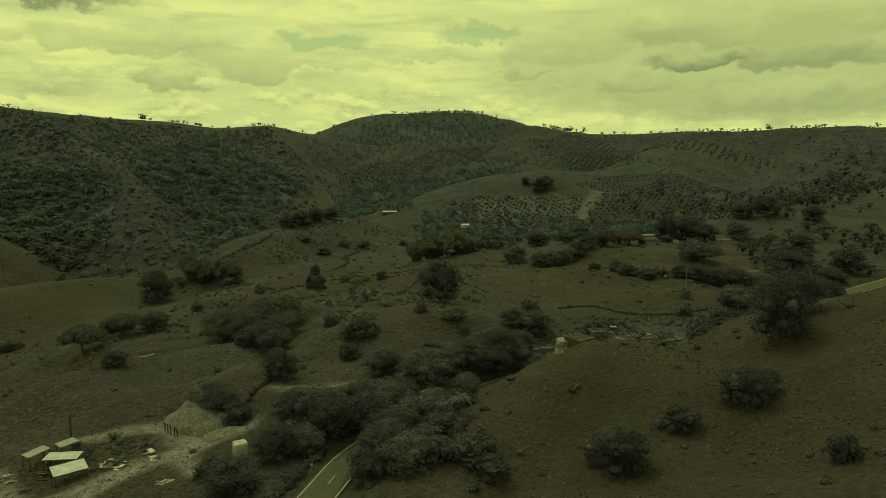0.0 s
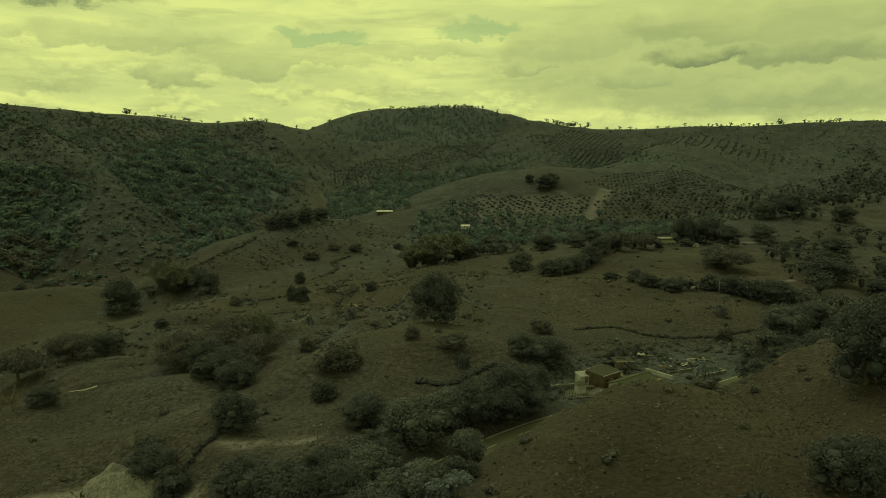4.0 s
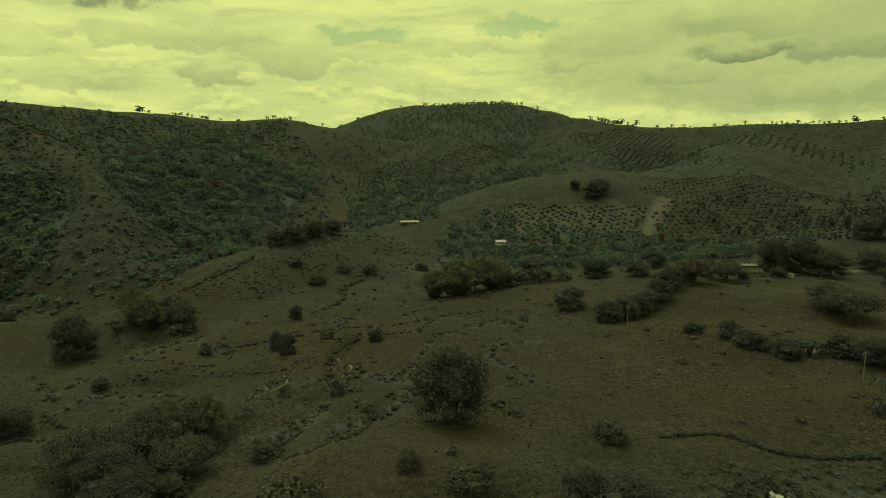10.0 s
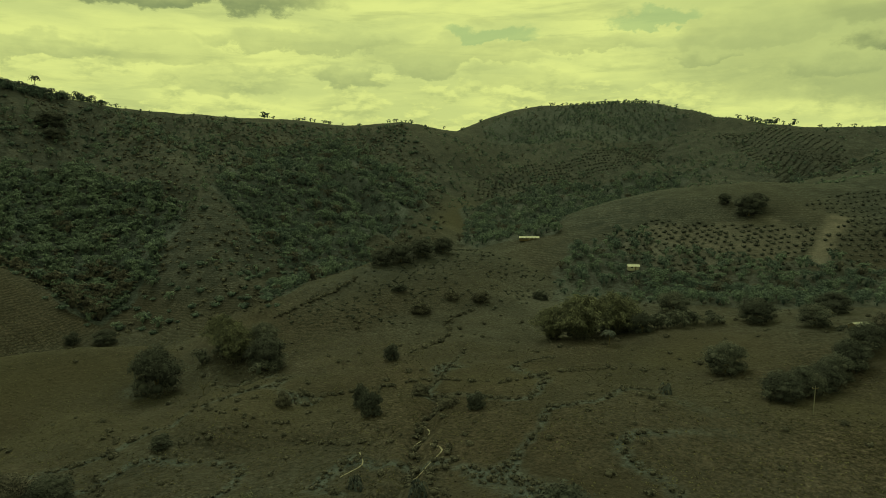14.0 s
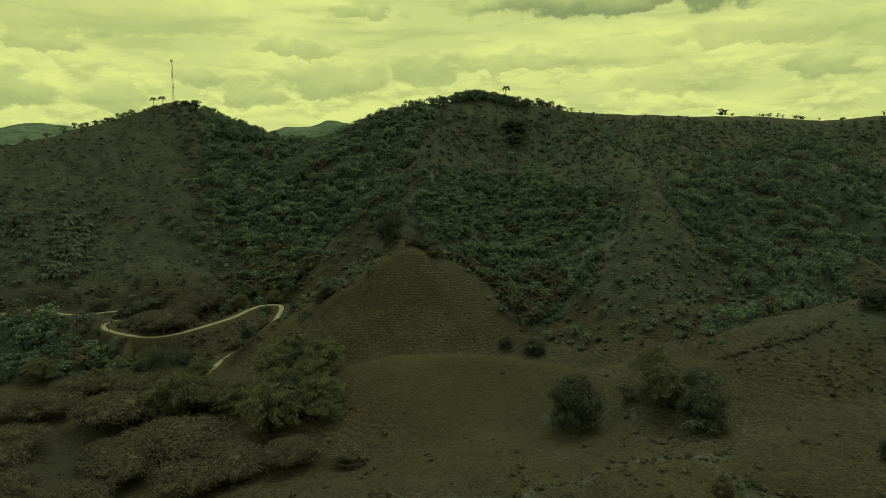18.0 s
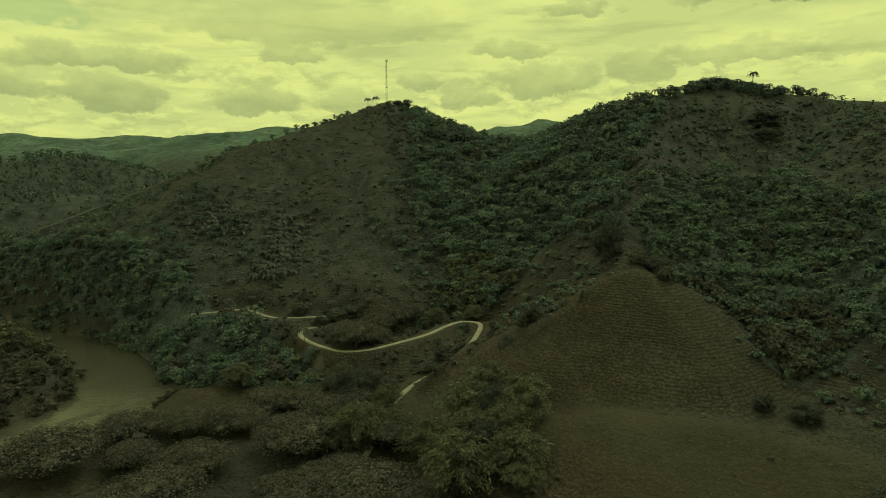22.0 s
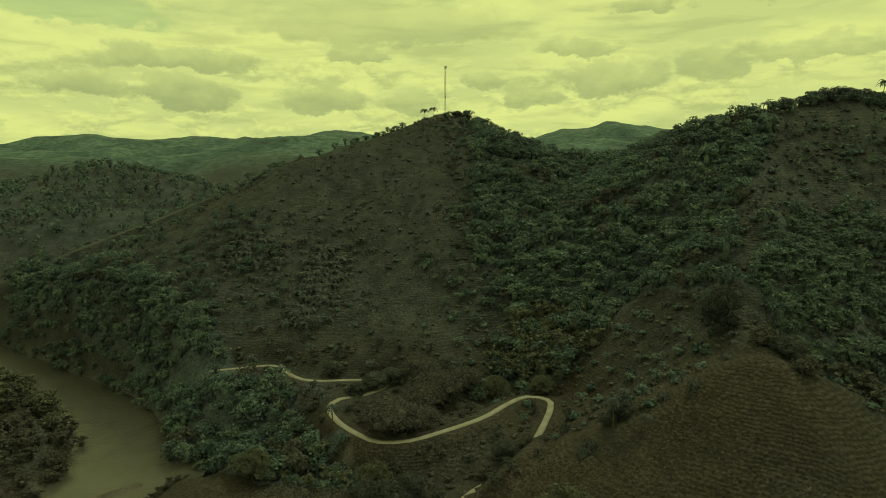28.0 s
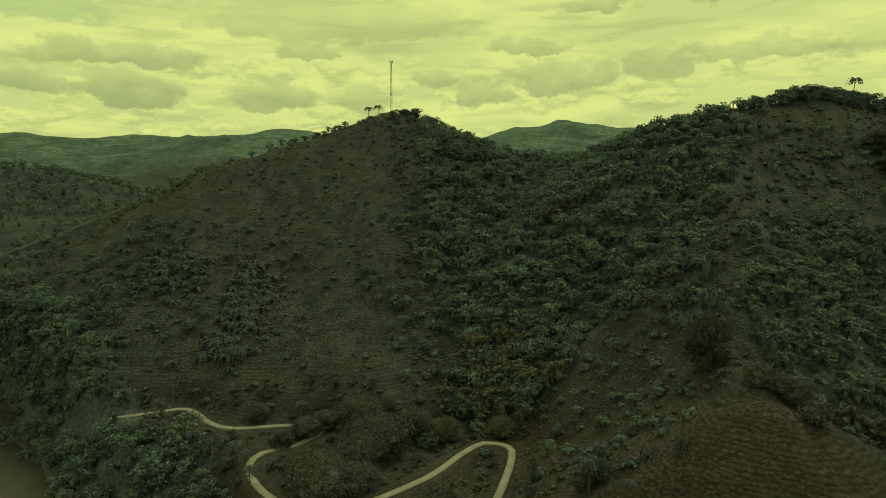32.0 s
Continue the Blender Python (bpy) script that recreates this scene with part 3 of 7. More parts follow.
    tuft_shading = nt.nodes.new("ShaderNodeVectorMath")
    tuft_shading.operation = "SCALE"
    nt.links.new(colour, tuft_shading.inputs[0])
    nt.links.new(top.outputs["Result"], tuft_shading.inputs["Scale"])
    stretch = nt.nodes.new("ShaderNodeTexNoise")
    stretch.inputs["Scale"].default_value, stretch.inputs["Detail"].default_value = 1 / 38.0, 4
    nt.links.new(geo.outputs["Position"], stretch.inputs["Vector"])
    thick = nt.nodes.new("ShaderNodeMapRange")
    for slot, v in (("From Min", 0.44), ("From Max", 0.58), ("To Min", 0.12), ("To Max", 1.0)):
        thick.inputs[slot].default_value = v
    nt.links.new(stretch.outputs["Fac"], thick.inputs["Value"])
    colour = blend(thick.outputs["Result"], colour, tuft_shading.outputs[0])
    colour = blend(mask("grazed"), colour, tone([(0.0232, 0.0187, 0.0211), (0.0373, 0.0301, 0.0325)], 26, 0.9, 0.4))
    colour = blend(mask("sward"), colour, tone([(0.0323, 0.0301, 0.0302), (0.0532, 0.0483, 0.0466)], 30, 1.4, 0.35))
    # distance haze over the far western hills, put into their colour as pale blue-green
    colour = blend(mask("far_haze"), colour, tone([(0.0260, 0.0520, 0.0680), (0.0800, 0.1220, 0.1360)], 110, 18, 0.5))
    colour = blend(mask("wooded"), colour, tone([(0.0363, 0.0467, 0.0713), (0.0702, 0.0837, 0.1214)], 8, 1.6, 0.6))
    colour = blend(mask("bare"), colour, tone([(0.0900, 0.0800, 0.1000), (0.1700, 0.1520, 0.1860)], 6, 1.2, 0.35))
    nt.links.new(colour, bsdf.inputs["Base Color"])
    return m


GRASS = ground_material()
WATERM = material("muddy_water", [(0.0420, 0.0400, 0.0470), (0.0640, 0.0600, 0.0680)], 22, 0.20, 0.16, 1.6)
LANE = material("lane_gravel", [(0.1805, 0.1662, 0.1848), (0.2755, 0.2565, 0.2856)], 3, 0.95, 0.05, 0.4)
ASPHALT = material("asphalt", [(0.05, 0.05, 0.046), (0.07, 0.068, 0.06)], 4, 0.9, 0.02, 0.1)
STEEL = material("galvanised_steel", [(0.30, 0.31, 0.31), (0.40, 0.40, 0.40)], 1, 0.5, metal=0.6)

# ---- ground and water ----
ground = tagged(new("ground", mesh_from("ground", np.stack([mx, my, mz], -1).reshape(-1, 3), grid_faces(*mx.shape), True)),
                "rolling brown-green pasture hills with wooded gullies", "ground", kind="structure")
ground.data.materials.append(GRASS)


def inside(x, y, poly):
    hit = np.zeros(np.shape(x), bool)
    for (ax, ay), (bx, by) in zip(poly, poly[1:] + poly[:1]):
        if ay != by:
            hit ^= ((ay > y) != (by > y)) & (x < (bx - ax) * (y - ay) / (by - ay) + ax)
    return hit


BOWL = [(-690, 395), (-640, 372), (-566, 349), (-496, 345), (-458, 333), (-425, 336), (-407, 319), (-395, 322), (-366, 340), (-385, 358), (-378, 384), (-347, 388), (-337, 400), (-367, 420), (-412, 470), (-446, 512), (-482, 496), (-520, 492), (-580, 497), (-655, 492), (-702, 430)]
GULLY = [(-343, 408), (-372, 450), (-385, 490), (-350, 520), (-251, 496), (-236, 470), (-239, 418), (-250, 401), (-303, 413), (-323, 403)]
HOLLOW_WOOD = [(-275, 595), (-300, 660), (-275, 790), (-201, 770), (-153, 683), (-160, 602), (-150, 520), (-140, 470), (-146, 420), (-170, 440), (-183, 484), (-215, 520), (-257, 531)]
CREST_WOOD = [(-90, 1214), (-20, 1290), (74, 1290), (110, 1200), (94, 1156), (-6, 1068), (-151, 983), (-177, 1038)]
MID_WOOD = [(-121, 721), (-85, 792), (-30, 853), (40, 912), (130, 960), (60, 870), (10, 740), (-22, 700), (-34, 640), (-24, 591), (-51, 594), (-84, 592), (-107, 624)]
FOOT_WOOD = [(-30, 480), (20, 450), (60, 440), (100, 445), (150, 460), (170, 500), (130, 530), (60, 530), (10, 570), (-30, 560)]
BANK_WOOD = [(-680, 10), (-640, 60), (-585, 110), (-510, 165), (-470, 188), (-440, 195), (-418, 214), (-380, 228), (-352, 238), (-345, 226), (-372, 200), (-384, 186), (-423, 176), (-481, 152), (-539, 108), (-600, 50)]
YARDS = [([(-87, 149), (-78, 151), (-70, 153), (-62, 147)], 1.6), ([(-62, 147), (-57, 142), (-62, 136), (-68, 128), (-74, 120), (-84, 108)], 3.4), ([(-57, 142), (-52, 143), (-46, 146)], 2.2),
         ([(-57, 142), (-56, 132), (-50, 124)], 1.5), ([(-104, 134), (-96, 130), (-88, 122), (-80, 112)], 2.8), ([(143, 408), (165, 420), (185, 418)], 1.2),
         ([(100, 292), (122, 302), (150, 310)], 0.8), ([(-26, 160), (-45, 161)], 0.8), ([(-345, 243), (-330, 238), (-318, 232)], 2.0)]
wx, wy = mx + 15 * fbm(mx, my, 40, 3, 71), my + 15 * fbm(mx, my, 40, 3, 72)
wooded = np.zeros(mx.shape)
for poly, share in ((BOWL, 0.9), (GULLY, 0.9), (HOLLOW_WOOD, 0.8), (CREST_WOOD, 0.5), (MID_WOOD, 0.6), (FOOT_WOOD, 0.4), (BANK_WOOD, 0.9)):
    wooded = np.maximum(wooded, share * inside(wx, wy, poly))
wooded = np.maximum(wooded, 0.35 * smooth(-700, -780, mx) * (1 - smooth(-1200, -1320, mx)))
worn_at = np.exp(-(((mx + 75) / 95) ** 2 + ((my - 295) / 75) ** 2))
wooded = np.maximum(wooded, 0.8 * smooth(0.2, 0.5, worn_at) * (1 - smooth(0.02, 0.06, np.abs(fbm(mx, my, 34, 2, 43)))))
wooded = np.maximum(wooded, 0.5 * (1 - smooth(8, 20, along(mx, my, [(30, 188), (52, 202), (74, 208)])[0] + 4 * fbm(mx, my, 9, 2, 73))))
bare = np.zeros(mx.shape)
for line, half in YARDS:
    bare = np.maximum(bare, 1 - smooth(half * 0.6, half * 1.5 + 1.0, along(mx, my, line)[0] + 0.8 * fbm(mx, my, 5, 2, 77)))
soil = 0.5 * (1 - smooth(3, 9, along(mx, my, [(139, 592), (125, 561), (109, 525)])[0] + 3 * fbm(mx, my, 14, 2, 79)))
soil = np.maximum(soil, 0.26 * inside(wx, wy, [(-3, 573), (61, 576), (124, 576), (93, 513), (52, 504), (20, 521)]))
bare = np.maximum(bare, soil)
near_river = along(mx, my, RIVER)[0]
bare = np.maximum(bare, 0.4 * (1 - smooth(17, 24, near_river + 4 * fbm(mx, my, 20, 2, 78))) * (mz < 3.0))
slope = np.hypot(*np.gradient(mz)) / np.maximum(2.6, np.hypot(*np.gradient(mx)))
lush_haze = np.clip(smooth(330, 620, my) * 0.75 + smooth(-330, -480, mx) * 0.45 + smooth(-640, -760, mx) * 0.7 + 0.45 * fbm(mx, my, 70, 3, 81) + 0.35 * (1 - smooth(3, 14, np.abs(mz - low_ground(mx, my)) + 3)), 0, 1)
above = mz - low_ground(mx, my)
scrubby = smooth(6, 26, above) * np.clip(0.85 + 0.5 * fbm(mx, my, 90, 3, 85), 0.3, 1)
for cx, cy, rx, ry in ((-292, 345, 45, 38), (-262, 372, 34, 26), (40, 130, 60, 50), (120, 110, 80, 70), (90, 600, 60, 60)):
    scrubby = scrubby * (1 - 0.85 * np.exp(-((mx - cx) / rx) ** 2 - ((my - cy) / ry) ** 2))
scrubby = np.maximum(scrubby, 0.9 * smooth(-690, -760, mx) * (1 - smooth(-1250, -1400, mx)))
terraced = smooth(0.16, 0.34, slope) * (0.75 + 0.5 * fbm(mx, my, 30, 2, 83))
# the painted haze sets in with distance to the west
far_haze = smooth(-1250, -1500, mx)
sward = np.zeros(mx.shape)
# close-grazed brown slopes
grazed = np.zeros(mx.shape)
for cx, cy, rx, ry, share in ((40, 128, 44, 42, 0.8), (110, 120, 60, 60, 0.8), (-205, 318, 46, 26, 0.6), (40, 385, 20, 26, 0.6), (75, 255, 40, 12, 0.5), (-5, 272, 26, 10, 0.6)):
    grazed = np.maximum(grazed, share * np.exp(-((mx - cx) / rx) ** 4 - ((my - cy) / ry) ** 4))
# smoother, greener swards on the hump below the spur and on the rises of the pasture
for cx, cy, rx, ry, share in ((-205, 322, 34, 22, 0.34), (-178, 340, 26, 20, 0.30), (-126, 690, 18, 60, 0.5), (-30, 345, 24, 10, 0.25), (60, 330, 26, 14, 0.25), (-150, 300, 30, 20, 0.25), (-90, 318, 26, 16, 0.22), (-8, 222, 24, 16, 0.22), (95, 262, 34, 16, 0.20), (130, 372, 40, 18, 0.30), (28, 372, 22, 12, 0.30), (40, 420, 26, 8, 0.35)):
    sward = np.maximum(sward, 1.6 * share * np.exp(-((mx - cx) / rx) ** 2 - ((my - cy) / ry) ** 2))
for name, values in (("far_haze", far_haze), ("sward", np.clip(sward, 0, 1)), ("grazed", grazed), ("wooded", wooded), ("bare", bare), ("lush_haze", lush_haze), ("scrubby", scrubby), ("terraced", np.clip(terraced, 0, 1))):
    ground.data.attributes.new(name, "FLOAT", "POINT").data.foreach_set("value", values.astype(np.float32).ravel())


def resample(line, step):
    """A smooth run of places through a line of places, about step metres apart."""
    p = [np.array(q, float) for q in line]
    p = [2 * p[0] - p[1]] + p + [2 * p[-1] - p[-2]]
    out = []
    for a, b, c, d in zip(p, p[1:], p[2:], p[3:]):
        n = max(1, int(np.linalg.norm(c[:2] - b[:2]) / step))
        for k in range(n):
            t = k / n
            out.append(0.5 * (2 * b + (c - a) * t + (2 * a - 5 * b + 4 * c - d) * t * t + (3 * b - a - 3 * c + d) * t ** 3))
    out.append(p[-2])
    return np.array(out)


def ribbon(line, half, level, across=2):
    """Verts and faces of a band along a line; level gives its height from x and y."""
    p = resample(line, 4.0)[:, :2]
    way = np.gradient(p, axis=0)
    way /= np.linalg.norm(way, axis=1, keepdims=True)
    side = np.stack([-way[:, 1], way[:, 0]], -1)
    offs = np.linspace(-half, half, across)
    xy = p[:, None] + side[:, None] * offs[None, :, None]
    z = level(xy[..., 0], xy[..., 1])
    return np.concatenate([xy, z[..., None]], -1).reshape(-1, 3), grid_faces(len(p), across)


v, f = ribbon(RIVER, 36, lambda x, y: np.full(x.shape, WATER), 3)
river = tagged(new("water", mesh_from("water", v, f, True)), "brown muddy river water between wooded banks", "river", kind="structure")
river.data.materials.append(WATERM)

# ---- plants ----
LEAF_DARK = material("dark_leaves", [(0.0275, 0.0316, 0.0436), (0.0454, 0.0510, 0.0677), (0.0739, 0.0796, 0.1010)], 6, 0.75, random_tone=0.4, through=0.3)
LEAF_MID = material("green_leaves", [(0.0422, 0.0479, 0.0619), (0.0718, 0.0785, 0.0986), (0.1140, 0.1204, 0.1445)], 6, 0.75, random_tone=0.45, through=0.3)
# leaves of the farther woods: distance haze put into the colour, paler and bluer
HAZY_WOOD_DARK = material("dark_hazy_wood_leaves", [(0.0413, 0.0605, 0.0827), (0.0706, 0.0991, 0.1285), (0.1141, 0.1515, 0.1810)], 6, 0.75, random_tone=0.45, through=0.3)
HAZY_WOOD_MID = material("green_hazy_wood_leaves", [(0.0622, 0.0864, 0.1050), (0.1089, 0.1453, 0.1654), (0.1666, 0.2139, 0.2256)], 6, 0.75, random_tone=0.5, through=0.3)
LEAF_OLIVE = material("olive_leaves", [(0.0418, 0.0418, 0.0533), (0.0711, 0.0683, 0.0834), (0.1129, 0.1061, 0.1252)], 6, 0.75, random_tone=0.45, through=0.3)
LEAF_RAIN = material("rain_tree_leaves", [(0.0330, 0.0326, 0.0439), (0.0704, 0.0663, 0.0842), (0.1298, 0.1193, 0.1440)], 3, 0.8, random_tone=0.8, through=0.3)
LEAF_BAMBOO = material("bamboo_leaves", [(0.0570, 0.0620, 0.0660), (0.0970, 0.1020, 0.1010), (0.1483, 0.1500, 0.1401)], 5, 0.7, random_tone=0.5, through=0.3)
LEAF_PALM = material("palm_fronds", [(0.0194, 0.0248, 0.0402), (0.0374, 0.0456, 0.0706), (0.0706, 0.0816, 0.1215)], 3, 0.55, random_tone=0.5, through=0.2)
BARK = material("bark", [(0.06, 0.05, 0.036), (0.11, 0.09, 0.065)], 0.8, 0.9, 0.03, 0.2)
PALE_BARK = material("grey_dead_wood", [(0.075, 0.068, 0.070), (0.130, 0.118, 0.120)], 0.8, 0.9, 0.03, 0.2)
TUSSOCK = material("tussock_grass", [(0.028, 0.026, 0.024), (0.050, 0.046, 0.041), (0.084, 0.077, 0.066)], 12, 0.9, random_tone=0.6)


def unit(v):
    return v / np.maximum(np.linalg.norm(v, axis=-1, keepdims=True), 1e-9)


def merge(*meshes):
    """One pair of arrays from several of triangles."""
    vs, fs, n = [], [], 0
    for v, f in meshes:
        vs.append(v)
        fs.append(f + n)
        n += len(v)
    return np.concatenate(vs), np.concatenate(fs)


def leaves(r, centre, radii, count, size, under=-0.35, long=1.0):
    """Leaf sprays on the outside of a clump: loose triangles that face outwards with much scatter."""
    d = unit(r.normal(size=(count * 2, 3)))
    d = d[d[:, 2] > under][:count]
    p = np.asarray(centre) + d * np.asarray(radii) * r.uniform(0.72, 1.06, (len(d), 1))
    n = unit(d + r.normal(scale=0.55, size=d.shape) + (0, 0, 0.35))
    a = unit(np.cross(n, r.normal(size=d.shape)))
    b = np.cross(n, a)
    s = size * r.uniform(0.6, 1.4, (len(d), 1))
    v = np.stack([p + a * s * long, p - a * s * 0.5 + b * s * 0.75, p - a * s * 0.5 - b * s * 0.75], 1)
    return v.reshape(-1, 3), np.arange(len(d) * 3).reshape(-1, 3)


def lump(centre, radii, around=7, rings=4):
    """The shaded inside of a clump: a rough closed ball of few triangles."""
    v = [(0, 0, -1)]
    for k in range(1, rings):
        e = -math.pi / 2 + math.pi * k / rings
        v += [(math.cos(e) * math.cos(2 * math.pi * j / around), math.cos(e) * math.sin(2 * math.pi * j / around), math.sin(e)) for j in range(around)]
    v.append((0, 0, 1))
    f = []
    for j in range(around):
        q = (j + 1) % around
        f.append((0, 1 + q, 1 + j))
        for k in range(rings - 2):
            a, b = 1 + k * around, 1 + (k + 1) * around
            f += [(a + j, a + q, b + q), (a + j, b + q, b + j)]
        f.append((1 + (rings - 2) * around + j, 1 + (rings - 2) * around + q, len(v) - 1))
    return np.array(v) * radii + centre, np.array(f)


def tube(points, radii, sides=6):
    """A tapered limb along some places."""
    points = np.array(points, float)
    way = unit(np.gradient(points, axis=0))
    side = unit(np.cross(way, (0.31, 0.83, 0.46)))
    other = np.cross(way, side)
    ang = np.linspace(0, 2 * math.pi, sides, endpoint=False)
    v = points[:, None] + (side[:, None] * np.cos(ang)[None, :, None] + other[:, None] * np.sin(ang)[None, :, None]) * np.array(radii)[:, None, None]
    f = []
    for k in range(len(points) - 1):
        for j in range(sides):
            a, b, c, d = k * sides + j, k * sides + (j + 1) % sides, (k + 1) * sides + (j + 1) % sides, (k + 1) * sides + j
            f += [(a, b, c), (a, c, d)]
    last = (len(points) - 1) * sides
    f += [(last, last + j, last + j + 1) for j in range(1, sides - 1)]
    return v.reshape(-1, 3), np.array(f)


def part(name, mesh, mat, parent, label=""):
    """One mesh object under a thing, from arrays or a finished mesh."""
    me = mesh if isinstance(mesh, bpy.types.Mesh) else mesh_from(name, *mesh)
    if not me.materials:
        me.materials.append(mat)
    ob = new(name, me)
    ob.parent = parent
    return tagged(ob, label) if label else ob


def broad_parts(r, wide, tall, clumps, count, size, flat=0.42, bare=0.22):
    """Trunk with limbs, and crown, of a broad-leaved tree."""
    half = wide / 2
    centres, crown = [], []
    for k in range(clumps):
        a, e = r.uniform(0, 2 * math.pi), math.sqrt((k + 0.5) / clumps)
        rad = half * e * r.uniform(0.62, 0.80)
        top = tall * (bare + (1 - bare) * (0.60 + 0.16 * (1 - e) * r.uniform(0.6, 1.3) - 0.26 * e * e * r.uniform(0.4, 1.2)))
        c = np.array([rad * math.cos(a), rad * math.sin(a), top])
        s = half * r.uniform(0.30, 0.44)
        centres.append((c, s))
        crown.append(lump(c, np.array([s, s, s * flat * 1.9]) * 0.46))
        crown.append(leaves(r, c, (s, s, s * flat * 1.9), count, size))
    if bare < 0.15:
        for k in range(7):
            a = 0.9 * k + r.uniform(-0.3, 0.3)
            c = np.array([half * 0.56 * math.cos(a), half * 0.56 * math.sin(a), tall * r.uniform(0.13, 0.27)])
            s = half * r.uniform(0.32, 0.42)
            crown.append(lump(c, np.array([s, s, tall * 0.16]) * 0.5))
            crown.append(leaves(r, c, (s, s, tall * 0.19), count, size, under=-0.8))
    crown.append(lump((0, 0, tall * (bare + (1 - bare) * 0.42)), np.array([half * 0.46, half * 0.46, tall * (1 - bare) * 0.22])))
    crown.append(leaves(r, (0, 0, tall * (bare + (1 - bare) * 0.40)), (half * 0.78, half * 0.78, tall * (1 - bare) * 0.36), count * 2, size, under=-0.8))
    fork = np.array([0.0, 0.0, tall * bare * 1.2])
    girth = max(0.09, wide * 0.028)
    wood = [tube([(0, 0, -1.2), (girth * 0.3, 0, tall * bare * 0.6), fork], [girth * 1.35, girth, girth * 0.85], 7)]
    for c, s in centres[:6]:
        mid = fork * 0.5 + c * 0.5 + np.array([0, 0, -tall * 0.06])
        wood.append(tube([fork, mid, c], [girth * 0.6, girth * 0.4, girth * 0.15], 5))
    return merge(*wood), merge(*crown)


def sprays(r, p, way, count, size, spread):
    """Drooping feathery leaf sprays round a place on a culm."""
    c = np.asarray(p) + r.normal(scale=spread, size=(count, 3))
    a = unit(np.asarray(way) + r.normal(scale=0.45, size=(count, 3)))
    b = unit(np.cross(a, r.normal(size=(count, 3))))
    s = size * r.uniform(0.6, 1.4, (count, 1))
    v = np.stack([c + b * s * 0.30, c - b * s * 0.30, c + a * s * 1.7], 1)
    return v.reshape(-1, 3), np.arange(count * 3).reshape(-1, 3)


def bamboo_parts(r, wide, tall, culms, count):
    """Arching culms from one stool, with drooping leafy plumes that close to an uneven dome."""
    wood, crown = [], [lump((0, 0, tall * 0.36), np.array([wide * 0.17, wide * 0.17, tall * 0.30]), 7, 5)]
    for k in range(culms):
        a = r.uniform(0, 2 * math.pi)
        base = r.uniform(0, wide * 0.16)
        lean = wide * 0.5 * math.sqrt((k + 0.5) / culms) * r.uniform(0.8, 1.1)
        h = tall * r.uniform(0.78, 1.0) * (1.05 - 0.55 * (lean / (wide * 0.5)) ** 2)
        u = np.array([math.cos(a), math.sin(a), 0])
        bend = np.linspace(0, 1, 6)
        line = u * (base + (lean - base) * bend[:, None] ** 1.7) + np.array([0, 0, 1]) * (h * np.sin(bend * 1.75))[:, None]
        wood.append(tube(line, np.linspace(0.09, 0.03, 6), 3))
        for t in (0.16, 0.32, 0.50, 0.68, 0.84, 1.0):
            p = u * (base + (lean - base) * t ** 1.7) + np.array([0, 0, h * math.sin(t * 1.75)])
            crown.append(sprays(r, p, u * 0.7 + np.array([0, 0, 0.5 - 1.3 * t]), count, 0.40, wide * 0.035))
    return merge(*wood), merge(*crown)


def frond(r, start, heading, length, rise, wide, pieces=6):
    """One feathered palm leaf that arches out and droops."""
    u = np.array([math.cos(heading), math.sin(heading), 0.0])
    side = np.array([-u[1], u[0], 0.0])
    t = np.linspace(0, 1, pieces + 1)
    line = np.asarray(start) + u * (length * (t - 0.12 * t ** 2))[:, None] + np.array([0, 0, 1]) * (length * (rise * t - (rise + 0.55) * t ** 2.2))[:, None]
    vs, fs = [], []
    for k in range(pieces):
        w = wide * math.sin(math.pi * min(0.97, (k + 0.9) / (pieces + 0.6)))
        for sgn in (1, -1):
            tip = (line[k] + line[k + 1]) / 2 + side * sgn * w + u * w * 0.5 + np.array([0, 0, -w * 0.45])
            fs.append((len(vs), len(vs) + 1, len(vs) + 2))
            vs += [line[k], line[k + 1], tip]
    return np.array(vs), np.array(fs)


def palm_parts(r, tall, count, length, trunk=0.16):
    lean = r.uniform(-0.5, 0.5, 2)
    top = np.array([lean[0], lean[1], tall])
    wood = tube([(0, 0, -0.8), (lean[0] * 0.2, lean[1] * 0.2, tall * 0.5), top], [trunk * 1.35, trunk, trunk * 0.8], 7)
    crown = []
    for k in range(count):
        crown.append(frond(r, top, 2.4 * k + r.uniform(-0.2, 0.2), length * r.uniform(0.8, 1.1), r.uniform(0.05, 1.15), length * 0.20))
    return wood, merge(*crown)


def dead_parts(r, wide, tall):
    """A short trunk that forks into spreading limbs with twigs."""
    wood = [tube([(0, 0, -0.8), (0.1, 0, tall * 0.22), (0, 0.1, tall * 0.34)], [0.30, 0.24, 0.18], 6)]
    for k in range(11):
        a, out = 2.4 * k + r.uniform(-0.3, 0.3), wide / 2 * math.sqrt((k + 1) / 11)
        u = np.array([math.cos(a), math.sin(a), 0.0])
        elbow = u * out * 0.55 + np.array([0, 0, tall * r.uniform(0.52, 0.66)])
        tip = u * out + np.array([0, 0, tall * (1.0 - 0.28 * (out / wide * 2) ** 2)])
        wood.append(tube([(0, 0.05, tall * 0.32), elbow, tip], [0.11, 0.07, 0.025], 4))
        for m in range(4):
            start = elbow + (tip - elbow) * (0.2 + 0.2 * m)
            wood.append(tube([start, start + np.array([r.uniform(-0.9, 0.9), r.uniform(-0.9, 0.9), r.uniform(0.3, 1.1)])], [0.035, 0.012], 3))
    return merge(*wood)


KINDS = {}


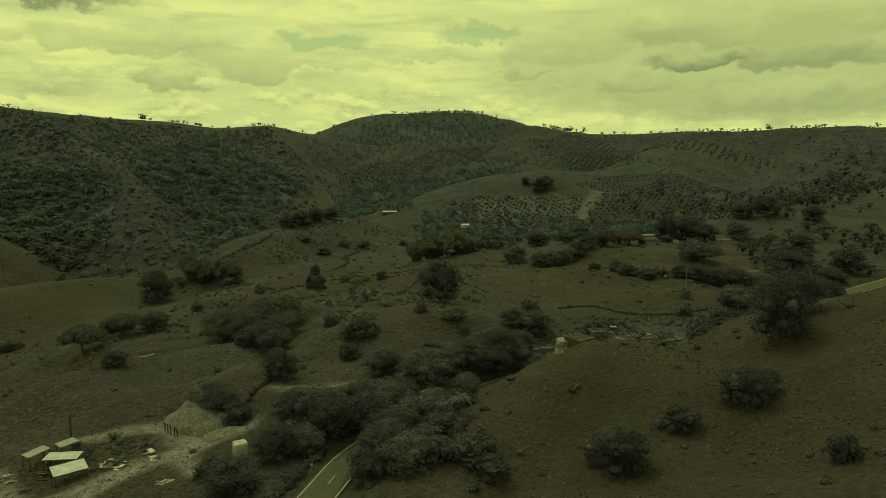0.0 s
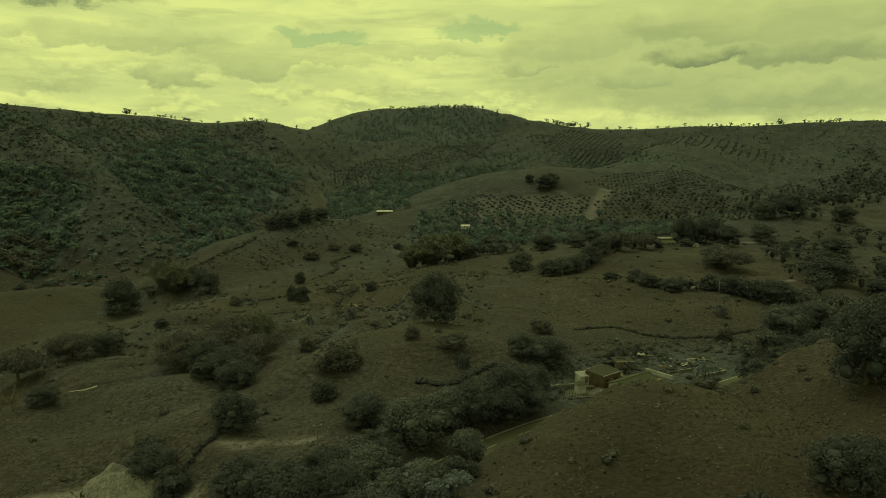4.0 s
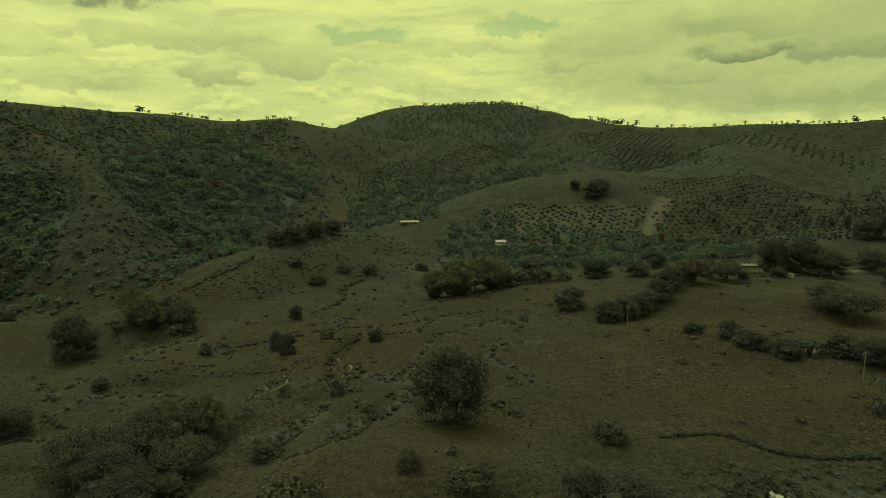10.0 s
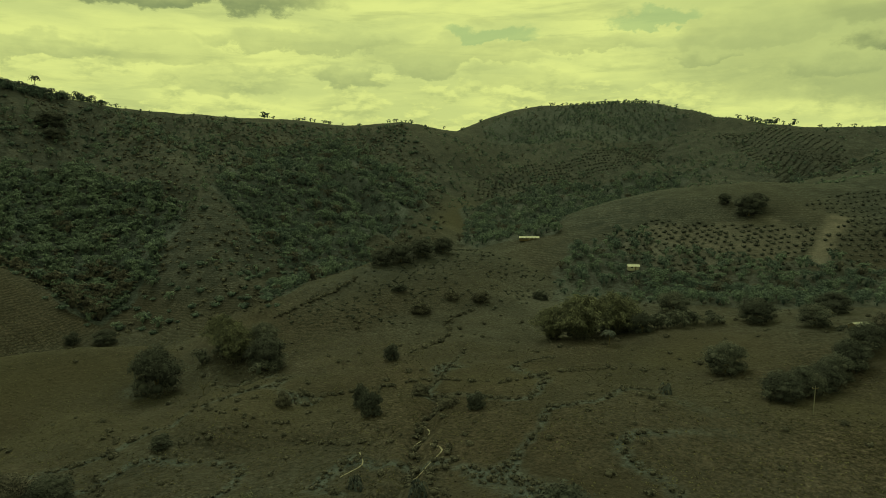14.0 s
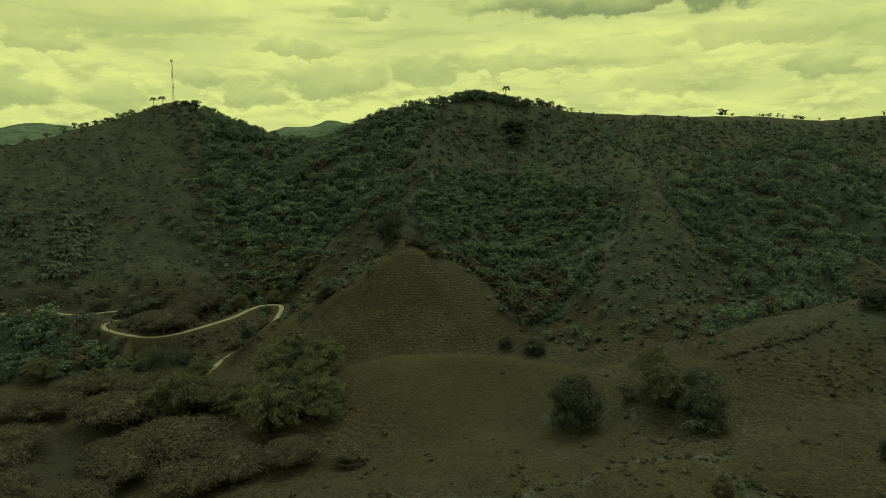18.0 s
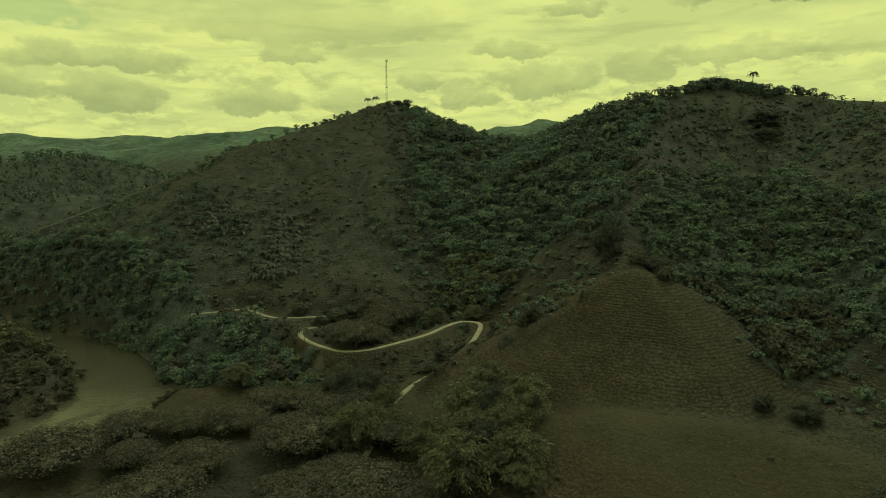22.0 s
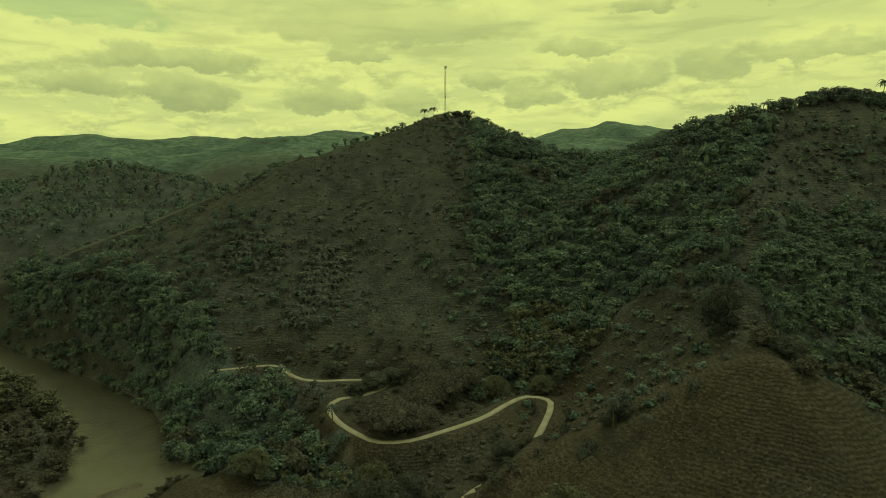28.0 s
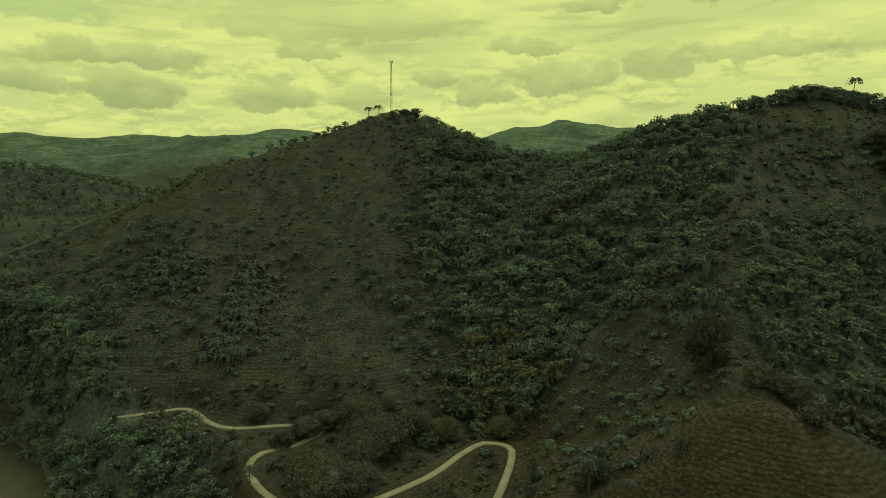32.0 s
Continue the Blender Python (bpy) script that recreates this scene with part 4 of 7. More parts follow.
def plant_kind(name, count, build):
    """Several growths of one kind: lists of (part name, arrays, material), with their own width and height."""
    KINDS[name] = [build(np.random.default_rng(100 + 13 * k + len(name))) for k in range(count)]


def broad_kind(wide, tall, clumps, count, size, mat, flat=0.42, bare=0.22):
    def build(r):
        wood, crown = broad_parts(r, wide, tall, clumps, count, size, flat, bare)
        return wide, tall, [("trunk", mesh_from("trunk", *wood), BARK), ("crown", mesh_from("crown", *crown, True), mat)]
    return build


def bamboo_kind(r):
    wood, crown = bamboo_parts(r, 14, 13, 90, 22)
    return 14, 13, [("stool", mesh_from("stool", *wood), LEAF_OLIVE), ("crown", mesh_from("crown", *crown, True), LEAF_BAMBOO)]


def palm_kind(tall, count, length):
    def build(r):
        wood, crown = palm_parts(r, tall, count, length)
        return length * 2, tall + length * 0.35, [("trunk", mesh_from("trunk", *wood), BARK), ("crown", mesh_from("crown", *crown, True), LEAF_PALM)]
    return build


plant_kind("broadleaf_tree", 5, broad_kind(12, 12, 26, 240, 0.20, LEAF_DARK, 0.52, 0.07))
plant_kind("light_broadleaf_tree", 4, broad_kind(12, 11, 22, 230, 0.21, LEAF_MID, 0.50, 0.09))
plant_kind("rain_tree", 4, broad_kind(20, 10, 40, 230, 0.25, LEAF_RAIN, 0.34, 0.24))
plant_kind("bush", 4, broad_kind(6, 4.5, 8, 120, 0.19, LEAF_OLIVE, 0.42, 0.06))
plant_kind("dark_bush", 3, broad_kind(6, 4.5, 8, 120, 0.19, LEAF_DARK, 0.42, 0.06))
plant_kind("bamboo_clump", 3, bamboo_kind)
plant_kind("palm_tree", 3, palm_kind(8.5, 20, 4.0))
plant_kind("dwarf_palm", 2, palm_kind(0.9, 16, 3.2))
plant_kind("bare_tree", 2, lambda r: (8, 7, [("trunk", mesh_from("trunk", *dead_parts(r, 8, 7)), PALE_BARK)]))

WORDS = {
    "broadleaf_tree": ("dense dark-green broadleaf tree with a rounded crown", "tree"),
    "light_broadleaf_tree": ("mid-green broadleaf tree with a loose crown", "tree"),
    "rain_tree": ("wide flat-topped olive-green rain tree on open ground", "tree"),
    "bush": ("low olive-green bush growing in rough pasture", "bush"),
    "dark_bush": ("low dark-green bush growing in rough pasture", "bush"),
    "bamboo_clump": ("yellow-green bamboo clump with drooping feathery plumes", "bamboo"),
    "palm_tree": ("slim palm with a mop of grey-green fronds", "palm"),
    "dwarf_palm": ("stemless palm with arching grey-green fronds", "palm"),
    "bare_tree": ("leafless grey tree with spreading bare branches", "tree"),
}
NAMES = {"light_broadleaf_tree": "broadleaf_tree", "dark_bush": "bush"}
pick = random.Random(4)


def plant(kind, x, y, wide=None, tall=None, group="", sink=0.15, extra=""):
    own_wide, own_tall, parts = pick.choice(KINDS[kind])
    sx = (wide or own_wide) / own_wide
    sz = (tall or own_tall) / own_tall
    name = NAMES.get(kind, kind)
    thing = new(name)
    thing.matrix_basis = Matrix.Translation((x, y, ground_at(x, y) - sink)) @ Matrix.Rotation(pick.uniform(0, 6.28), 4, "Z") @ Matrix.Diagonal((sx, sx, sz, 1))
    for pname, me, mat in parts:
        part(pname, me, mat, thing)
    label, category = WORDS[kind]
    return tagged(thing, label + extra, category, group)


# trees and bushes that stand apart: kind, then place, width and height
B, L, R, S, D, M, P, W, N = ("broadleaf_tree", "light_broadleaf_tree", "rain_tree", "bush", "dark_bush", "bamboo_clump", "palm_tree", "dwarf_palm", "bare_tree")
HIGHWAY_SIDE = [(B, -13, 130, 10, 8), (L, -10, 124, 10, 7), (B, -22, 134, 9, 8), (L, -28, 126, 9, 7), (B, -14, 113, 9, 7), (W, -10, 117, 5, 4), (W, 2, 119, 5, 4), (B, -19, 142, 10, 8), (D, -2, 112, 9, 5), (D, 8, 108, 8, 4), (L, -11, 121, 10, 8), (B, -8, 127, 10, 8), (L, -2, 133, 10, 8), (D, 3, 138, 8, 5), (L, 5, 151, 9, 8), (B, -10, 146, 9, 8), (S, 0, 124, 8, 5), (B, 14, 170, 10, 8), (L, 20, 174, 9, 7), (P, 0, 128, 6, 6), (S, -4, 118, 9, 5), (B, -26, 133, 14, 11), (B, -17, 137, 11, 9), (L, -7, 134, 12, 9), (B, -12, 118, 11, 8), (L, -6, 112, 12, 7), (B, -39, 112, 12, 7), (D, 5, 112, 11, 5),
                (B, -33, 139, 12, 8), (L, -12, 142, 13, 9), (B, 8, 168, 13, 10), (B, 16, 176, 14, 10), (B, 22, 183, 10, 9), (L, -5, 158, 14, 10), (B, -16, 167, 11, 8),
                (L, 2, 165, 11, 9), (P, -3, 133, 9, 8), (P, 3, 128, 7, 6), (B, -34, 124, 10, 8), (D, -46, 120, 7, 4)]
NEAR_PASTURE = [(R, -75, 231, 16, 8), (R, -68, 234, 18, 9), (R, -56, 226, 14, 8), (M, -59, 243, 12, 9), (R, -79, 224, 15, 8), (B, -60, 210, 12, 9), (B, -55, 203, 12, 9), (S, -55, 218, 9, 5), (D, -66, 210, 10, 6), (B, -44, 168, 11, 9), (B, -57, 156, 11, 9), (D, -60, 163, 8, 6), (D, -50, 150, 8, 6), (B, -2, 234, 18, 18), (R, -79, 228, 16, 11), (B, -68, 220, 15, 12), (R, -66, 236, 16, 11),
                (M, -61, 244, 12, 10), (B, -60, 212, 13, 10), (S, -27, 200, 14, 8), (S, -41, 231, 8, 5), (S, 3, 206, 9, 4), (S, -8, 208, 5, 4), (W, 6, 200, 5, 5), (B, 28, 205, 15, 9), (L, 22, 208, 9, 8), (D, -28, 185, 8, 5)]
HILL_BY_ROAD = [(P, 64, 187.6, 8, 8), (W, 93, 246, 6, 5), (S, 84.5, 225, 7, 5), (S, 31.4, 233, 8, 5), (D, 44, 171, 7, 4), (S, 30, 113, 10, 5), (N, 34, 119, 5, 6), (B, 82, 156, 15, 18), (L, 101, 222, 16, 11), (B, 31, 109, 11, 9), (B, 60, 126, 12, 9), (B, 66, 131, 8, 7), (D, 62, 97, 6, 5), (D, 46, 122, 8, 5), (N, 48, 128, 5, 7),
                (B, 92, 166, 12, 13), (D, 74, 184, 10, 5), (D, 84, 190, 9, 4), (S, 60, 176, 8, 4), (S, 44, 172, 8, 4), (P, 66, 196, 6, 6)]
FAR_FIELDS = [(L, 39, 357, 14, 11), (B, 49, 331, 12, 9), (L, 56, 338, 11, 9), (B, 62, 344, 11, 9), (L, 68, 352, 11, 9), (B, 74, 360, 11, 10), (B, 82, 372, 12, 10), (W, 19, 327, 5, 4), (D, 82, 306, 9, 6), (D, 84, 293, 10, 6), (D, 90, 286, 9, 5),
              (R, 132, 332, 21, 11), (B, 156, 418, 22, 18), (B, 146, 423, 14, 16), (B, 163, 405, 17, 14), (R, 95, 381, 19, 11), (D, 106, 286, 11, 7), (B, 111, 279, 12, 8), (D, 116, 274, 12, 8), (B, 122, 268, 14, 10)]
FARM_SIDE = [(R, 112, 392, 17, 9), (B, 136, 396, 9, 6), (B, 121, 397, 6, 4), (B, 86, 584, 19, 15), (B, 92, 592, 14, 11), (B, 74, 600, 9, 8), (B, 161, 304, 22, 13), (L, 133, 345, 18, 12), (B, 188, 300, 16, 14), (B, 230, 464, 22, 17), (L, 213, 467, 18, 14), (D, 72, 310, 7, 4), (P, 96, 252, 5, 6), (B, 175, 330, 15, 11), (L, 190, 420, 18, 12), (B, 250, 440, 16, 12),
             (B, 205, 372, 17, 11), (B, 108, 402, 12, 9), (B, 140, 416, 13, 17), (B, 143, 410, 7, 18), (L, 75, 400, 14, 9), (B, 60, 420, 16, 11), (L, 30, 430, 15, 10), (B, 90, 430, 15, 10), (L, 200, 270, 15, 9), (B, 170, 282, 14, 9)]
BROOK = [(B, -152, 337, 19, 20), (M, -138, 364, 20, 15), (M, -148, 372, 16, 14), (B, -120, 358, 16, 15), (L, -130, 374, 14, 12), (D, -67, 320, 6, 8), (D, -61, 312, 7, 8), (D, -31, 314, 6, 5), (W, -33, 266, 6, 5), (D, -75, 370, 7, 7),
         (M, -6, 398, 26, 17), (M, 6, 403, 22, 16), (M, -18, 402, 18, 13), (B, 16, 398, 10, 9), (P, 4, 383, 7, 6), (S, -93, 320, 6, 5), (S, -135, 261, 15, 6), (N, -128, 330, 8, 7), (S, -40, 318, 7, 4), (S, -52, 330, 6, 4), (W, -50, 272, 5, 4)]
SMALL_HILL = [(B, -105, 474, 16, 12), (B, -96, 484, 15, 11), (B, -114, 468, 13, 10), (S, -57, 450, 11, 6), (S, -81, 428, 12, 6), (S, -70, 445, 9, 5), (D, -95, 440, 9, 4), (D, -30, 470, 9, 5), (B, -88, 498, 14, 10),
              (B, -104, 198, 9, 6), (R, -134, 233, 17, 11), (R, -128, 252, 16, 9), (B, -118, 258, 12, 9), (N, -109, 193, 11, 7), (S, -150, 262, 8, 4), (D, -112, 288, 7, 4)]
FLAT_TREES = [(R, -335, 222, 26, 10), (R, -299, 225, 24, 10), (R, -318, 208, 26, 10), (R, -303, 243, 24, 10), (R, -276, 258, 24, 10), (M, -279, 298, 22, 14), (M, -266, 306, 20, 13), (B, -268, 298, 13, 12), (M, -256, 300, 18, 12), (R, -255, 228, 28, 11), (R, -240, 220, 26, 10), (R, -212, 232, 24, 10), (M, -248, 296, 20, 13), (M, -226, 284, 20, 12), (R, -204, 262, 20, 8), (S, -190, 276, 12, 5), (B, -322, 248, 13, 10), (B, -320, 262, 14, 11), (M, -330, 252, 14, 10), (R, -305, 146, 39, 14), (R, -303, 172, 21, 9), (R, -324, 170, 29, 10), (R, -289, 193, 27, 10), (R, -321, 193, 23, 9), (R, -266, 182, 32, 12), (R, -242, 175, 22, 9), (R, -263, 218, 19, 9), (R, -290, 231, 37, 13), (R, -258, 238, 22, 9), (R, -239, 242, 33, 12), (R, -215, 247, 26, 9), (R, -226, 205, 22, 9), (D, -317, 255, 19, 10), (M, -276, 248, 26, 16), (M, -268, 285, 28, 17), (M, -233, 268, 28, 17), (M, -241, 288, 19, 12), (M, -217, 281, 14, 9), (B, -259, 292, 16, 17), (B, -240, 279, 14, 15), (M, -361, 211, 17, 11), (M, -261, 267, 19, 12), (M, -279, 259, 18, 11), (M, -252, 280, 20, 12), (R, -227, 251, 24, 9), (R, -322, 236, 24, 9), (B, -309, 252, 17, 17), (R, -248, 190, 20, 9)]
LANE_SIDE = [(W, -304, 343, 6, 4), (W, -298, 350, 6, 4), (W, -301, 314, 6, 4), (W, -342, 354, 7, 5), (W, -310, 334, 5, 4), (D, -309, 327, 7, 5), (P, -410, 262, 8, 8), (P, -444, 240, 8, 9), (W, -424, 249, 8, 6), (P, -385, 237, 9, 9), (L, -397, 262, 13, 8), (L, -401, 270, 12, 8), (D, -391, 253, 9, 6), (R, -396, 283, 20, 9), (L, -399, 297, 16, 9), (R, -390, 300, 18, 9), (R, -366, 262, 24, 9), (R, -356, 272, 18, 8), (B, -327, 297, 10, 7), (S, -331, 306, 8, 5), (S, -322, 288, 9, 5), (M, -295, 262, 14, 11), (R, -302, 252, 18, 9), (L, -311, 251, 14, 9), (P, -425, 210, 8, 9), (P, -380, 240, 6, 6), (R, -352, 263, 26, 12), (R, -381, 286, 26, 13), (R, -372, 278, 20, 11), (P, -364, 241, 8, 8), (P, -305, 326, 8, 12), (W, -301, 316, 7, 5), (B, -309, 331, 9, 7), (B, -325, 379, 16, 20), (B, -298, 386, 16, 9), (S, -288, 382, 11, 6), (S, -304, 380, 10, 7),
             (B, -217, 385, 12, 8), (D, -226, 376, 8, 6), (P, -316, 336, 6, 6), (W, -322, 318, 5, 4), (P, -296, 332, 5, 5), (M, -372, 330, 12, 9), (M, -380, 312, 13, 10), (P, -426, 236, 8, 9), (P, -398, 232, 7, 8), (P, -404, 222, 8, 9), (L, -415, 246, 10, 7)]
ROAD_BEND = [(B, 93, 200, 11, 8), (B, 101, 206, 13, 10), (L, 108, 213, 12, 9), (B, 117, 218, 14, 11), (L, 126, 226, 13, 10), (B, 98, 214, 10, 7), (D, 88, 196, 8, 4), (B, 135, 234, 15, 11), (L, 112, 204, 11, 8), (B, 145, 243, 15, 11), (D, 80, 188, 7, 4), (B, 105, 226, 12, 9), (L, 118, 236, 13, 9)]
CREST_PALMS = [(P, -660, 351, 9, 12), (P, -664, 344, 9, 11), (B, -664, 380, 12, 9), (B, -676, 376, 12, 8), (P, -465, 598, 11, 15), (P, -462, 585, 8, 7), (P, -466, 572, 8, 7), (B, -410, 558, 26, 15), (B, -398, 545, 15, 10), (B, -352, 500, 10, 9)]
for rows, where in ((HIGHWAY_SIDE, "highway"), (NEAR_PASTURE, "pasture"), (HILL_BY_ROAD, "roadside hill"), (FAR_FIELDS, "fields"), (FARM_SIDE, "farm"), (BROOK, "brook"),
                    (SMALL_HILL, "small hill"), (FLAT_TREES, "river flats"), (LANE_SIDE, "lane"), (ROAD_BEND, "road bend"), (CREST_PALMS, "crest")):
    for kind, x, y, wide, tall in rows:
        plant(kind, x, y, wide, tall, WORDS[kind][1] + " by the " + where)

# ---- woods, scrub and grass that nobody could count ----
def scatter(r, poly, step, keep=1.0, clump=0.25):
    """Places about step metres apart within an outline, unevenly set."""
    xs, ys = [p[0] for p in poly], [p[1] for p in poly]
    gx0, gy0 = np.meshgrid(np.arange(min(xs), max(xs), step), np.arange(min(ys), max(ys), step))
    x = gx0.ravel() + r.uniform(-0.48, 0.48, gx0.size) * step
    y = gy0.ravel() + r.uniform(-0.48, 0.48, gx0.size) * step
    ragged = 15.0 if step < 20 else 30.0
    ok = inside(x + ragged * fbm(x, y, 40, 3, 71), y + ragged * fbm(x, y, 40, 3, 72), poly)
    ok &= r.uniform(size=x.size) < keep * (1 + clump * fbm(x, y, step * 7, 3, 91) * 2)
    for line, clear in ((LANE_LINE, 5.0), (HIGHWAY, 7.0), (RIVER, 15.0)):
        ok &= along(x, y, line)[0] > clear
    if step > 2.5:
        for hx, hy, room in ((-50, 580, 12), (16, 513, 7), (126, 400, 10)):
            ok &= np.hypot(x - hx, y - hy) > room
    return x[ok], y[ok]


def grove(name, r, x, y, shapes, small, large, mat, label, category, squash=(0.65, 1.0), sink=0.3):
    """Many small growths joined into one mesh."""
    if not len(x):
        return None
    z = ground_on(x, y)
    vs, fs, n = [], [], 0
    which = r.integers(0, len(shapes), len(x))
    for k, (v, f) in enumerate(shapes):
        idx = np.flatnonzero(which == k)
        if not len(idx):
            continue
        a, s = r.uniform(0, 2 * math.pi, len(idx)), r.uniform(small, large, len(idx))
        t = s * r.uniform(*squash, len(idx))
        c, q = np.cos(a) * s, np.sin(a) * s
        out = np.stack([c[:, None] * v[None, :, 0] - q[:, None] * v[None, :, 1] + x[idx, None],
                        q[:, None] * v[None, :, 0] + c[:, None] * v[None, :, 1] + y[idx, None],
                        t[:, None] * v[None, :, 2] + z[idx, None] - sink], -1)
        vs.append(out.reshape(-1, 3))
        fs.append((f[None] + (np.arange(len(idx)) * len(v))[:, None, None] + n).reshape(-1, 3))
        n += len(idx) * len(v)
    ob = tagged(new(name, mesh_from(name, np.concatenate(vs), np.concatenate(fs), True)), label, category, kind="stuff")
    ob.data.materials.append(mat)
    return ob


def crown_shape(seed, clumps, count, size, trunk=True):
    """A wood tree of unit width: an uneven crown of leaf sprays round small shaded cores."""
    r = np.random.default_rng(seed)
    bits = [tube([(0, 0, -0.2), (0, 0, 0.6)], [0.03, 0.018], 3)] if trunk else []
    bits += [lump((0, 0, 0.42), np.array([0.15, 0.15, 0.26]), 5, 3), leaves(r, (0, 0, 0.46), (0.44, 0.44, 0.46), count, size, under=-0.5)]
    wide = r.uniform(0.32, 0.42)
    for k in range(clumps):
        a, e = 2.4 * k + r.uniform(-0.6, 0.6), math.sqrt((k + 0.5) / clumps)
        c = np.array([wide * e * math.cos(a), wide * e * math.sin(a), r.uniform(0.78, 0.92) - 0.40 * e * e * r.uniform(0.3, 1.2)])
        s, t = r.uniform(0.15, 0.30), r.uniform(0.5, 0.9)
        bits += [lump(c, np.array([s, s, s * t]) * 0.38, 4, 3), leaves(r, c, (s, s, s * t), int(count * (0.5 + 2.5 * s)), size)]
    return merge(*bits)


def plume_shape(seed):
    """A tuft of bamboo or cane of unit height: culms that arch over, each with a rounded drooping head of fine leaves."""
    r = np.random.default_rng(seed)
    bits = [lump((0, 0, 0.30), np.array([0.17, 0.17, 0.30]), 5, 3), leaves(r, (0, 0, 0.34), (0.26, 0.26, 0.34), 26, 0.07, under=-0.6)]
    for k in range(6):
        a, lean, tall = 2.4 * k + r.uniform(-0.4, 0.4), r.uniform(0.14, 0.42), r.uniform(0.66, 0.98)
        u = np.array([math.cos(a), math.sin(a), 0.0])
        for t, fat in ((0.62, 0.11), (0.84, 0.13), (1.05, 0.10)):
            p = u * lean * t ** 2 + np.array([0, 0, math.sin(t * 1.75) * tall - 0.08])
            bits += [lump(p, np.array([fat, fat, fat]) * 0.6, 4, 3), leaves(r, p, (fat, fat, fat * 1.1), 12, 0.055, under=-0.4, long=1.7)]
    return merge(*bits)


def tuft_shape(seed, blades):
    """A tussock of a few broad leaning blades."""
    r = np.random.default_rng(seed)
    vs = []
    for k in range(blades):
        a = r.uniform(0, 6.28)
        u, w = np.array([math.cos(a), math.sin(a), 0]), np.array([-math.sin(a), math.cos(a), 0])
        b = u * r.uniform(0, 0.3)
        vs += [b * 1.6 + u * 0.2 - w * 0.34, b * 1.6 + u * 0.2 + w * 0.34, b * 0.4 + np.array([0, 0, r.uniform(0.5, 1.0)])]
    return np.array(vs), np.arange(len(vs)).reshape(-1, 3)


WOOD_NEAR = [crown_shape(300 + k, 5, 34, 0.062) for k in range(7)]
WOOD_FAR = [crown_shape(320 + k, 3, 13, 0.095, False) for k in range(6)]
SHRUB = [merge(lump((0, 0, 0.25), np.array([0.36, 0.36, 0.26]), 5, 3), leaves(np.random.default_rng(360 + k), (0, 0, 0.28), (0.5, 0.5, 0.36), 34, 0.12, under=-0.1)) for k in range(5)]
SHRUB_FAR = [merge(lump((0, 0, 0.22), np.array([0.36, 0.36, 0.28]), 4, 3), leaves(np.random.default_rng(370 + k), (0, 0, 0.28), (0.5, 0.5, 0.36), 14, 0.17, under=-0.1)) for k in range(5)]
PLUMES = [plume_shape(380 + k) for k in range(4)]
DWARF = [palm_parts(np.random.default_rng(400 + k), 0.35, 12, 1.0, 0.06)[1] for k in range(3)]
TALL_PALMS = [merge(*palm_parts(np.random.default_rng(410 + k), 0.78, 13, 0.52, 0.02)) for k in range(4)]
TUFTS = [tuft_shape(420 + k, 3) for k in range(6)]

EAST_WOOD = [(190, 430), (240, 450), (330, 520), (420, 600), (520, 700), (420, 720), (300, 600), (220, 500)]
ISLAND = [(-560, 30), (-520, 75), (-480, 105), (-450, 128), (-420, 139), (-385, 138), (-365, 122), (-350, 95), (-330, 60), (-400, 20), (-500, -10)]
MAST_SLOPE = [(-671, 360), (-655, 253), (-630, 178), (-600, 120), (-560, 105), (-500, 165), (-445, 205), (-430, 240), (-410, 274), (-425, 300), (-458, 312), (-554, 340)]
SPUR_SIDES = [(-446, 512), (-380, 440), (-330, 395), (-300, 385), (-310, 330), (-345, 335), (-360, 350), (-380, 360), (-420, 440)]
WEST = [(-1080, -180), (-860, -160), (-760, -40), (-700, 60), (-700, 150), (-740, 260), (-860, 260), (-960, 160), (-1060, 60)]

CREST_BAND = [(-500, 470), (-478, 474), (-452, 512), (-454, 560), (-456, 600), (-428, 634), (-438, 648), (-470, 610), (-476, 560), (-474, 515), (-490, 490)]
WEST_HILLS = [(-690, 360), (-640, 130), (-560, 90), (-430, 200), (-425, 300), (-320, 310), (-300, 345), (-320, 380), (-300, 400), (-260, 395), (-240, 400), (-200, 405), (-150, 400), (-140, 480), (-110, 560), (-150, 760), (-260, 940), (-330, 890), (-420, 700), (-480, 600), (-660, 500)]
BACK_RANGE = [(-330, 880), (-200, 700), (-100, 720), (40, 700), (200, 660), (420, 700), (800, 800), (800, 900), (400, 1040), (170, 1200), (60, 1310), (-60, 1310), (-210, 1030)]
EAST_SIDE = [(120, 450), (200, 430), (400, 480), (700, 600), (800, 850), (560, 900), (380, 720), (250, 640), (150, 600)]
OPEN_LAND = [(-170, 420), (-60, 440), (140, 480), (260, 420), (260, 180), (120, 60), (-60, 60), (-170, 120), (-230, 200), (-230, 340)]

rw = np.random.default_rng(21)


def on_shore(r):
    """Places along the near shore of the river bend."""
    x, y = scatter(r, [(-394, 212), (-378, 208), (-362, 184), (-350, 168), (-330, 150), (-312, 118), (-296, 96), (-330, 104), (-346, 148), (-366, 178), (-384, 204)], 2.2, 0.85, 0.5)
    dry = ground_on(x, y) > -0.9
    return x[dry], y[dry]



def mixed(name, poly, step, keep, shapes, small, large, label, mats=(HAZY_WOOD_DARK, HAZY_WOOD_MID, LEAF_OLIVE), shares=(0.50, 0.45, 0.05), **more):
    """A wood of several leaf colours: one joined mesh for each."""
    x, y = scatter(rw, poly, step, keep, **more)
    kind = rw.choice(len(mats), len(x), p=shares)
    for k, mat in enumerate(mats):
        grove(name, rw, x[kind == k], y[kind == k], shapes, small, large, mat, label, "woodland", squash=(0.6, 1.1))


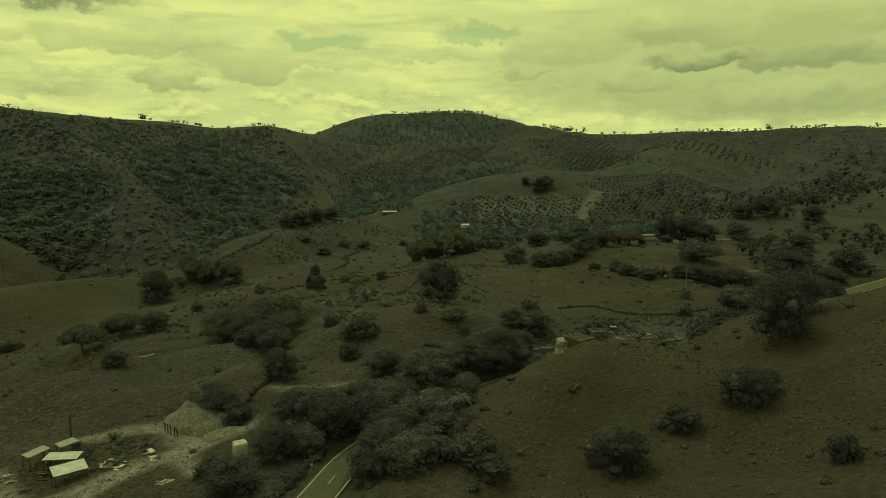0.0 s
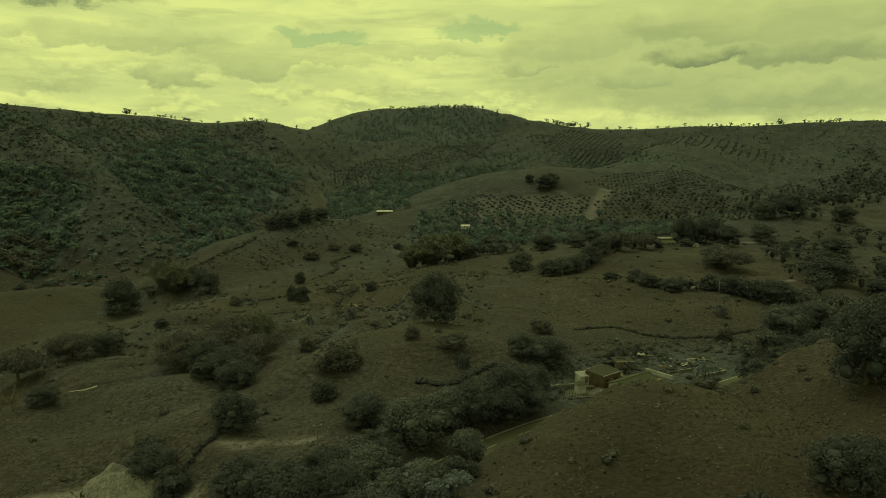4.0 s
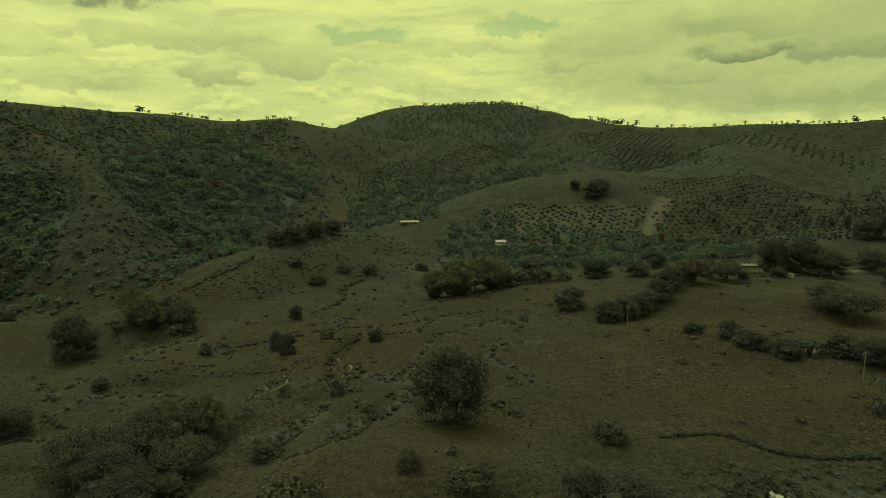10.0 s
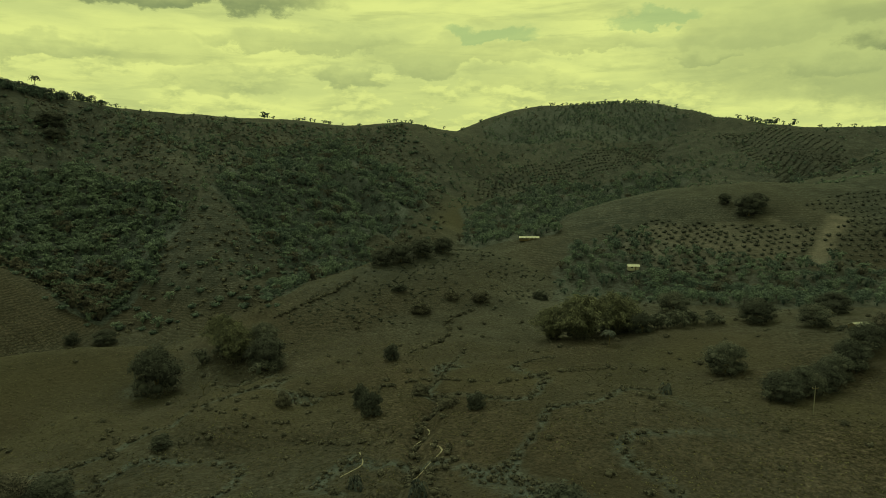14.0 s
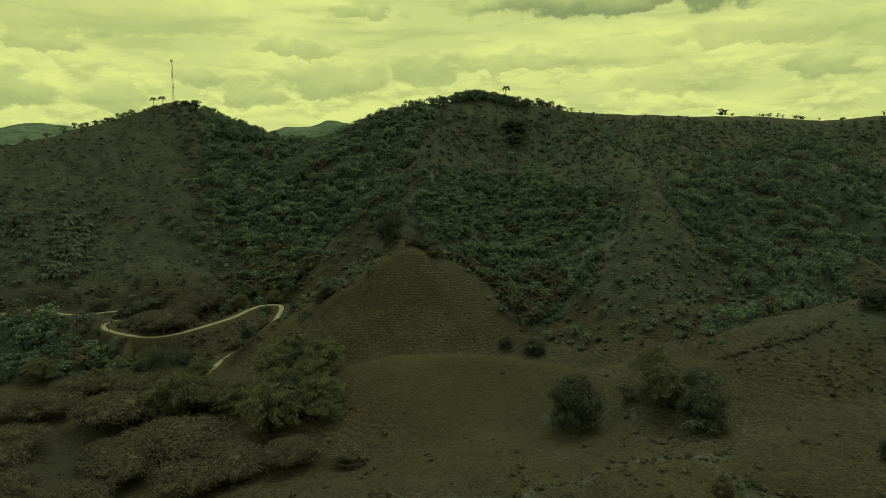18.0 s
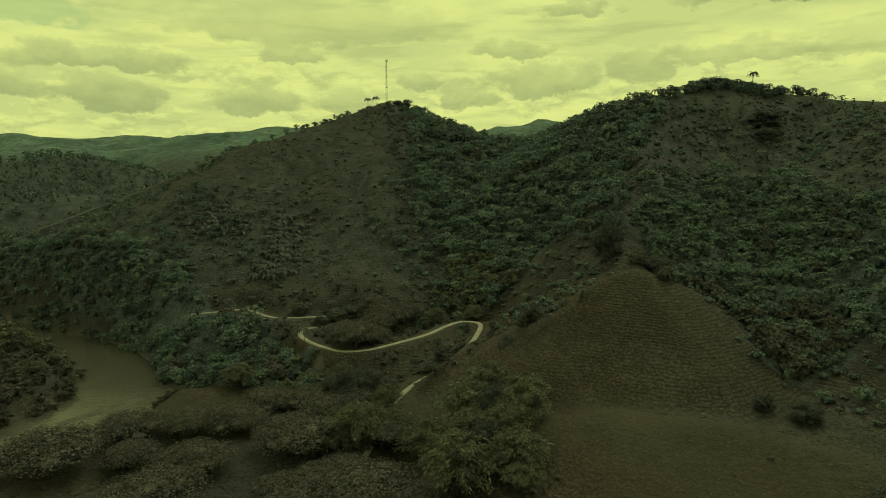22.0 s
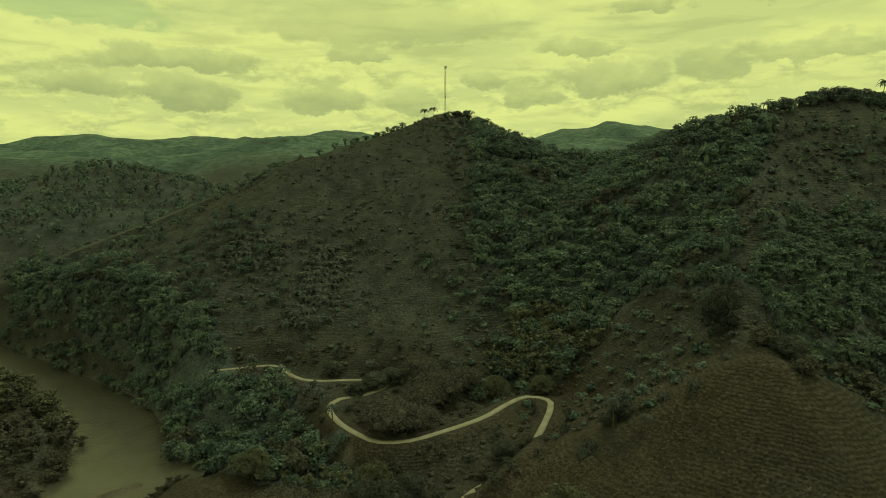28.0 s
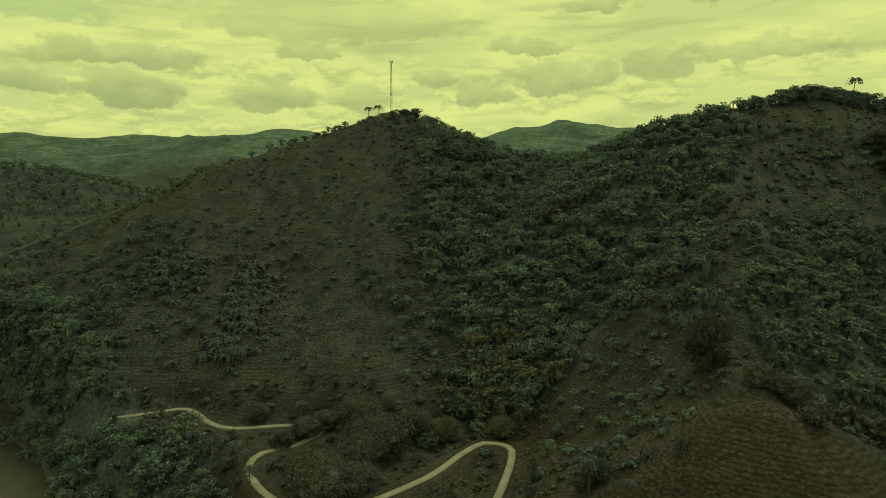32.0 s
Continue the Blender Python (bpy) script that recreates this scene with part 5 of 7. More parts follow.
mixed("bowl_woodland", BOWL, 5.4, 0.95, WOOD_NEAR, 4.5, 13, "dense dark woodland filling the bowl below the mast")
mixed("edge_woodland", [(-668, 362), (-600, 345), (-540, 325), (-470, 305), (-428, 300), (-410, 320), (-470, 345), (-560, 360), (-640, 375)], 6.5, 0.55, WOOD_NEAR, 2.5, 7.5, "scattered trees at the ragged edge of a wood", clump=1.2)
mixed("ridge_woodland", [(-700, 330), (-680, 240), (-655, 170), (-622, 105), (-598, 125), (-628, 185), (-652, 255), (-668, 330)], 7, 0.6, WOOD_NEAR, 3, 7.5, "trees scattered along a bare ridge", clump=1.0)
mixed("gully_woodland", GULLY, 6.2, 0.8, WOOD_NEAR, 4, 10, "dense dark woodland in a steep gully")
grove("gully_bamboo", rw, *scatter(rw, [(-305, 414), (-262, 450), (-236, 440), (-240, 404), (-252, 400)], 5.0, 0.8), PLUMES, 7, 11, LEAF_OLIVE, "feathery bamboo at the foot of a gully", "bamboo")
grove("gully_bamboo", rw, *scatter(rw, GULLY, 5.2, 0.7, 0.5), PLUMES, 5, 9, HAZY_WOOD_MID, "feathery grey-green bamboo filling a steep gully", "bamboo")
grove("bowl_bamboo", rw, *scatter(rw, [(-430, 340), (-405, 318), (-366, 336), (-372, 352), (-400, 360)], 5.0, 0.8), PLUMES, 7, 12, LEAF_BAMBOO, "feathery bamboo above the lane", "bamboo")
mixed("hollow_woodland", HOLLOW_WOOD, 6.0, 0.8, WOOD_NEAR, 3.5, 10, "broken woodland between two pasture spurs", shares=(0.45, 0.47, 0.08), clump=0.5)
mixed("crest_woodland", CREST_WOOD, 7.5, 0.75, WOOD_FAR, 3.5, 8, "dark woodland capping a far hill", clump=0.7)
mixed("hillside_woodland", MID_WOOD, 6.2, 0.85, WOOD_NEAR, 4, 9, "dark band of trees across a far hillside")
grove("small_hill_scrub", rw, *scatter(rw, [(-142, 402), (-126, 446), (-104, 494), (-74, 524), (-44, 530), (-20, 500), (-40, 450), (-80, 420), (-120, 396)], 2.8, 0.5, 1.0), SHRUB, 0.8, 2.6, LEAF_DARK, "rough dark scrub over a small hill", "scrub", squash=(0.5, 0.9))
mixed("foothill_woodland", FOOT_WOOD, 5.6, 0.7, WOOD_NEAR, 3, 7.5, "belt of mixed trees at the foot of the hill", shares=(0.45, 0.47, 0.08), clump=0.6)
mixed("slope_woodland", [(-446, 512), (-412, 470), (-367, 420), (-337, 400), (-300, 405), (-240, 415), (-200, 440), (-165, 470), (-145, 600), (-180, 770), (-290, 830), (-330, 780), (-400, 690), (-440, 610)], 6.5, 0.42, WOOD_FAR, 2.0, 5.5, "small trees and scrub thinning out up steep slopes", shares=(0.45, 0.45, 0.10), clump=1.2)
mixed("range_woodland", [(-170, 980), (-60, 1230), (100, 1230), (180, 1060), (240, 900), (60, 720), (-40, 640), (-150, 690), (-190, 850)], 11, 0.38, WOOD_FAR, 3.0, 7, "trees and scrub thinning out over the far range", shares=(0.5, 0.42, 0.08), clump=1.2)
mixed("orchard_scrub", [(-25, 560), (20, 518), (52, 500), (100, 505), (118, 520), (160, 515), (200, 480), (150, 462), (60, 470), (-10, 500)], 6, 0.6, WOOD_NEAR, 2.5, 6.5, "overgrown trees and scrub between orchards", shares=(0.7, 0.18, 0.12), clump=1.0)
grove("field_trees", rw, *scatter(rw, EAST_WOOD, 12, 0.5, 0.7), WOOD_FAR, 7, 16, LEAF_DARK, "loose belt of trees between far fields", "trees")
grove("roadside_trees", rw, *scatter(rw, [(138, 268), (200, 290), (270, 350), (260, 430), (185, 398), (150, 330)], 11, 0.5, 0.8), WOOD_NEAR, 5, 11, LEAF_DARK, "loose trees over the fields beside the highway", "trees")
grove("crest_trees", rw, *scatter(rw, CREST_BAND, 4.6, 0.9), WOOD_NEAR, 5, 9, HAZY_WOOD_DARK, "low trees along the crest of the palm hill", "trees")
grove("crest_palms", rw, *scatter(rw, CREST_BAND, 7.5, 0.8), TALL_PALMS, 6.5, 9.5, LEAF_PALM, "palms along the crest of the hill", "palms", squash=(0.9, 1.1), sink=0.4)
mixed("riverbank_woodland", BANK_WOOD, 5.6, 0.95, WOOD_NEAR, 5, 12, "dense dark woodland along the river bank")
mixed("lower_lane_woodland", [(-382, 224), (-405, 204), (-414, 188), (-406, 206), (-392, 222), (-372, 232), (-350, 242), (-330, 252), (-322, 242), (-345, 226)], 5.2, 0.9, WOOD_NEAR, 4, 9, "dark thicket between the lane and the river flats")
grove("lane_bamboo", rw, *scatter(rw, [(-385, 216), (-360, 232), (-330, 246), (-322, 236), (-352, 220)], 6, 0.6), PLUMES, 6, 10, LEAF_BAMBOO, "bamboo between the lane and the river flats", "bamboo")
grove("shore_reeds", rw, *on_shore(rw), PLUMES, 1.6, 3.4, LEAF_OLIVE, "low reeds and bushes along the near river shore", "reeds")
mixed("bank_woodland", [(-625, 40), (-570, 112), (-505, 162), (-455, 186), (-425, 182), (-425, 172), (-470, 148), (-535, 92), (-590, 36)], 5.2, 0.95, WOOD_NEAR, 4, 10, "dense dark woodland on the steep river bank", clump=0.1)
grove("reed_bed", rw, *scatter(rw, ISLAND, 6.2, 0.95), PLUMES, 5, 9, LEAF_OLIVE, "tall reeds and canes on the inside of the river bend", "reeds")
grove("bend_bamboo", rw, *scatter(rw, [(-520, 70), (-480, 105), (-445, 126), (-425, 118), (-450, 80)], 6, 0.8), PLUMES, 9, 14, LEAF_BAMBOO, "tall bamboo on the inside of the river bend", "bamboo")
grove("slope_scrub", rw, *scatter(rw, MAST_SLOPE, 2.6, 0.46, 1.2), SHRUB_FAR, 0.6, 2.2, LEAF_OLIVE, "rough olive scrub on the slope below the mast", "scrub", squash=(0.5, 1.0))
grove("slope_bushes", rw, *scatter(rw, MAST_SLOPE, 8, 0.25, 1.6), SHRUB, 2.0, 4.5, HAZY_WOOD_DARK, "dark bushes on the slope below the mast", "scrub")
grove("slope_palms", rw, *scatter(rw, [(-575, 290), (-580, 150), (-500, 170), (-445, 205), (-432, 240), (-450, 270), (-500, 290)], 9, 0.3, 1.4), DWARF, 2.6, 5.4, LEAF_PALM, "clumps of stemless palms on a scrubby slope", "palms")
for poly in ([(-538, 256), (-522, 262), (-491, 263), (-467, 251), (-443, 234), (-452, 228), (-491, 236), (-520, 245)], [(-545, 184), (-552, 206), (-531, 235), (-509, 231), (-511, 204), (-522, 184)], [(-530, 126), (-513, 150), (-496, 152), (-514, 132)]):
    grove("slope_palms", rw, *scatter(rw, poly, 4.2, 0.85), DWARF, 4.0, 7.5, LEAF_PALM, "dense dark clump of stemless palms on a scrubby slope", "palms")
grove("slope_trees", rw, *scatter(rw, [(-625, 170), (-580, 100), (-500, 165), (-450, 205), (-470, 240), (-570, 210)], 9, 0.6, 0.6), WOOD_NEAR, 4, 8.5, HAZY_WOOD_DARK, "scattered small trees on a scrubby slope", "trees")
def off_crest(xy):
    """Leaves the bare skyline beyond the palm hill and the grassy slope below the mast free."""
    far = along(*xy, [(-440, 632), (-401, 707), (-311, 887), (-262, 939), (-200, 1010)])[0] > 22
    far &= ~inside(*xy, MAST_SLOPE)
    return xy[0][far], xy[1][far]


grove("hill_scrub", rw, *off_crest(scatter(rw, WEST_HILLS, 3.6, 0.42, 1.0)), SHRUB_FAR, 1.0, 4.2, LEAF_OLIVE, "scrub scattered over steep pasture hills", "scrub", squash=(0.55, 1.0))
grove("hill_bushes", rw, *off_crest(scatter(rw, WEST_HILLS, 7.5, 0.40, 1.2)), SHRUB, 2.5, 6.5, HAZY_WOOD_DARK, "dark bushes scattered over steep pasture hills", "scrub")
grove("hill_trees", rw, *off_crest(scatter(rw, WEST_HILLS, 13, 0.32, 1.4)), WOOD_NEAR, 3, 8, HAZY_WOOD_MID, "small trees scattered over steep pasture hills", "trees")
grove("spur_palms", rw, *scatter(rw, SPUR_SIDES, 9, 0.5), DWARF, 2.0, 3.6, LEAF_PALM, "stemless palms along the flanks of a spur", "palms")
grove("lane_scrub", rw, *scatter(rw, [(-440, 190), (-330, 225), (-300, 260), (-320, 330), (-372, 335), (-430, 270)], 3.3, 0.6), SHRUB, 1.2, 3.8, LEAF_OLIVE, "scrub beside the winding lane", "scrub")
grove("lane_bushes", rw, *scatter(rw, [(-440, 190), (-330, 225), (-300, 260), (-320, 330), (-372, 335), (-430, 270)], 8, 0.45), WOOD_NEAR, 3, 6, LEAF_DARK, "dark bushes beside the winding lane", "scrub")
grove("range_scrub", rw, *off_crest(scatter(rw, BACK_RANGE, 7, 0.35, 1.0)), SHRUB_FAR, 1.5, 4.5, HAZY_WOOD_MID, "scrub scattered over the far range", "scrub")
grove("range_trees", rw, *off_crest(scatter(rw, BACK_RANGE, 24, 0.2, 1.2)), WOOD_FAR, 4, 9, HAZY_WOOD_DARK, "single trees scattered over the far range", "trees")
grove("east_trees", rw, *scatter(rw, EAST_SIDE, 18, 0.35, 1.2), WOOD_FAR, 5, 11, LEAF_DARK, "single trees and hedges in far fields", "trees")
grove("pasture_bushes", rw, *scatter(rw, OPEN_LAND, 5, 0.16, 1.2), SHRUB, 0.8, 3.0, LEAF_OLIVE, "small bushes scattered over open pasture", "scrub")
mixed("west_woodland", WEST, 9.5, 0.85, WOOD_FAR, 5, 12, "scattered woods on hills across the river", shares=(0.5, 0.44, 0.06), clump=0.8)


def on_line(r, line, gap, spread):
    p = resample([(*q, 0) for q in line], gap)
    return p[:, 0] + r.uniform(-spread, spread, len(p)), p[:, 1] + r.uniform(-spread, spread, len(p))


for ax, ay, bx, by, count, size in ((-362, 785, -350, 808, 4, 9), (-347, 815, -320, 869, 16, 5), (-312, 884, -312, 886, 1, 7), (-273, 927, -245, 958, 9, 6.5), (-238, 966, -229, 977, 4, 5), (-217, 991, -196, 1021, 3, 5), (-179, 1070, -178, 1071, 1, 8),
                                    (-133, 1187, -132, 1188, 2, 6), (-98, 1226, -33, 1290, 10, 6.5), (-18, 1290, 69, 1289, 34, 7), (98, 1258, 99, 1257, 1, 10), (174, 1165, 230, 1077, 22, 10), (247, 1060, 255, 1057, 3, 6), (290, 1043, 292, 1042, 2, 5), (320, 1032, 322, 1031, 2, 6),
                                    (357, 1017, 358, 1016, 1, 6), (387, 1005, 408, 996, 5, 5.5), (413, 994, 457, 973, 10, 5.5), (467, 968, 480, 962, 5, 8), (498, 953, 550, 928, 16, 5.5)):
    t = rw.uniform(size=count)
    grove("skyline_trees", rw, ax + (bx - ax) * t + rw.uniform(-3, 3, count), ay + (by - ay) * t + rw.uniform(-3, 3, count), WOOD_FAR, size * 0.6, size * 1.15, HAZY_WOOD_DARK, "small trees standing along the skyline", "trees")

# hedges along field edges, each one joined
for line, wide in (([(42, 234), (54, 234.5), (64, 229), (79, 229), (99, 232.5)], 1.1), ([(-6, 188), (2, 188.5), (10, 198), (17, 200), (24, 189)], 1.6), ([(24, 189), (27, 204), (31, 210)], 1.3),
                   ([(-51, 152), (-46, 166), (-40, 178)], 1.4), ([(84, 292), (106, 296), (128, 290)], 1.6), ([(50, 184), (62, 191), (72, 197)], 1.3), ([(-35, 90), (-29, 112), (-23, 132)], 1.8)):
    x, y = on_line(rw, line, 0.8, 0.4)
    grove("hedge", rw, x, y, SHRUB, wide, wide * 1.7, LEAF_DARK, "low unkempt hedge along a field edge", "hedge", sink=0.1)

# thick growth that closes the rows of trees between fields
for line, small, large in (([(47, 330), (56, 338), (66, 350), (76, 362), (86, 376), (96, 388)], 3, 7), ([(80, 304), (85, 292), (104, 287), (114, 276), (124, 268), (140, 262)], 3, 6.5), ([(84, 208), (98, 216), (112, 226), (128, 238), (146, 254)], 3, 7), ([(-34, 128), (-28, 140), (-18, 150), (-8, 162), (4, 174), (16, 186)], 2.5, 6), ([(-150, 362), (-136, 370), (-122, 362), (-116, 352)], 4, 8), ([(-14, 404), (2, 408), (16, 402), (30, 408), (44, 416)], 4, 8)):
    x, y = on_line(rw, line, 1.5, 3.0)
    off_road = along(x, y, HIGHWAY)[0] > 6.5
    grove("tree_row", rw, x[off_road], y[off_road], WOOD_NEAR, small, large, LEAF_MID, "thick row of bushes and small trees along a field edge", "trees")

# weeds in the creases between the hollow's hummocks
x, y = scatter(rw, [(-160, 330), (-130, 240), (-60, 225), (0, 230), (30, 270), (10, 350), (-60, 390), (-130, 380)], 1.5, 0.9)
crease = np.abs(fbm(x, y, 34, 2, 43)) < 0.035
grove("crease_weeds", rw, x[crease], y[crease], SHRUB, 0.6, 2.2, LEAF_OLIVE, "weeds and low scrub in the creases of the hollow", "scrub", sink=0.1)

# weeds along ditches and gully edges
for line, wide, share in (([(-120, 360), (-121, 340), (-118, 316), (-104, 306), (-92, 308), (-64, 306), (-52, 300)], 1.0, 0.5), ([(-46, 330), (-43, 318), (-45, 308), (-42, 296), (-40, 284), (-38, 272)], 1.8, 0.7), ([(-38, 292), (-31, 284), (-34, 276), (-28, 266)], 1.8, 0.6),
                          ([(-112, 284), (-100, 296), (-84, 300), (-62, 292), (-48, 296)], 1.2, 0.5), ([(-20, 262), (-8, 256), (6, 250), (14, 240)], 1.4, 0.6), ([(-90, 330), (-70, 338), (-50, 345), (-30, 340), (-10, 352), (8, 360)], 1.5, 0.6), ([(-30, 222), (-24, 232), (-22, 246), (-26, 258)], 1.8, 0.7),
                          ([(-140, 300), (-126, 286), (-118, 270), (-106, 262)], 1.4, 0.6), ([(-290, 205), (-270, 203), (-252, 212)], 0.8, 0.5), ([(-340, 178), (-320, 186), (-305, 178), (-292, 166), (-285, 150)], 1.0, 0.6), ([(-70, 380), (-60, 400), (-66, 420), (-58, 440)], 1.8, 0.7), ([(-140, 400), (-124, 420), (-118, 446)], 2.0, 0.7)):
    x, y = on_line(rw, line, 0.9, 1.3)
    some = rw.uniform(size=len(x)) < share
    grove("ditch_weeds", rw, x[some], y[some], SHRUB, wide * 0.6, wide * 1.7, LEAF_OLIVE, "straggling weeds along a ditch", "scrub", sink=0.1)

# weeds that overrun the hamlet's yards and the farm's edge
grove("yard_weeds", rw, *scatter(rw, [(22, 180), (40, 190), (44, 200), (56, 200), (64, 196), (84, 206), (84, 216), (62, 226), (40, 220), (22, 206)], 1.7, 0.75, 0.5), SHRUB, 0.8, 2.3, LEAF_MID, "tall weeds overrunning the yards of the hamlet", "weeds")
grove("works_weeds", rw, *scatter(rw, [(-82, 147), (-66, 147), (-63, 140), (-72, 131), (-84, 128), (-94, 136)], 1.6, 0.7, 0.6), SHRUB, 0.7, 2.0, LEAF_DARK, "dark weeds between the tracks of the gravel works", "weeds")
grove("yard_canes", rw, *scatter(rw, [(50, 198), (58, 208), (62, 218), (50, 214), (44, 206)], 2.4, 0.8, 0.6), PLUMES, 1.6, 3.6, LEAF_OLIVE, "clumps of tall cane between the houses", "weeds")
grove("farm_shrubs", rw, *scatter(rw, [(80, 390), (100, 392), (120, 398), (146, 398), (150, 404), (120, 402), (84, 396)], 2.6, 0.55, 0.6), SHRUB, 1.2, 3.0, LEAF_DARK, "shrubs in front of the farm buildings", "scrub")

# orchards: rows of small round trees
for poly, along_row, apart, turn, size in (([(-3, 573), (26, 584), (61, 576), (98, 571), (124, 576), (109, 540), (93, 513), (52, 504), (20, 521)], 4.8, 5.4, 25, (2.6, 4.0)),
                                           ([(140, 586), (187, 611), (226, 607), (265, 606), (323, 660), (210, 468), (173, 489), (156, 524), (116, 525), (118, 551)], 5.0, 5.8, 12, (2.4, 3.8)),
                                           ([(118, 600), (150, 640), (205, 660), (260, 690), (323, 665), (226, 612), (145, 592)], 5.0, 5.8, 30, (2.2, 3.4)),
                                           ([(181, 990), (245, 946), (275, 863), (191, 840), (160, 834)], 5, 8, 62, (2.8, 4.4)), ([(-140, 830), (-100, 904), (-35, 954), (42, 1107), (83, 1105), (36, 953), (-31, 874), (-83, 770), (-120, 759)], 5, 9, 40, (2.8, 4.6)),
                                           ([(131, 1093), (202, 1085), (253, 984), (240, 800), (190, 790), (173, 905)], 5, 8.5, 50, (2.6, 4.2)), ([(260, 860), (290, 950), (380, 930), (420, 800), (340, 790)], 6, 9, 62, (2.4, 3.8)), ([(300, 620), (350, 700), (440, 720), (400, 640)], 7, 9, 15, (2.6, 4.4))):
    u, w = np.meshgrid(np.arange(-260, 260, along_row), np.arange(-260, 260, apart))
    c, s = math.cos(radians(turn)), math.sin(radians(turn))
    cx, cy = np.mean([p[0] for p in poly]), np.mean([p[1] for p in poly])
    x, y = (cx + u * c - w * s).ravel() + rw.normal(0, 0.5, u.size), (cy + u * s + w * c).ravel() + rw.normal(0, 0.5, u.size)
    ok = inside(x, y, poly) & (rw.uniform(size=x.size) < 0.93)
    grove("orchard", rw, x[ok], y[ok], SHRUB_FAR, *size, LEAF_DARK, "orchard of small round trees in straight rows", "orchard")

# rough grass
def tufts(poly, step, keep, small, large, label, mat=TUSSOCK):
    x, y = scatter(rw, poly, step, keep, 0.8)
    grove("tussocks", rw, x, y, TUFTS, small, large, mat, label, "grass", squash=(0.25, 0.5), sink=0.04)


tufts([(-150, 120), (-60, 90), (100, 90), (130, 180), (150, 300), (60, 370), (-60, 400), (-140, 390), (-180, 330), (-190, 220)], 1.0, 0.7, 0.35, 0.9, "tussocky rough grass over the pasture")
tufts([(-330, 345), (-300, 300), (-250, 300), (-190, 300), (-170, 350), (-150, 410), (-60, 440), (-50, 520), (-110, 540), (-150, 430), (-200, 410), (-240, 400), (-290, 380)], 1.2, 0.6, 0.35, 0.9, "rough grass over the spur and small hill")
tufts(MAST_SLOPE, 1.6, 0.6, 0.7, 1.6, "coarse grass on the slope below the mast")

# ---- roads ----
CREAM = material("cream_plaster", [(0.2400, 0.2250, 0.2400), (0.3800, 0.3600, 0.3900)], 2.5, 0.9, 0.01, 0.3)
WHITE = material("white_plaster", [(0.2200, 0.2100, 0.2304), (0.4400, 0.4300, 0.4864)], 2.5, 0.9, 0.01, 0.3)
BRICK = material("dull_brick", [(0.055, 0.042, 0.036), (0.105, 0.078, 0.064)], 1.2, 0.95, 0.02, 0.2)
ZINC = material("weathered_zinc", [(0.1320, 0.1380, 0.1575), (0.2280, 0.2280, 0.2625)], 1.5, 0.55, 0.01, 0.5, metal=0.35)
GREEN_ROOF = material("mossy_roof_sheet", [(0.0341, 0.0372, 0.0315), (0.0589, 0.0608, 0.0525)], 2.0, 0.85, 0.01, 0.4)
DARK_ROOF = material("dark_roof_sheet", [(0.0217, 0.0211, 0.0225), (0.0403, 0.0372, 0.0390)], 2.0, 0.85, 0.01, 0.4)
PALE_SHEET = material("pale_roof_sheet", [(0.2800, 0.2800, 0.3200), (0.5000, 0.5000, 0.5760)], 1.5, 0.6, 0.01, 0.4)
TIMBER = material("weathered_timber", [(0.1000, 0.0800, 0.0704), (0.1800, 0.1500, 0.1408)], 0.7, 0.9, 0.01, 0.2)
DARK_WOOD = material("dark_timber", [(0.03, 0.026, 0.02), (0.06, 0.05, 0.04)], 0.7, 0.9, 0.01, 0.2)
CONCRETE = material("stained_concrete", [(0.1100, 0.1050, 0.1152), (0.2200, 0.2100, 0.2304)], 1.6, 0.95, 0.01, 0.25)
OLD_SLAB = material("mossy_yard_concrete", [(0.0500, 0.0490, 0.0560), (0.1000, 0.0970, 0.1100)], 1.4, 0.95, 0.01, 0.25)
PAINT = material("road_paint", [(0.3100, 0.2976, 0.3174), (0.4092, 0.3968, 0.4365)], 1.0, 0.8)
GLASS = material("window_glass", [(0.02, 0.022, 0.024), (0.03, 0.032, 0.034)], 1.0, 0.08)
GRAVEL = material("quarry_gravel", [(0.0750, 0.0710, 0.0820), (0.1700, 0.1600, 0.1820)], 1.6, 0.95, 0.25, 0.6, grain_size=0.5, grain=0.4)
STONES = material("wet_pale_stones", [(0.0600, 0.0540, 0.0554), (0.2640, 0.2400, 0.2611)], 1.6, 0.6, 0.1, 0.5)
RUST = material("rusty_scrap", [(0.06, 0.045, 0.036), (0.11, 0.08, 0.062)], 0.6, 0.9, 0.01, 0.2)


def level_of(line, raise_by):
    def level(x, y):
        _, leg = along(x, y, line)
        return np.interp(leg, np.arange(len(line)), [q[2] for q in line]) + raise_by
    return level


def slab(line, half, level, across=3, thick=0.25):
    """A band with thickness along a line."""
    top, f = ribbon(line, half, level, across)
    n = len(top)
    low = top - (0, 0, thick)
    rows = n // across
    i = np.arange(n).reshape(rows, across)
    sides = [np.stack([i[:-1, 0], i[1:, 0], i[1:, 0] + n, i[:-1, 0] + n], -1), np.stack([i[1:, -1], i[:-1, -1], i[:-1, -1] + n, i[1:, -1] + n], -1)]
    return np.concatenate([top, low]), np.concatenate([f] + sides)


lane = tagged(new("road", mesh_from("lane", *slab(LANE_LINE[2:], 1.25, level_of(LANE_LINE, 0.06)), True)), "pale narrow concrete lane winding round a hairpin", "lane", kind="structure")
lane.data.materials.append(LANE)
highway = tagged(new("road", mesh_from("highway", *slab(HIGHWAY, 3.7, level_of(HIGHWAY, 0.06), 5), True)), "two-lane asphalt highway with painted edge lines", "road", kind="structure")
highway.data.materials.append(ASPHALT)


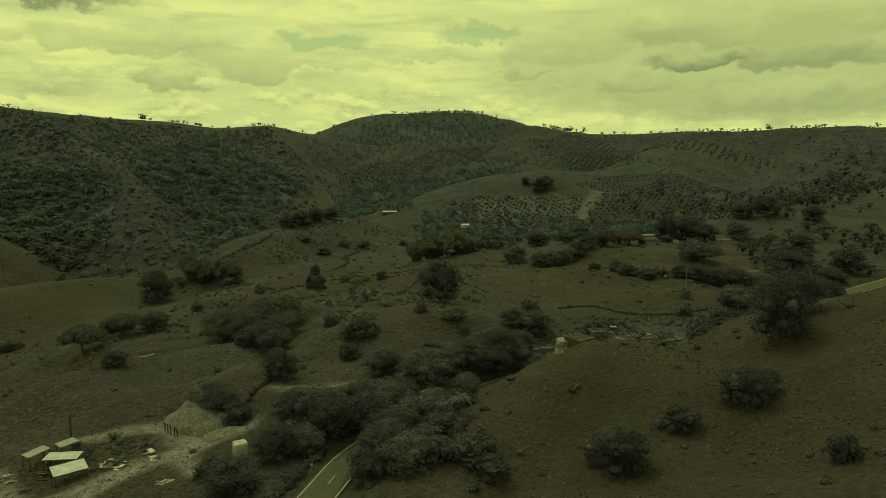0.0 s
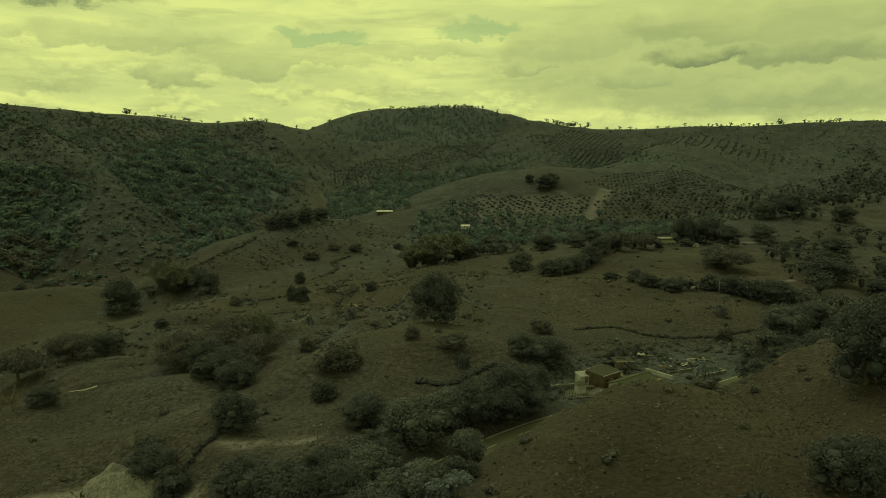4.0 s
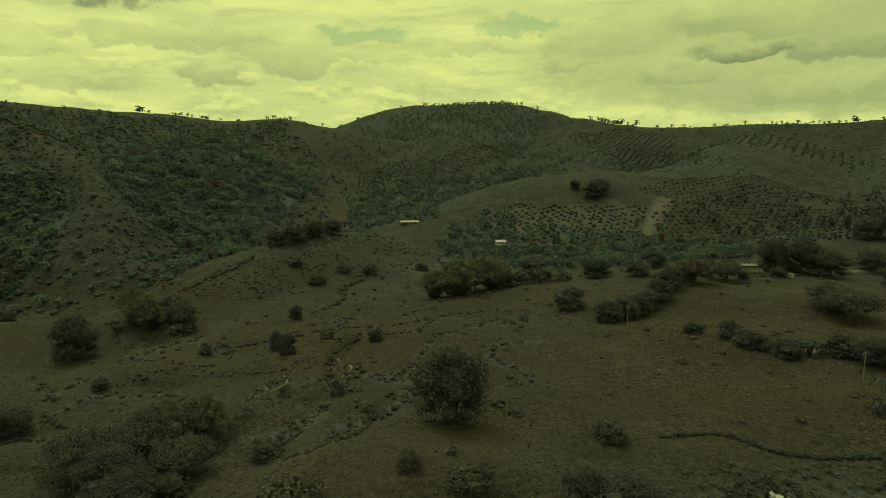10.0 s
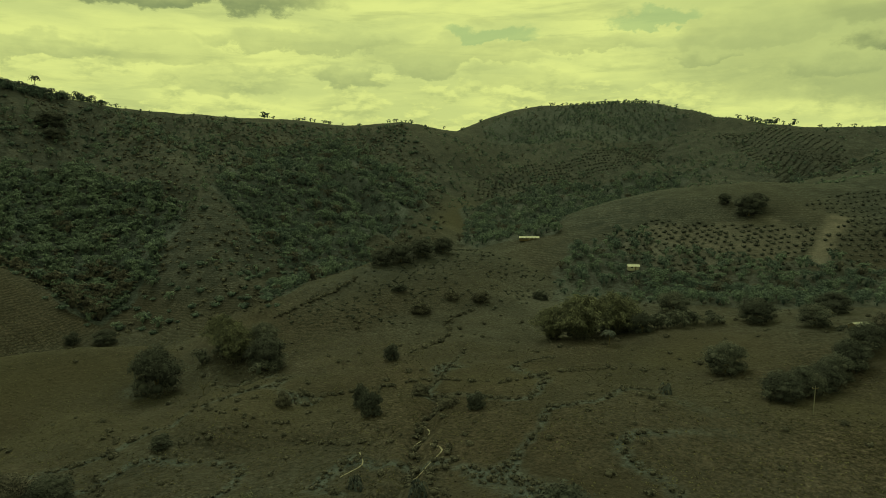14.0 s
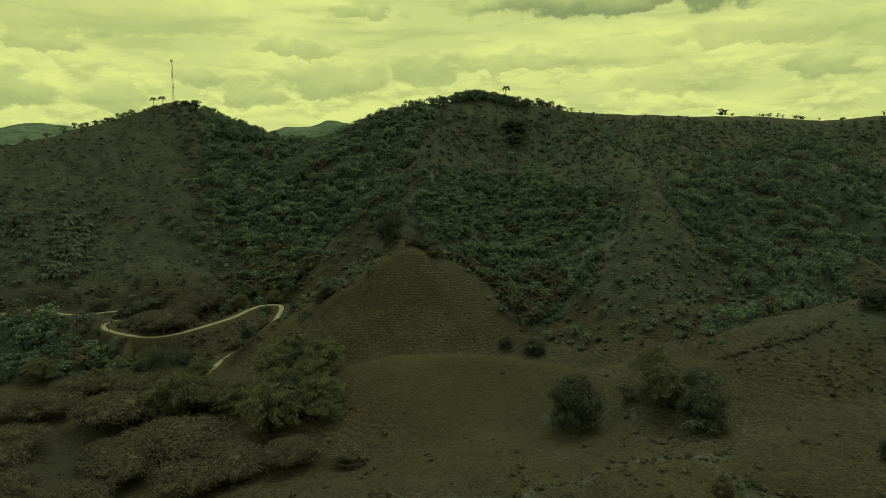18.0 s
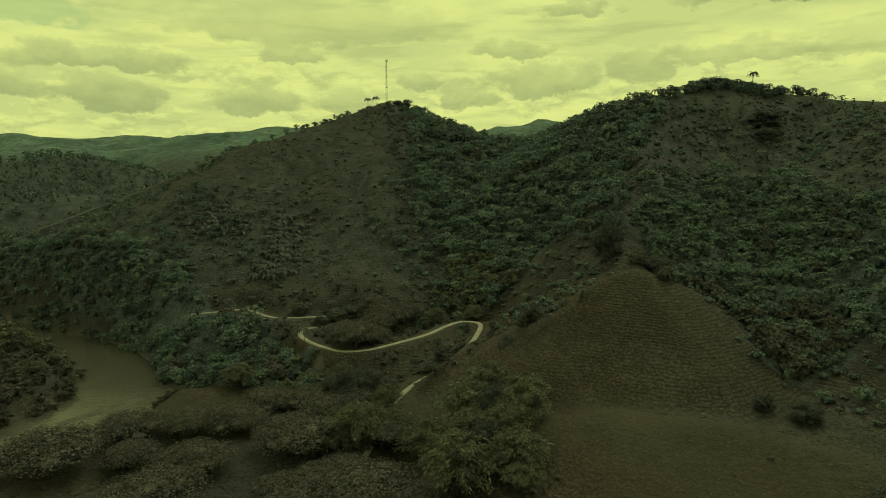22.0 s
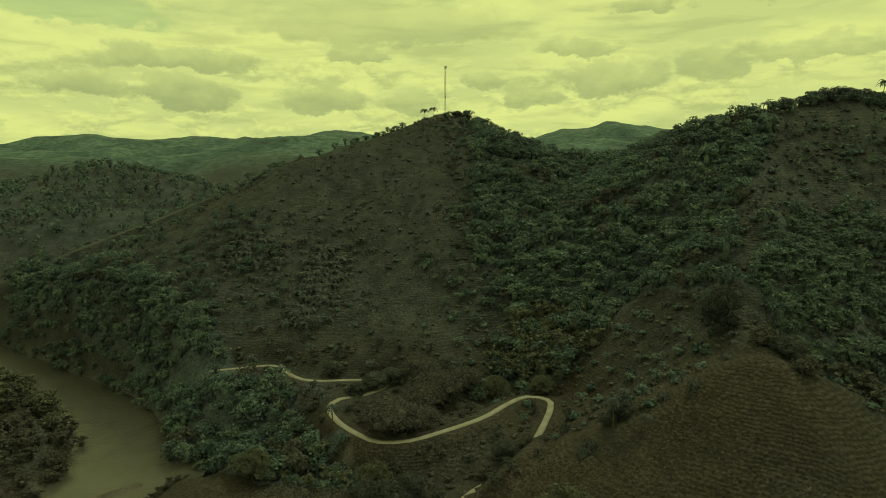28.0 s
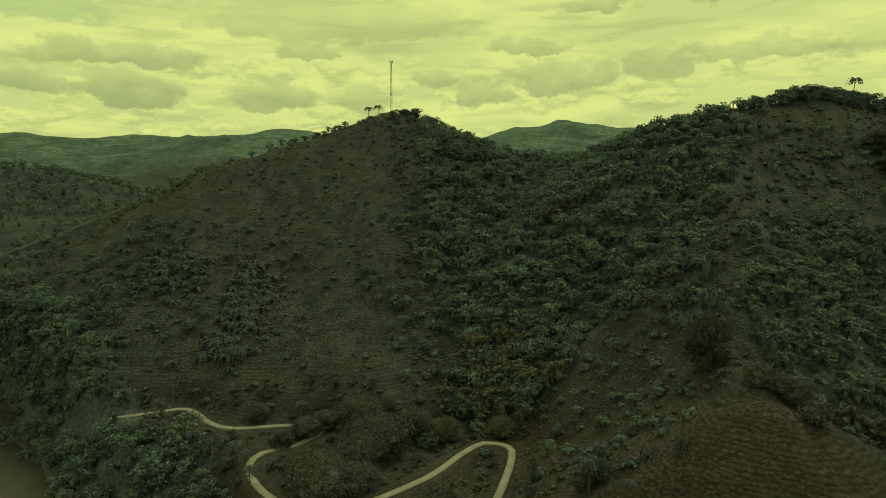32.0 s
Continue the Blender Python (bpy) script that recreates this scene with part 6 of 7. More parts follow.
def offset_line(line, by):
    p = resample(line, 4.0)
    way = np.gradient(p[:, :2], axis=0)
    way /= np.linalg.norm(way, axis=1, keepdims=True)
    return np.concatenate([p[:, :2] + np.stack([-way[:, 1], way[:, 0]], -1) * by, p[:, 2:]], 1)


for by in (-3.25, 3.25):
    run = [tuple(q) for q in offset_line(HIGHWAY, by)]
    part("edge_line", ribbon(run, 0.09, level_of(HIGHWAY, 0.072), 2), PAINT, highway, "worn white edge line")
dash_run = resample(HIGHWAY, 1.0)
for k in range(150, 330, 9):
    run = [tuple(q) for q in dash_run[k:k + 4]]
    part("centre_dash", ribbon(run, 0.07, level_of(HIGHWAY, 0.072), 2), PAINT, highway, "worn centre dash")


# ---- shapes for built things ----
def box(cx, cy, z0, sx, sy, sz):
    """A block by its middle, its foot and its size."""
    x, y = sx / 2, sy / 2
    v = np.array([(a * x + cx, b * y + cy, z0 + c * sz) for c in (0, 1) for a, b in ((-1, -1), (1, -1), (1, 1), (-1, 1))])
    f = np.array([(0, 2, 1), (0, 3, 2), (4, 5, 6), (4, 6, 7), (0, 1, 5), (0, 5, 4), (1, 2, 6), (1, 6, 5), (2, 3, 7), (2, 7, 6), (3, 0, 4), (3, 4, 7)])
    return v, f


def moved(mesh, m):
    v, f = mesh
    m = np.array(m)
    return v @ m[:3, :3].T + m[:3, 3], f


def thing_at(name, x, y, heading=0.0, z=None, label="", category="", group=""):
    ob = new(name)
    ob.matrix_basis = pose(x, y, ground_at(x, y) if z is None else z, 0, 0, heading)
    return tagged(ob, label, category, group)


def wall_mesh(length, tall, holes, thick=0.18):
    """A wall along x with its foot at 0, pierced by holes (from, to, sill, head)."""
    bits, at = [], -length / 2
    for a, b, low, high in sorted(holes):
        if a - at > 0.01:
            bits.append(box((at + a) / 2, 0, -0.4, a - at, thick, tall + 0.4))
        if low > 0:
            bits.append(box((a + b) / 2, 0, -0.4, b - a, thick, low + 0.4))
        bits.append(box((a + b) / 2, 0, high, b - a, thick, tall - high))
        at = b
    bits.append(box((at + length / 2) / 2, 0, -0.4, length / 2 - at, thick, tall + 0.4))
    return merge(*bits)


def gable_mesh(wide, rise, tall, thick=0.18):
    v = np.array([(-wide / 2, s * thick / 2, tall) for s in (-1, 1)] + [(wide / 2, s * thick / 2, tall) for s in (-1, 1)] + [(0, s * thick / 2, tall + rise) for s in (-1, 1)])
    return v, np.array([(0, 2, 4), (1, 5, 3), (0, 4, 5), (0, 5, 1), (2, 3, 5), (2, 5, 4), (0, 1, 3), (0, 3, 2)])


def sheet_mesh(length, wide, wave=0.05, pitch=0.5, thick=0.03):
    """A corrugated sheet along x, falling along y, lying at 0."""
    n = max(4, int(length / pitch) * 2)
    x = np.linspace(-length / 2, length / 2, n + 1)
    z = np.where(np.arange(n + 1) % 2, wave, 0.0)
    rows = [np.stack([x, np.full_like(x, y), z + dz], -1) for y, dz in ((-wide / 2, 0), (wide / 2, 0), (wide / 2, -thick), (-wide / 2, -thick))]
    v = np.concatenate(rows)
    i = np.arange(4 * (n + 1)).reshape(4, n + 1)
    f = []
    for a, b in ((0, 1), (1, 2), (2, 3), (3, 0)):
        f += [(i[a, k], i[a, k + 1], i[b, k + 1]) for k in range(n)] + [(i[a, k], i[b, k + 1], i[b, k]) for k in range(n)]
    return v, np.array(f)


def house(x, y, heading, length, wide, tall, rise, wall_mat, roof_mat, label, name="house", windows=2, z=None, flat=False, end_mat=None):
    """A small house: pierced walls, corrugated roof, door, windows with frame and pane."""
    h = thing_at(name, x, y, heading, z, label, "house")
    span = np.linspace(-length / 2, length / 2, windows + 3)[1:-1]
    holes = [(s - 0.5, s + 0.5, 0.95, 2.0) for s in span]
    mid = len(holes) // 2
    holes[mid] = (span[mid] - 0.45, span[mid] + 0.45, 0.0, 2.05)
    for side, turn in ((-1, 0), (1, 180)):
        m = pose(0, side * (wide / 2 - 0.09), 0, 0, 0, turn)
        part("wall", moved(wall_mesh(length, tall, holes), m), wall_mat, h)
        for k, (a, b, low, high) in enumerate(holes):
            c = (a + b) / 2
            if k == mid:
                part("door", moved(box(c, 0.02, 0.02, b - a - 0.06, 0.05, high - 0.05), m), TIMBER, h, "plain timber door")
            else:
                w = part("window", moved(merge(box(c, -0.03, low, b - a, 0.06, 0.07), box(c, -0.03, high - 0.07, b - a, 0.06, 0.07), box(a + 0.03, -0.03, low, 0.06, 0.06, high - low), box(b - 0.03, -0.03, low, 0.06, 0.06, high - low)), m), DARK_WOOD, h)
                part("pane", moved(box(c, 0.0, low + 0.07, b - a - 0.12, 0.02, high - low - 0.14), m), GLASS, w)
    for side in (-1, 1):
        m = pose(side * (length / 2 - 0.09), 0, 0, 0, 0, 90)
        end = wall_mesh(wide - 0.37, tall, [])
        if not flat:
            end = merge(end, gable_mesh(wide - 0.37, rise * (wide - 0.37) / wide, tall))
        part("gable_wall", moved(end, m), end_mat or wall_mat, h)
    if flat:
        for side in (-1, 1):
            part("fascia", box(0, side * (wide / 2 + 0.19), tall + 0.0 + side * rise * 0.25, length + 0.36, 0.05, 0.2), WHITE, h, "pale painted fascia board")
        part("roof", moved(sheet_mesh(length + 0.3, wide + 0.3), pose(0, 0, tall + 0.14, math.degrees(math.atan2(rise, wide)) * 0.5, 0, 0)), roof_mat, h)
    else:
        slope = math.degrees(math.atan2(rise, wide / 2))
        run = math.hypot(rise, wide / 2) + 0.45
        for side in (-1, 1):
            m = pose(0, side * (run / 2 - 0.02) * math.cos(radians(slope)), tall + rise + 0.05 - run / 2 * math.sin(radians(slope)), -side * slope, 0, 0)
            part("roof", moved(sheet_mesh(length + 0.7, run), m), roof_mat, h)
        part("ridge_cap", box(0, 0, tall + rise + 0.06, length + 0.7, 0.34, 0.06), roof_mat, h)
    return h


# ---- hamlet by the highway ----
house(46.8, 188.0, 38, 10.5, 6.6, 2.5, 1.3, BRICK, GREEN_ROOF, "low house with mossy green roof and cream gable", end_mat=CREAM)
house(41.0, 194.0, 38, 7.0, 5.5, 3.2, 0.5, BRICK, DARK_ROOF, "brick house with flat dark sheet roof", flat=True)
house(36.2, 194.0, 20, 3.4, 2.6, 2.3, 0.9, WHITE, ZINC, "small white outhouse with a zinc roof", windows=0, flat=True)
house(49.5, 207.0, 8, 5.0, 3.2, 1.9, 0.3, TIMBER, DARK_ROOF, "small timber shed with a dark sheet roof", name="shed", windows=0, flat=True)
kiosk = thing_at("kiosk", 33.8, 187.0, 15, None, "small white kiosk with a dark hipped roof", "kiosk")
for px, py, sx, sy in ((0, -0.95, 2.0, 0.1), (0, 0.95, 2.0, 0.1), (-0.95, 0, 0.1, 1.8), (0.95, 0, 0.1, 1.8)):
    part("wall", box(px, py, -0.3, sx, sy, 2.6), WHITE, kiosk)
part("roof", (np.array([(-1.3, -1.3, 2.3), (1.3, -1.3, 2.3), (1.3, 1.3, 2.3), (-1.3, 1.3, 2.3), (0, 0, 3.0)]), np.array([(0, 1, 4), (1, 2, 4), (2, 3, 4), (3, 0, 4), (0, 2, 1), (0, 3, 2)])), GREEN_ROOF, kiosk)


def free_wall(points, tall, mat, label, thick=0.25, name="garden_wall"):
    """A free-standing wall along places on the ground, one part a stretch with a coping on it."""
    w = thing_at(name, *points[0], 0, None, label, "wall")
    ox, oy, oz = w.matrix_basis.translation
    for (ax, ay), (bx, by) in zip(points, points[1:]):
        n = max(1, round(math.hypot(bx - ax, by - ay) / 3))
        for k in range(n):
            sx, sy, ex, ey = (ax + (bx - ax) * k / n, ay + (by - ay) * k / n, ax + (bx - ax) * (k + 1) / n, ay + (by - ay) * (k + 1) / n)
            cx, cy = (sx + ex) / 2, (sy + ey) / 2
            m = pose(cx - ox, cy - oy, ground_at(cx, cy) - oz - 0.4, 0, 0, math.degrees(math.atan2(ey - sy, ex - sx)))
            p = part("wall_panel", moved(box(0, 0, 0, math.hypot(ex - sx, ey - sy) - 0.01, thick, tall + 0.4), m), mat, w)
            part("coping", moved(box(0, 0, tall + 0.4, math.hypot(ex - sx, ey - sy) - 0.01, thick + 0.1, 0.07), m), mat, p)
    return w


free_wall([(54.5, 202.5), (59.5, 195.8)], 1.1, WHITE, "long stained white plaster wall without a roof")
free_wall([(63, 202), (73, 206), (75.5, 202), (66.5, 197.6)], 0.7, CONCRETE, "low roofless concrete walls of an unfinished house")
free_wall([(24, 188), (29, 190.5), (33, 191)], 0.8, CONCRETE, "low stone garden wall")


def pickets(points, gap, tall, mat, label, rails=True, name="fence", thick=0.09):
    """A fence of single posts along places, with rails between."""
    w = thing_at(name, *points[0], 0, None, label, "fence")
    ox, oy, oz = w.matrix_basis.translation
    me = mesh_from("picket", *merge(box(0, 0, -0.3, thick, thick, tall + 0.22), (np.array([(-thick / 2, -thick / 2, tall - 0.08), (thick / 2, -thick / 2, tall - 0.08), (thick / 2, thick / 2, tall - 0.08), (-thick / 2, thick / 2, tall - 0.08), (0, 0, tall)]), np.array([(0, 1, 4), (1, 2, 4), (2, 3, 4), (3, 0, 4)]))))
    me.materials.append(mat)
    for (ax, ay), (bx, by) in zip(points, points[1:]):
        n = max(1, round(math.hypot(bx - ax, by - ay) / gap))
        for k in range(n):
            x, y = ax + (bx - ax) * k / n, ay + (by - ay) * k / n
            p = part("picket", me, mat, w)
            p.matrix_basis = pose(x - ox, y - oy, ground_at(x, y) - oz, pick.uniform(-4, 4), pick.uniform(-4, 4), math.degrees(math.atan2(by - ay, bx - ax)))
        if rails:
            for up in (0.35, 0.78):
                a = np.array((ax - ox, ay - oy, ground_at(ax, ay) - oz + tall * up))
                b = np.array((bx - ox, by - oy, ground_at(bx, by) - oz + tall * up))
                part("rail", tube([a, b], [0.035, 0.035], 4), mat, w)
    return w


pickets([(28.5, 185.5), (33.5, 190.0)], 0.7, 1.3, DARK_WOOD, "dark picket fence round a small yard")
pickets([(28.5, 185.5), (33.0, 182.5), (38.5, 183.5), (42, 184)], 0.7, 1.3, DARK_WOOD, "dark picket fence along the yard front")
pickets([(36, 188), (40, 191.5)], 0.7, 1.3, DARK_WOOD, "short dark picket fence between the houses")


def scrap(x, y, heading, pieces, spread, mats, label, name="scrap_heap", sizes=(0.8, 2.6)):
    """A heap of loose sheets and boards, each a piece of its own."""
    h = thing_at(name, x, y, heading, None, label, "debris")
    for k in range(pieces):
        s, t = pick.uniform(*sizes), pick.uniform(0.4, 1.1)
        m = pose(pick.uniform(-spread, spread), pick.uniform(-spread, spread) * 0.7, 0.12 + 0.12 * k * 0.4, pick.uniform(-14, 14), pick.uniform(-14, 14), pick.uniform(0, 180))
        part("sheet" if k % 3 else "board", moved(sheet_mesh(s, t, 0.03, 0.3) if k % 3 else box(0, 0, 0, s, 0.18, 0.06), m), mats[k % len(mats)], h)
    return h


scrap(68.5, 208.5, 20, 12, 2.4, (PALE_SHEET, RUST, ZINC), "collapsed pale roof sheets lying on a ruin")
scrap(58.5, 215.5, 40, 7, 1.6, (PALE_SHEET, TIMBER, ZINC), "pale boards and sheets dumped in the weeds")
scrap(64.0, 214.0, 10, 4, 1.0, (PALE_SHEET, TIMBER), "few pale boards lying in the weeds")
scrap(55.0, 195.5, 70, 9, 1.8, (DARK_ROOF, RUST, TIMBER), "dark rubble along the foot of a wall")


scrap(36.5, 191.0, 50, 8, 1.5, (PALE_SHEET, TIMBER, DARK_ROOF), "pale sheets and rubbish piled beside an outhouse")
scrap(45.5, 200.5, 15, 8, 1.7, (PALE_SHEET, DARK_ROOF, TIMBER), "pale and dark sheets piled behind the houses")
scrap(38.5, 186.0, 80, 5, 1.2, (PALE_SHEET, ZINC), "few pale sheets leaning in a fenced yard")
scrap(61.5, 206.0, 35, 9, 2.2, (PALE_SHEET, TIMBER, RUST), "broken boards and pale sheets in the weeds")
for px, py, turn, sx, sy, label in ((33.0, 186.2, 15, 7.5, 6.0, "stained concrete floor of a fenced yard"), (38.6, 187.4, 38, 6.5, 4.5, "stained concrete floor beside the long house")):
    floor_slab = thing_at("yard_slab", px, py, turn, None, label, "paving")
    for k in range(3):
        part("slab_bay", box((k - 1) * sx / 3, 0, -0.35, sx / 3 - 0.03, sy, 0.45), OLD_SLAB, floor_slab)


def post_thing(x, y, tall, mat, label, name="utility_pole", girth=0.13, arm=True):
    p = thing_at(name, x, y, 20, None, label, "pole", "utility poles" if name == "utility_pole" else "")
    part("shaft", tube([(0, 0, -0.8), (0, 0, tall * 0.5), (0.03, 0, tall)], [girth * 1.2, girth, girth * 0.75], 8), mat, p)
    if arm:
        part("crossarm", box(0, 0, tall - 0.7, 1.7, 0.1, 0.12), TIMBER, p)
        for dx in (-0.75, 0, 0.75):
            part("insulator", tube([(dx, 0, tall - 0.58), (dx, 0, tall - 0.36)], [0.05, 0.035], 6), WHITE, p)
    return p


post_thing(10, 240, 8.0, CONCRETE, "pale concrete utility pole in the pasture")
post_thing(53, 318, 7.5, CONCRETE, "pale concrete utility pole beside a hedge")
post_thing(-23, 152, 6.0, TIMBER, "grey timber utility pole in a fenced field")
post_thing(100, 266, 8.0, CONCRETE, "pale concrete utility pole on a grassy rise")
hoarding = thing_at("hoarding", 37.6, 181.6, -38, None, "white painted board standing at the yard front", "board")
for side in (-1.3, 1.3):
    part("post", box(side, 0.06, -0.4, 0.1, 0.1, 1.9), DARK_WOOD, hoarding)
for k in range(3):
    part("panel", box(-1.16 + 1.16 * k, -0.03, 0.35, 1.14, 0.04, 1.1), WHITE, hoarding)
post_thing(93, 238, 8.0, CONCRETE, "pale concrete utility pole above the hamlet")
scrap(71.5, 211.5, 50, 14, 2.6, (PALE_SHEET, TIMBER, DARK_ROOF), "heap of pale boards and torn sheets beside a ruin", sizes=(1.2, 3.6))
scrap(54.0, 197.0, 40, 10, 2.0, (DARK_ROOF, TIMBER, RUST, PALE_SHEET), "dark broken roof sheets leaning on a wall", sizes=(1.0, 3.0))
scrap(50.0, 209.5, 10, 6, 1.4, (PALE_SHEET, TIMBER, DARK_ROOF), "pale boards stacked on a small shed", sizes=(0.8, 2.2))
scrap(57.0, 216.0, 75, 6, 1.6, (TIMBER, PALE_SHEET), "split pale poles lying in tall weeds", sizes=(1.6, 3.4))
scrap(66.5, 186.5, 30, 8, 1.8, (CONCRETE, PALE_SHEET, TIMBER), "pale rubble dumped beside the highway", sizes=(0.6, 1.6))
sign = post_thing(76.5, 199.5, 1.7, CONCRETE, "small white roadside marker post by the highway", "marker_post", 0.07, False)
part("plate", box(0, 0, 1.2, 0.5, 0.04, 0.55), WHITE, sign)
marker = post_thing(-25.5, 118, 1.6, CONCRETE, "small white roadside marker post by the highway", "marker_post", 0.07, False)
part("plate", box(0, 0, 1.1, 0.5, 0.04, 0.5), WHITE, marker)

pickets([(-307, 301), (-297, 304), (-289, 312), (-284, 322)], 2.6, 1.3, DARK_WOOD, "row of dark fence stakes above the hairpin", rails=False, thick=0.16)
lane_sign = post_thing(-296, 302.5, 1.5, CONCRETE, "small white marker post beside the hairpin", "marker_post", 0.08, False)
part("plate", box(0, 0, 0.9, 1.1, 0.05, 0.7), WHITE, lane_sign)

# ---- gravel works by the highway ----
def open_shed(x, y, heading, length, wide, tall, tilt, mat, label):
    """A lean-to of four posts, rails and two roof sheets."""
    s = thing_at("open_shed", x, y, heading, None, label, "shed", "sheds of the gravel works")
    for a in (-1, 1):
        for b in (-1, 1):
            part("post", box(a * (length / 2 - 0.2), b * (wide / 2 - 0.2), -0.5, 0.14, 0.14, tall + 0.45 + b * math.tan(radians(tilt)) * (wide / 2 - 0.2)), DARK_WOOD, s)
    for a in (-1, 1):
        part("roof_sheet", moved(sheet_mesh(length / 2 + 0.1, wide, 0.05, 0.4), pose(a * length / 4, 0, tall + 0.02 * a, tilt, 0, 0)), mat, s)
    for b in (-1, 1):
        part("beam", box(0, b * (wide / 2 - 0.2), tall - 0.15 + b * math.tan(radians(tilt)) * (wide / 2 - 0.2), length, 0.12, 0.14), DARK_WOOD, s)
    return s


open_shed(-79.3, 130.0, 40, 6.4, 4.6, 2.6, 6, PALE_SHEET, "open shed with pale sloping sheet roof")
open_shed(-84.5, 136.6, 5, 7.2, 3.4, 2.7, 5, PALE_SHEET, "open shed with pale sheet roof and dark posts")
open_shed(-91.0, 137.6, 70, 5.2, 2.4, 2.8, 8, ZINC, "narrow open shed with grey zinc roof")
open_shed(-87.0, 142.6, 60, 4.2, 2.6, 2.6, 8, ZINC, "small open shed with grey zinc roof")
post_thing(-88, 146, 7.5, DARK_WOOD, "tall black stove pipe rising beside the sheds", "flue", 0.22, False)
scrap(-72, 134, 20, 11, 2.4, (PALE_SHEET, RUST, ZINC), "scrap metal and pale sheets on bare ground")
scrap(-66.5, 139, 60, 5, 0.8, (PALE_SHEET, TIMBER), "pale boards stacked beside a bush")
scrap(-97, 131, 10, 9, 3.0, (PALE_SHEET, CONCRETE, TIMBER), "pale slabs and boards lying on the ground")
scrap(-86, 133, 30, 8, 2.6, (RUST, DARK_WOOD, TIMBER), "rusty brown scrap between open sheds")
scrap(-41, 120, 30, 4, 0.9, (PALE_SHEET,), "two pale boards lying in the grass")
scrap(-63.5, 136.5, 35, 9, 1.3, (DARK_WOOD, RUST, PALE_SHEET), "dark scrap with one pale sheet on a bank", sizes=(0.8, 2.0))
scrap(-55.5, 121.5, 15, 8, 1.8, (PALE_SHEET, TIMBER, ZINC), "pale boards and sheets beside the track", sizes=(0.8, 2.4))
scrap(-93, 128, 60, 10, 3.0, (TIMBER, PALE_SHEET, CONCRETE), "pale slabs strewn over bare ground", sizes=(1.0, 2.8))
scrap(-70, 131.5, 5, 9, 1.9, (ZINC, PALE_SHEET, RUST), "tangle of pale scrap beside a track", sizes=(0.6, 2.2))
hut = thing_at("tank_tower", -42, 127, 30, None, "white box tank standing on short legs", "tank")
for a in (-1, 1):
    for b in (-1, 1):
        part("leg", box(a * 1.1, b * 1.1, -0.4, 0.14, 0.14, 1.5), DARK_WOOD, hut)
body = bmesh.new()
bmesh.ops.create_cube(body, size=1.0, matrix=Matrix.Translation((0, 0, 2.4)) @ Matrix.Diagonal((2.7, 2.7, 2.6, 1)))
bmesh.ops.bevel(body, geom=body.edges[:], offset=0.22, segments=2, affect="EDGES")
tank_mesh = bpy.data.meshes.new("tank_body")
body.to_mesh(tank_mesh)
body.free()
part("tank_body", tank_mesh, WHITE, hut)
part("lid", tube([(0, 0, 3.65), (0, 0, 3.9)], [0.5, 0.42], 10), WHITE, hut)
rack = thing_at("timber_rack", -88.5, 132.5, 25, None, "brown timber frame of a shed without a roof", "frame")
for a in (-2.4, 0, 2.4):
    for b in (-1.2, 1.2):
        part("post", box(a, b, -0.5, 0.13, 0.13, 3.2), RUST, rack)
    part("crossbeam", box(a, 0, 2.7, 0.12, 2.7, 0.12), RUST, rack)
for b in (-1.2, 1.2):
    for up in (1.2, 2.58):
        part("rail", box(0, b, up, 5.1, 0.1, 0.12), RUST, rack)
beam = thing_at("loose_beam", -37.5, 127.5, -20, None, "dark timber beam lying in the grass", "beam")
part("beam", box(0, 0, 0.02, 4.6, 0.35, 0.3), DARK_WOOD, beam)
pickets([(-68, 151), (-66, 149.6), (-63, 148)], 1.3, 2.2, DARK_WOOD, "row of dark stakes on a bank", rails=False, thick=0.2)


def heap(x, y, heading, length, wide, tall, mat, label, seed):
    """A tipped heap of gravel with a rough crest and a skirt that runs out on the ground."""
    n = 44
    u, w = np.meshgrid(np.linspace(-1, 1, n), np.linspace(-1, 1, n))
    c, s = math.cos(radians(heading)), math.sin(radians(heading))
    px, py = x + (u * length * c - w * wide * s) / 2, y + (u * length * s + w * wide * c) / 2
    body = np.clip(1 - (u ** 2 * 0.9 + w ** 2), 0, 1) ** 0.8 * tall * (1 + 0.7 * fbm(px, py, 3.4, 4, seed)) + 0.5 * np.abs(fbm(px, py, 1.6, 2, seed + 5)) * (u ** 2 + w ** 2 < 0.8)
    z = ground_on(px, py) + body - 0.25 * (body < 0.05)
    ob = tagged(new("spoil_mound", mesh_from("spoil_mound", np.stack([px, py, z], -1).reshape(-1, 3), grid_faces(n, n), True)), label, "gravel")
    ob.data.materials.append(mat)
    return ob


heap(-61, 154, -25, 20, 10, 3.6, GRAVEL, "large grey-brown gravel heap beside the yard", 61)
heap(-52, 146, -15, 12, 5, 1.2, GRAVEL, "low pale gravel bank along the yard", 62)

# ---- farm in the far fields ----
house(126.5, 405, 4, 11.5, 5.5, 1.9, 1.3, CONCRETE, GREEN_ROOF, "long grey farmhouse with weathered grey-green roof", windows=4)
house(129, 413, 6, 9, 3.0, 3.4, 0.5, BRICK, ZINC, "pale-roofed barn behind the farmhouse", name="barn", windows=1, flat=True)
house(140, 407.5, 0, 4.6, 4, 2.0, 1.0, CONCRETE, DARK_ROOF, "small grey farm outhouse beneath tall trees", windows=1)
house(88.5, 397.5, 30, 5.5, 4, 2.0, 0.9, TIMBER, PALE_SHEET, "small timber cottage with pale roof among bushes", windows=1)
house(111.0, 398, 20, 5, 4, 2.2, 1.0, CREAM, ZINC, "cream cottage half hidden behind a tree", windows=1)
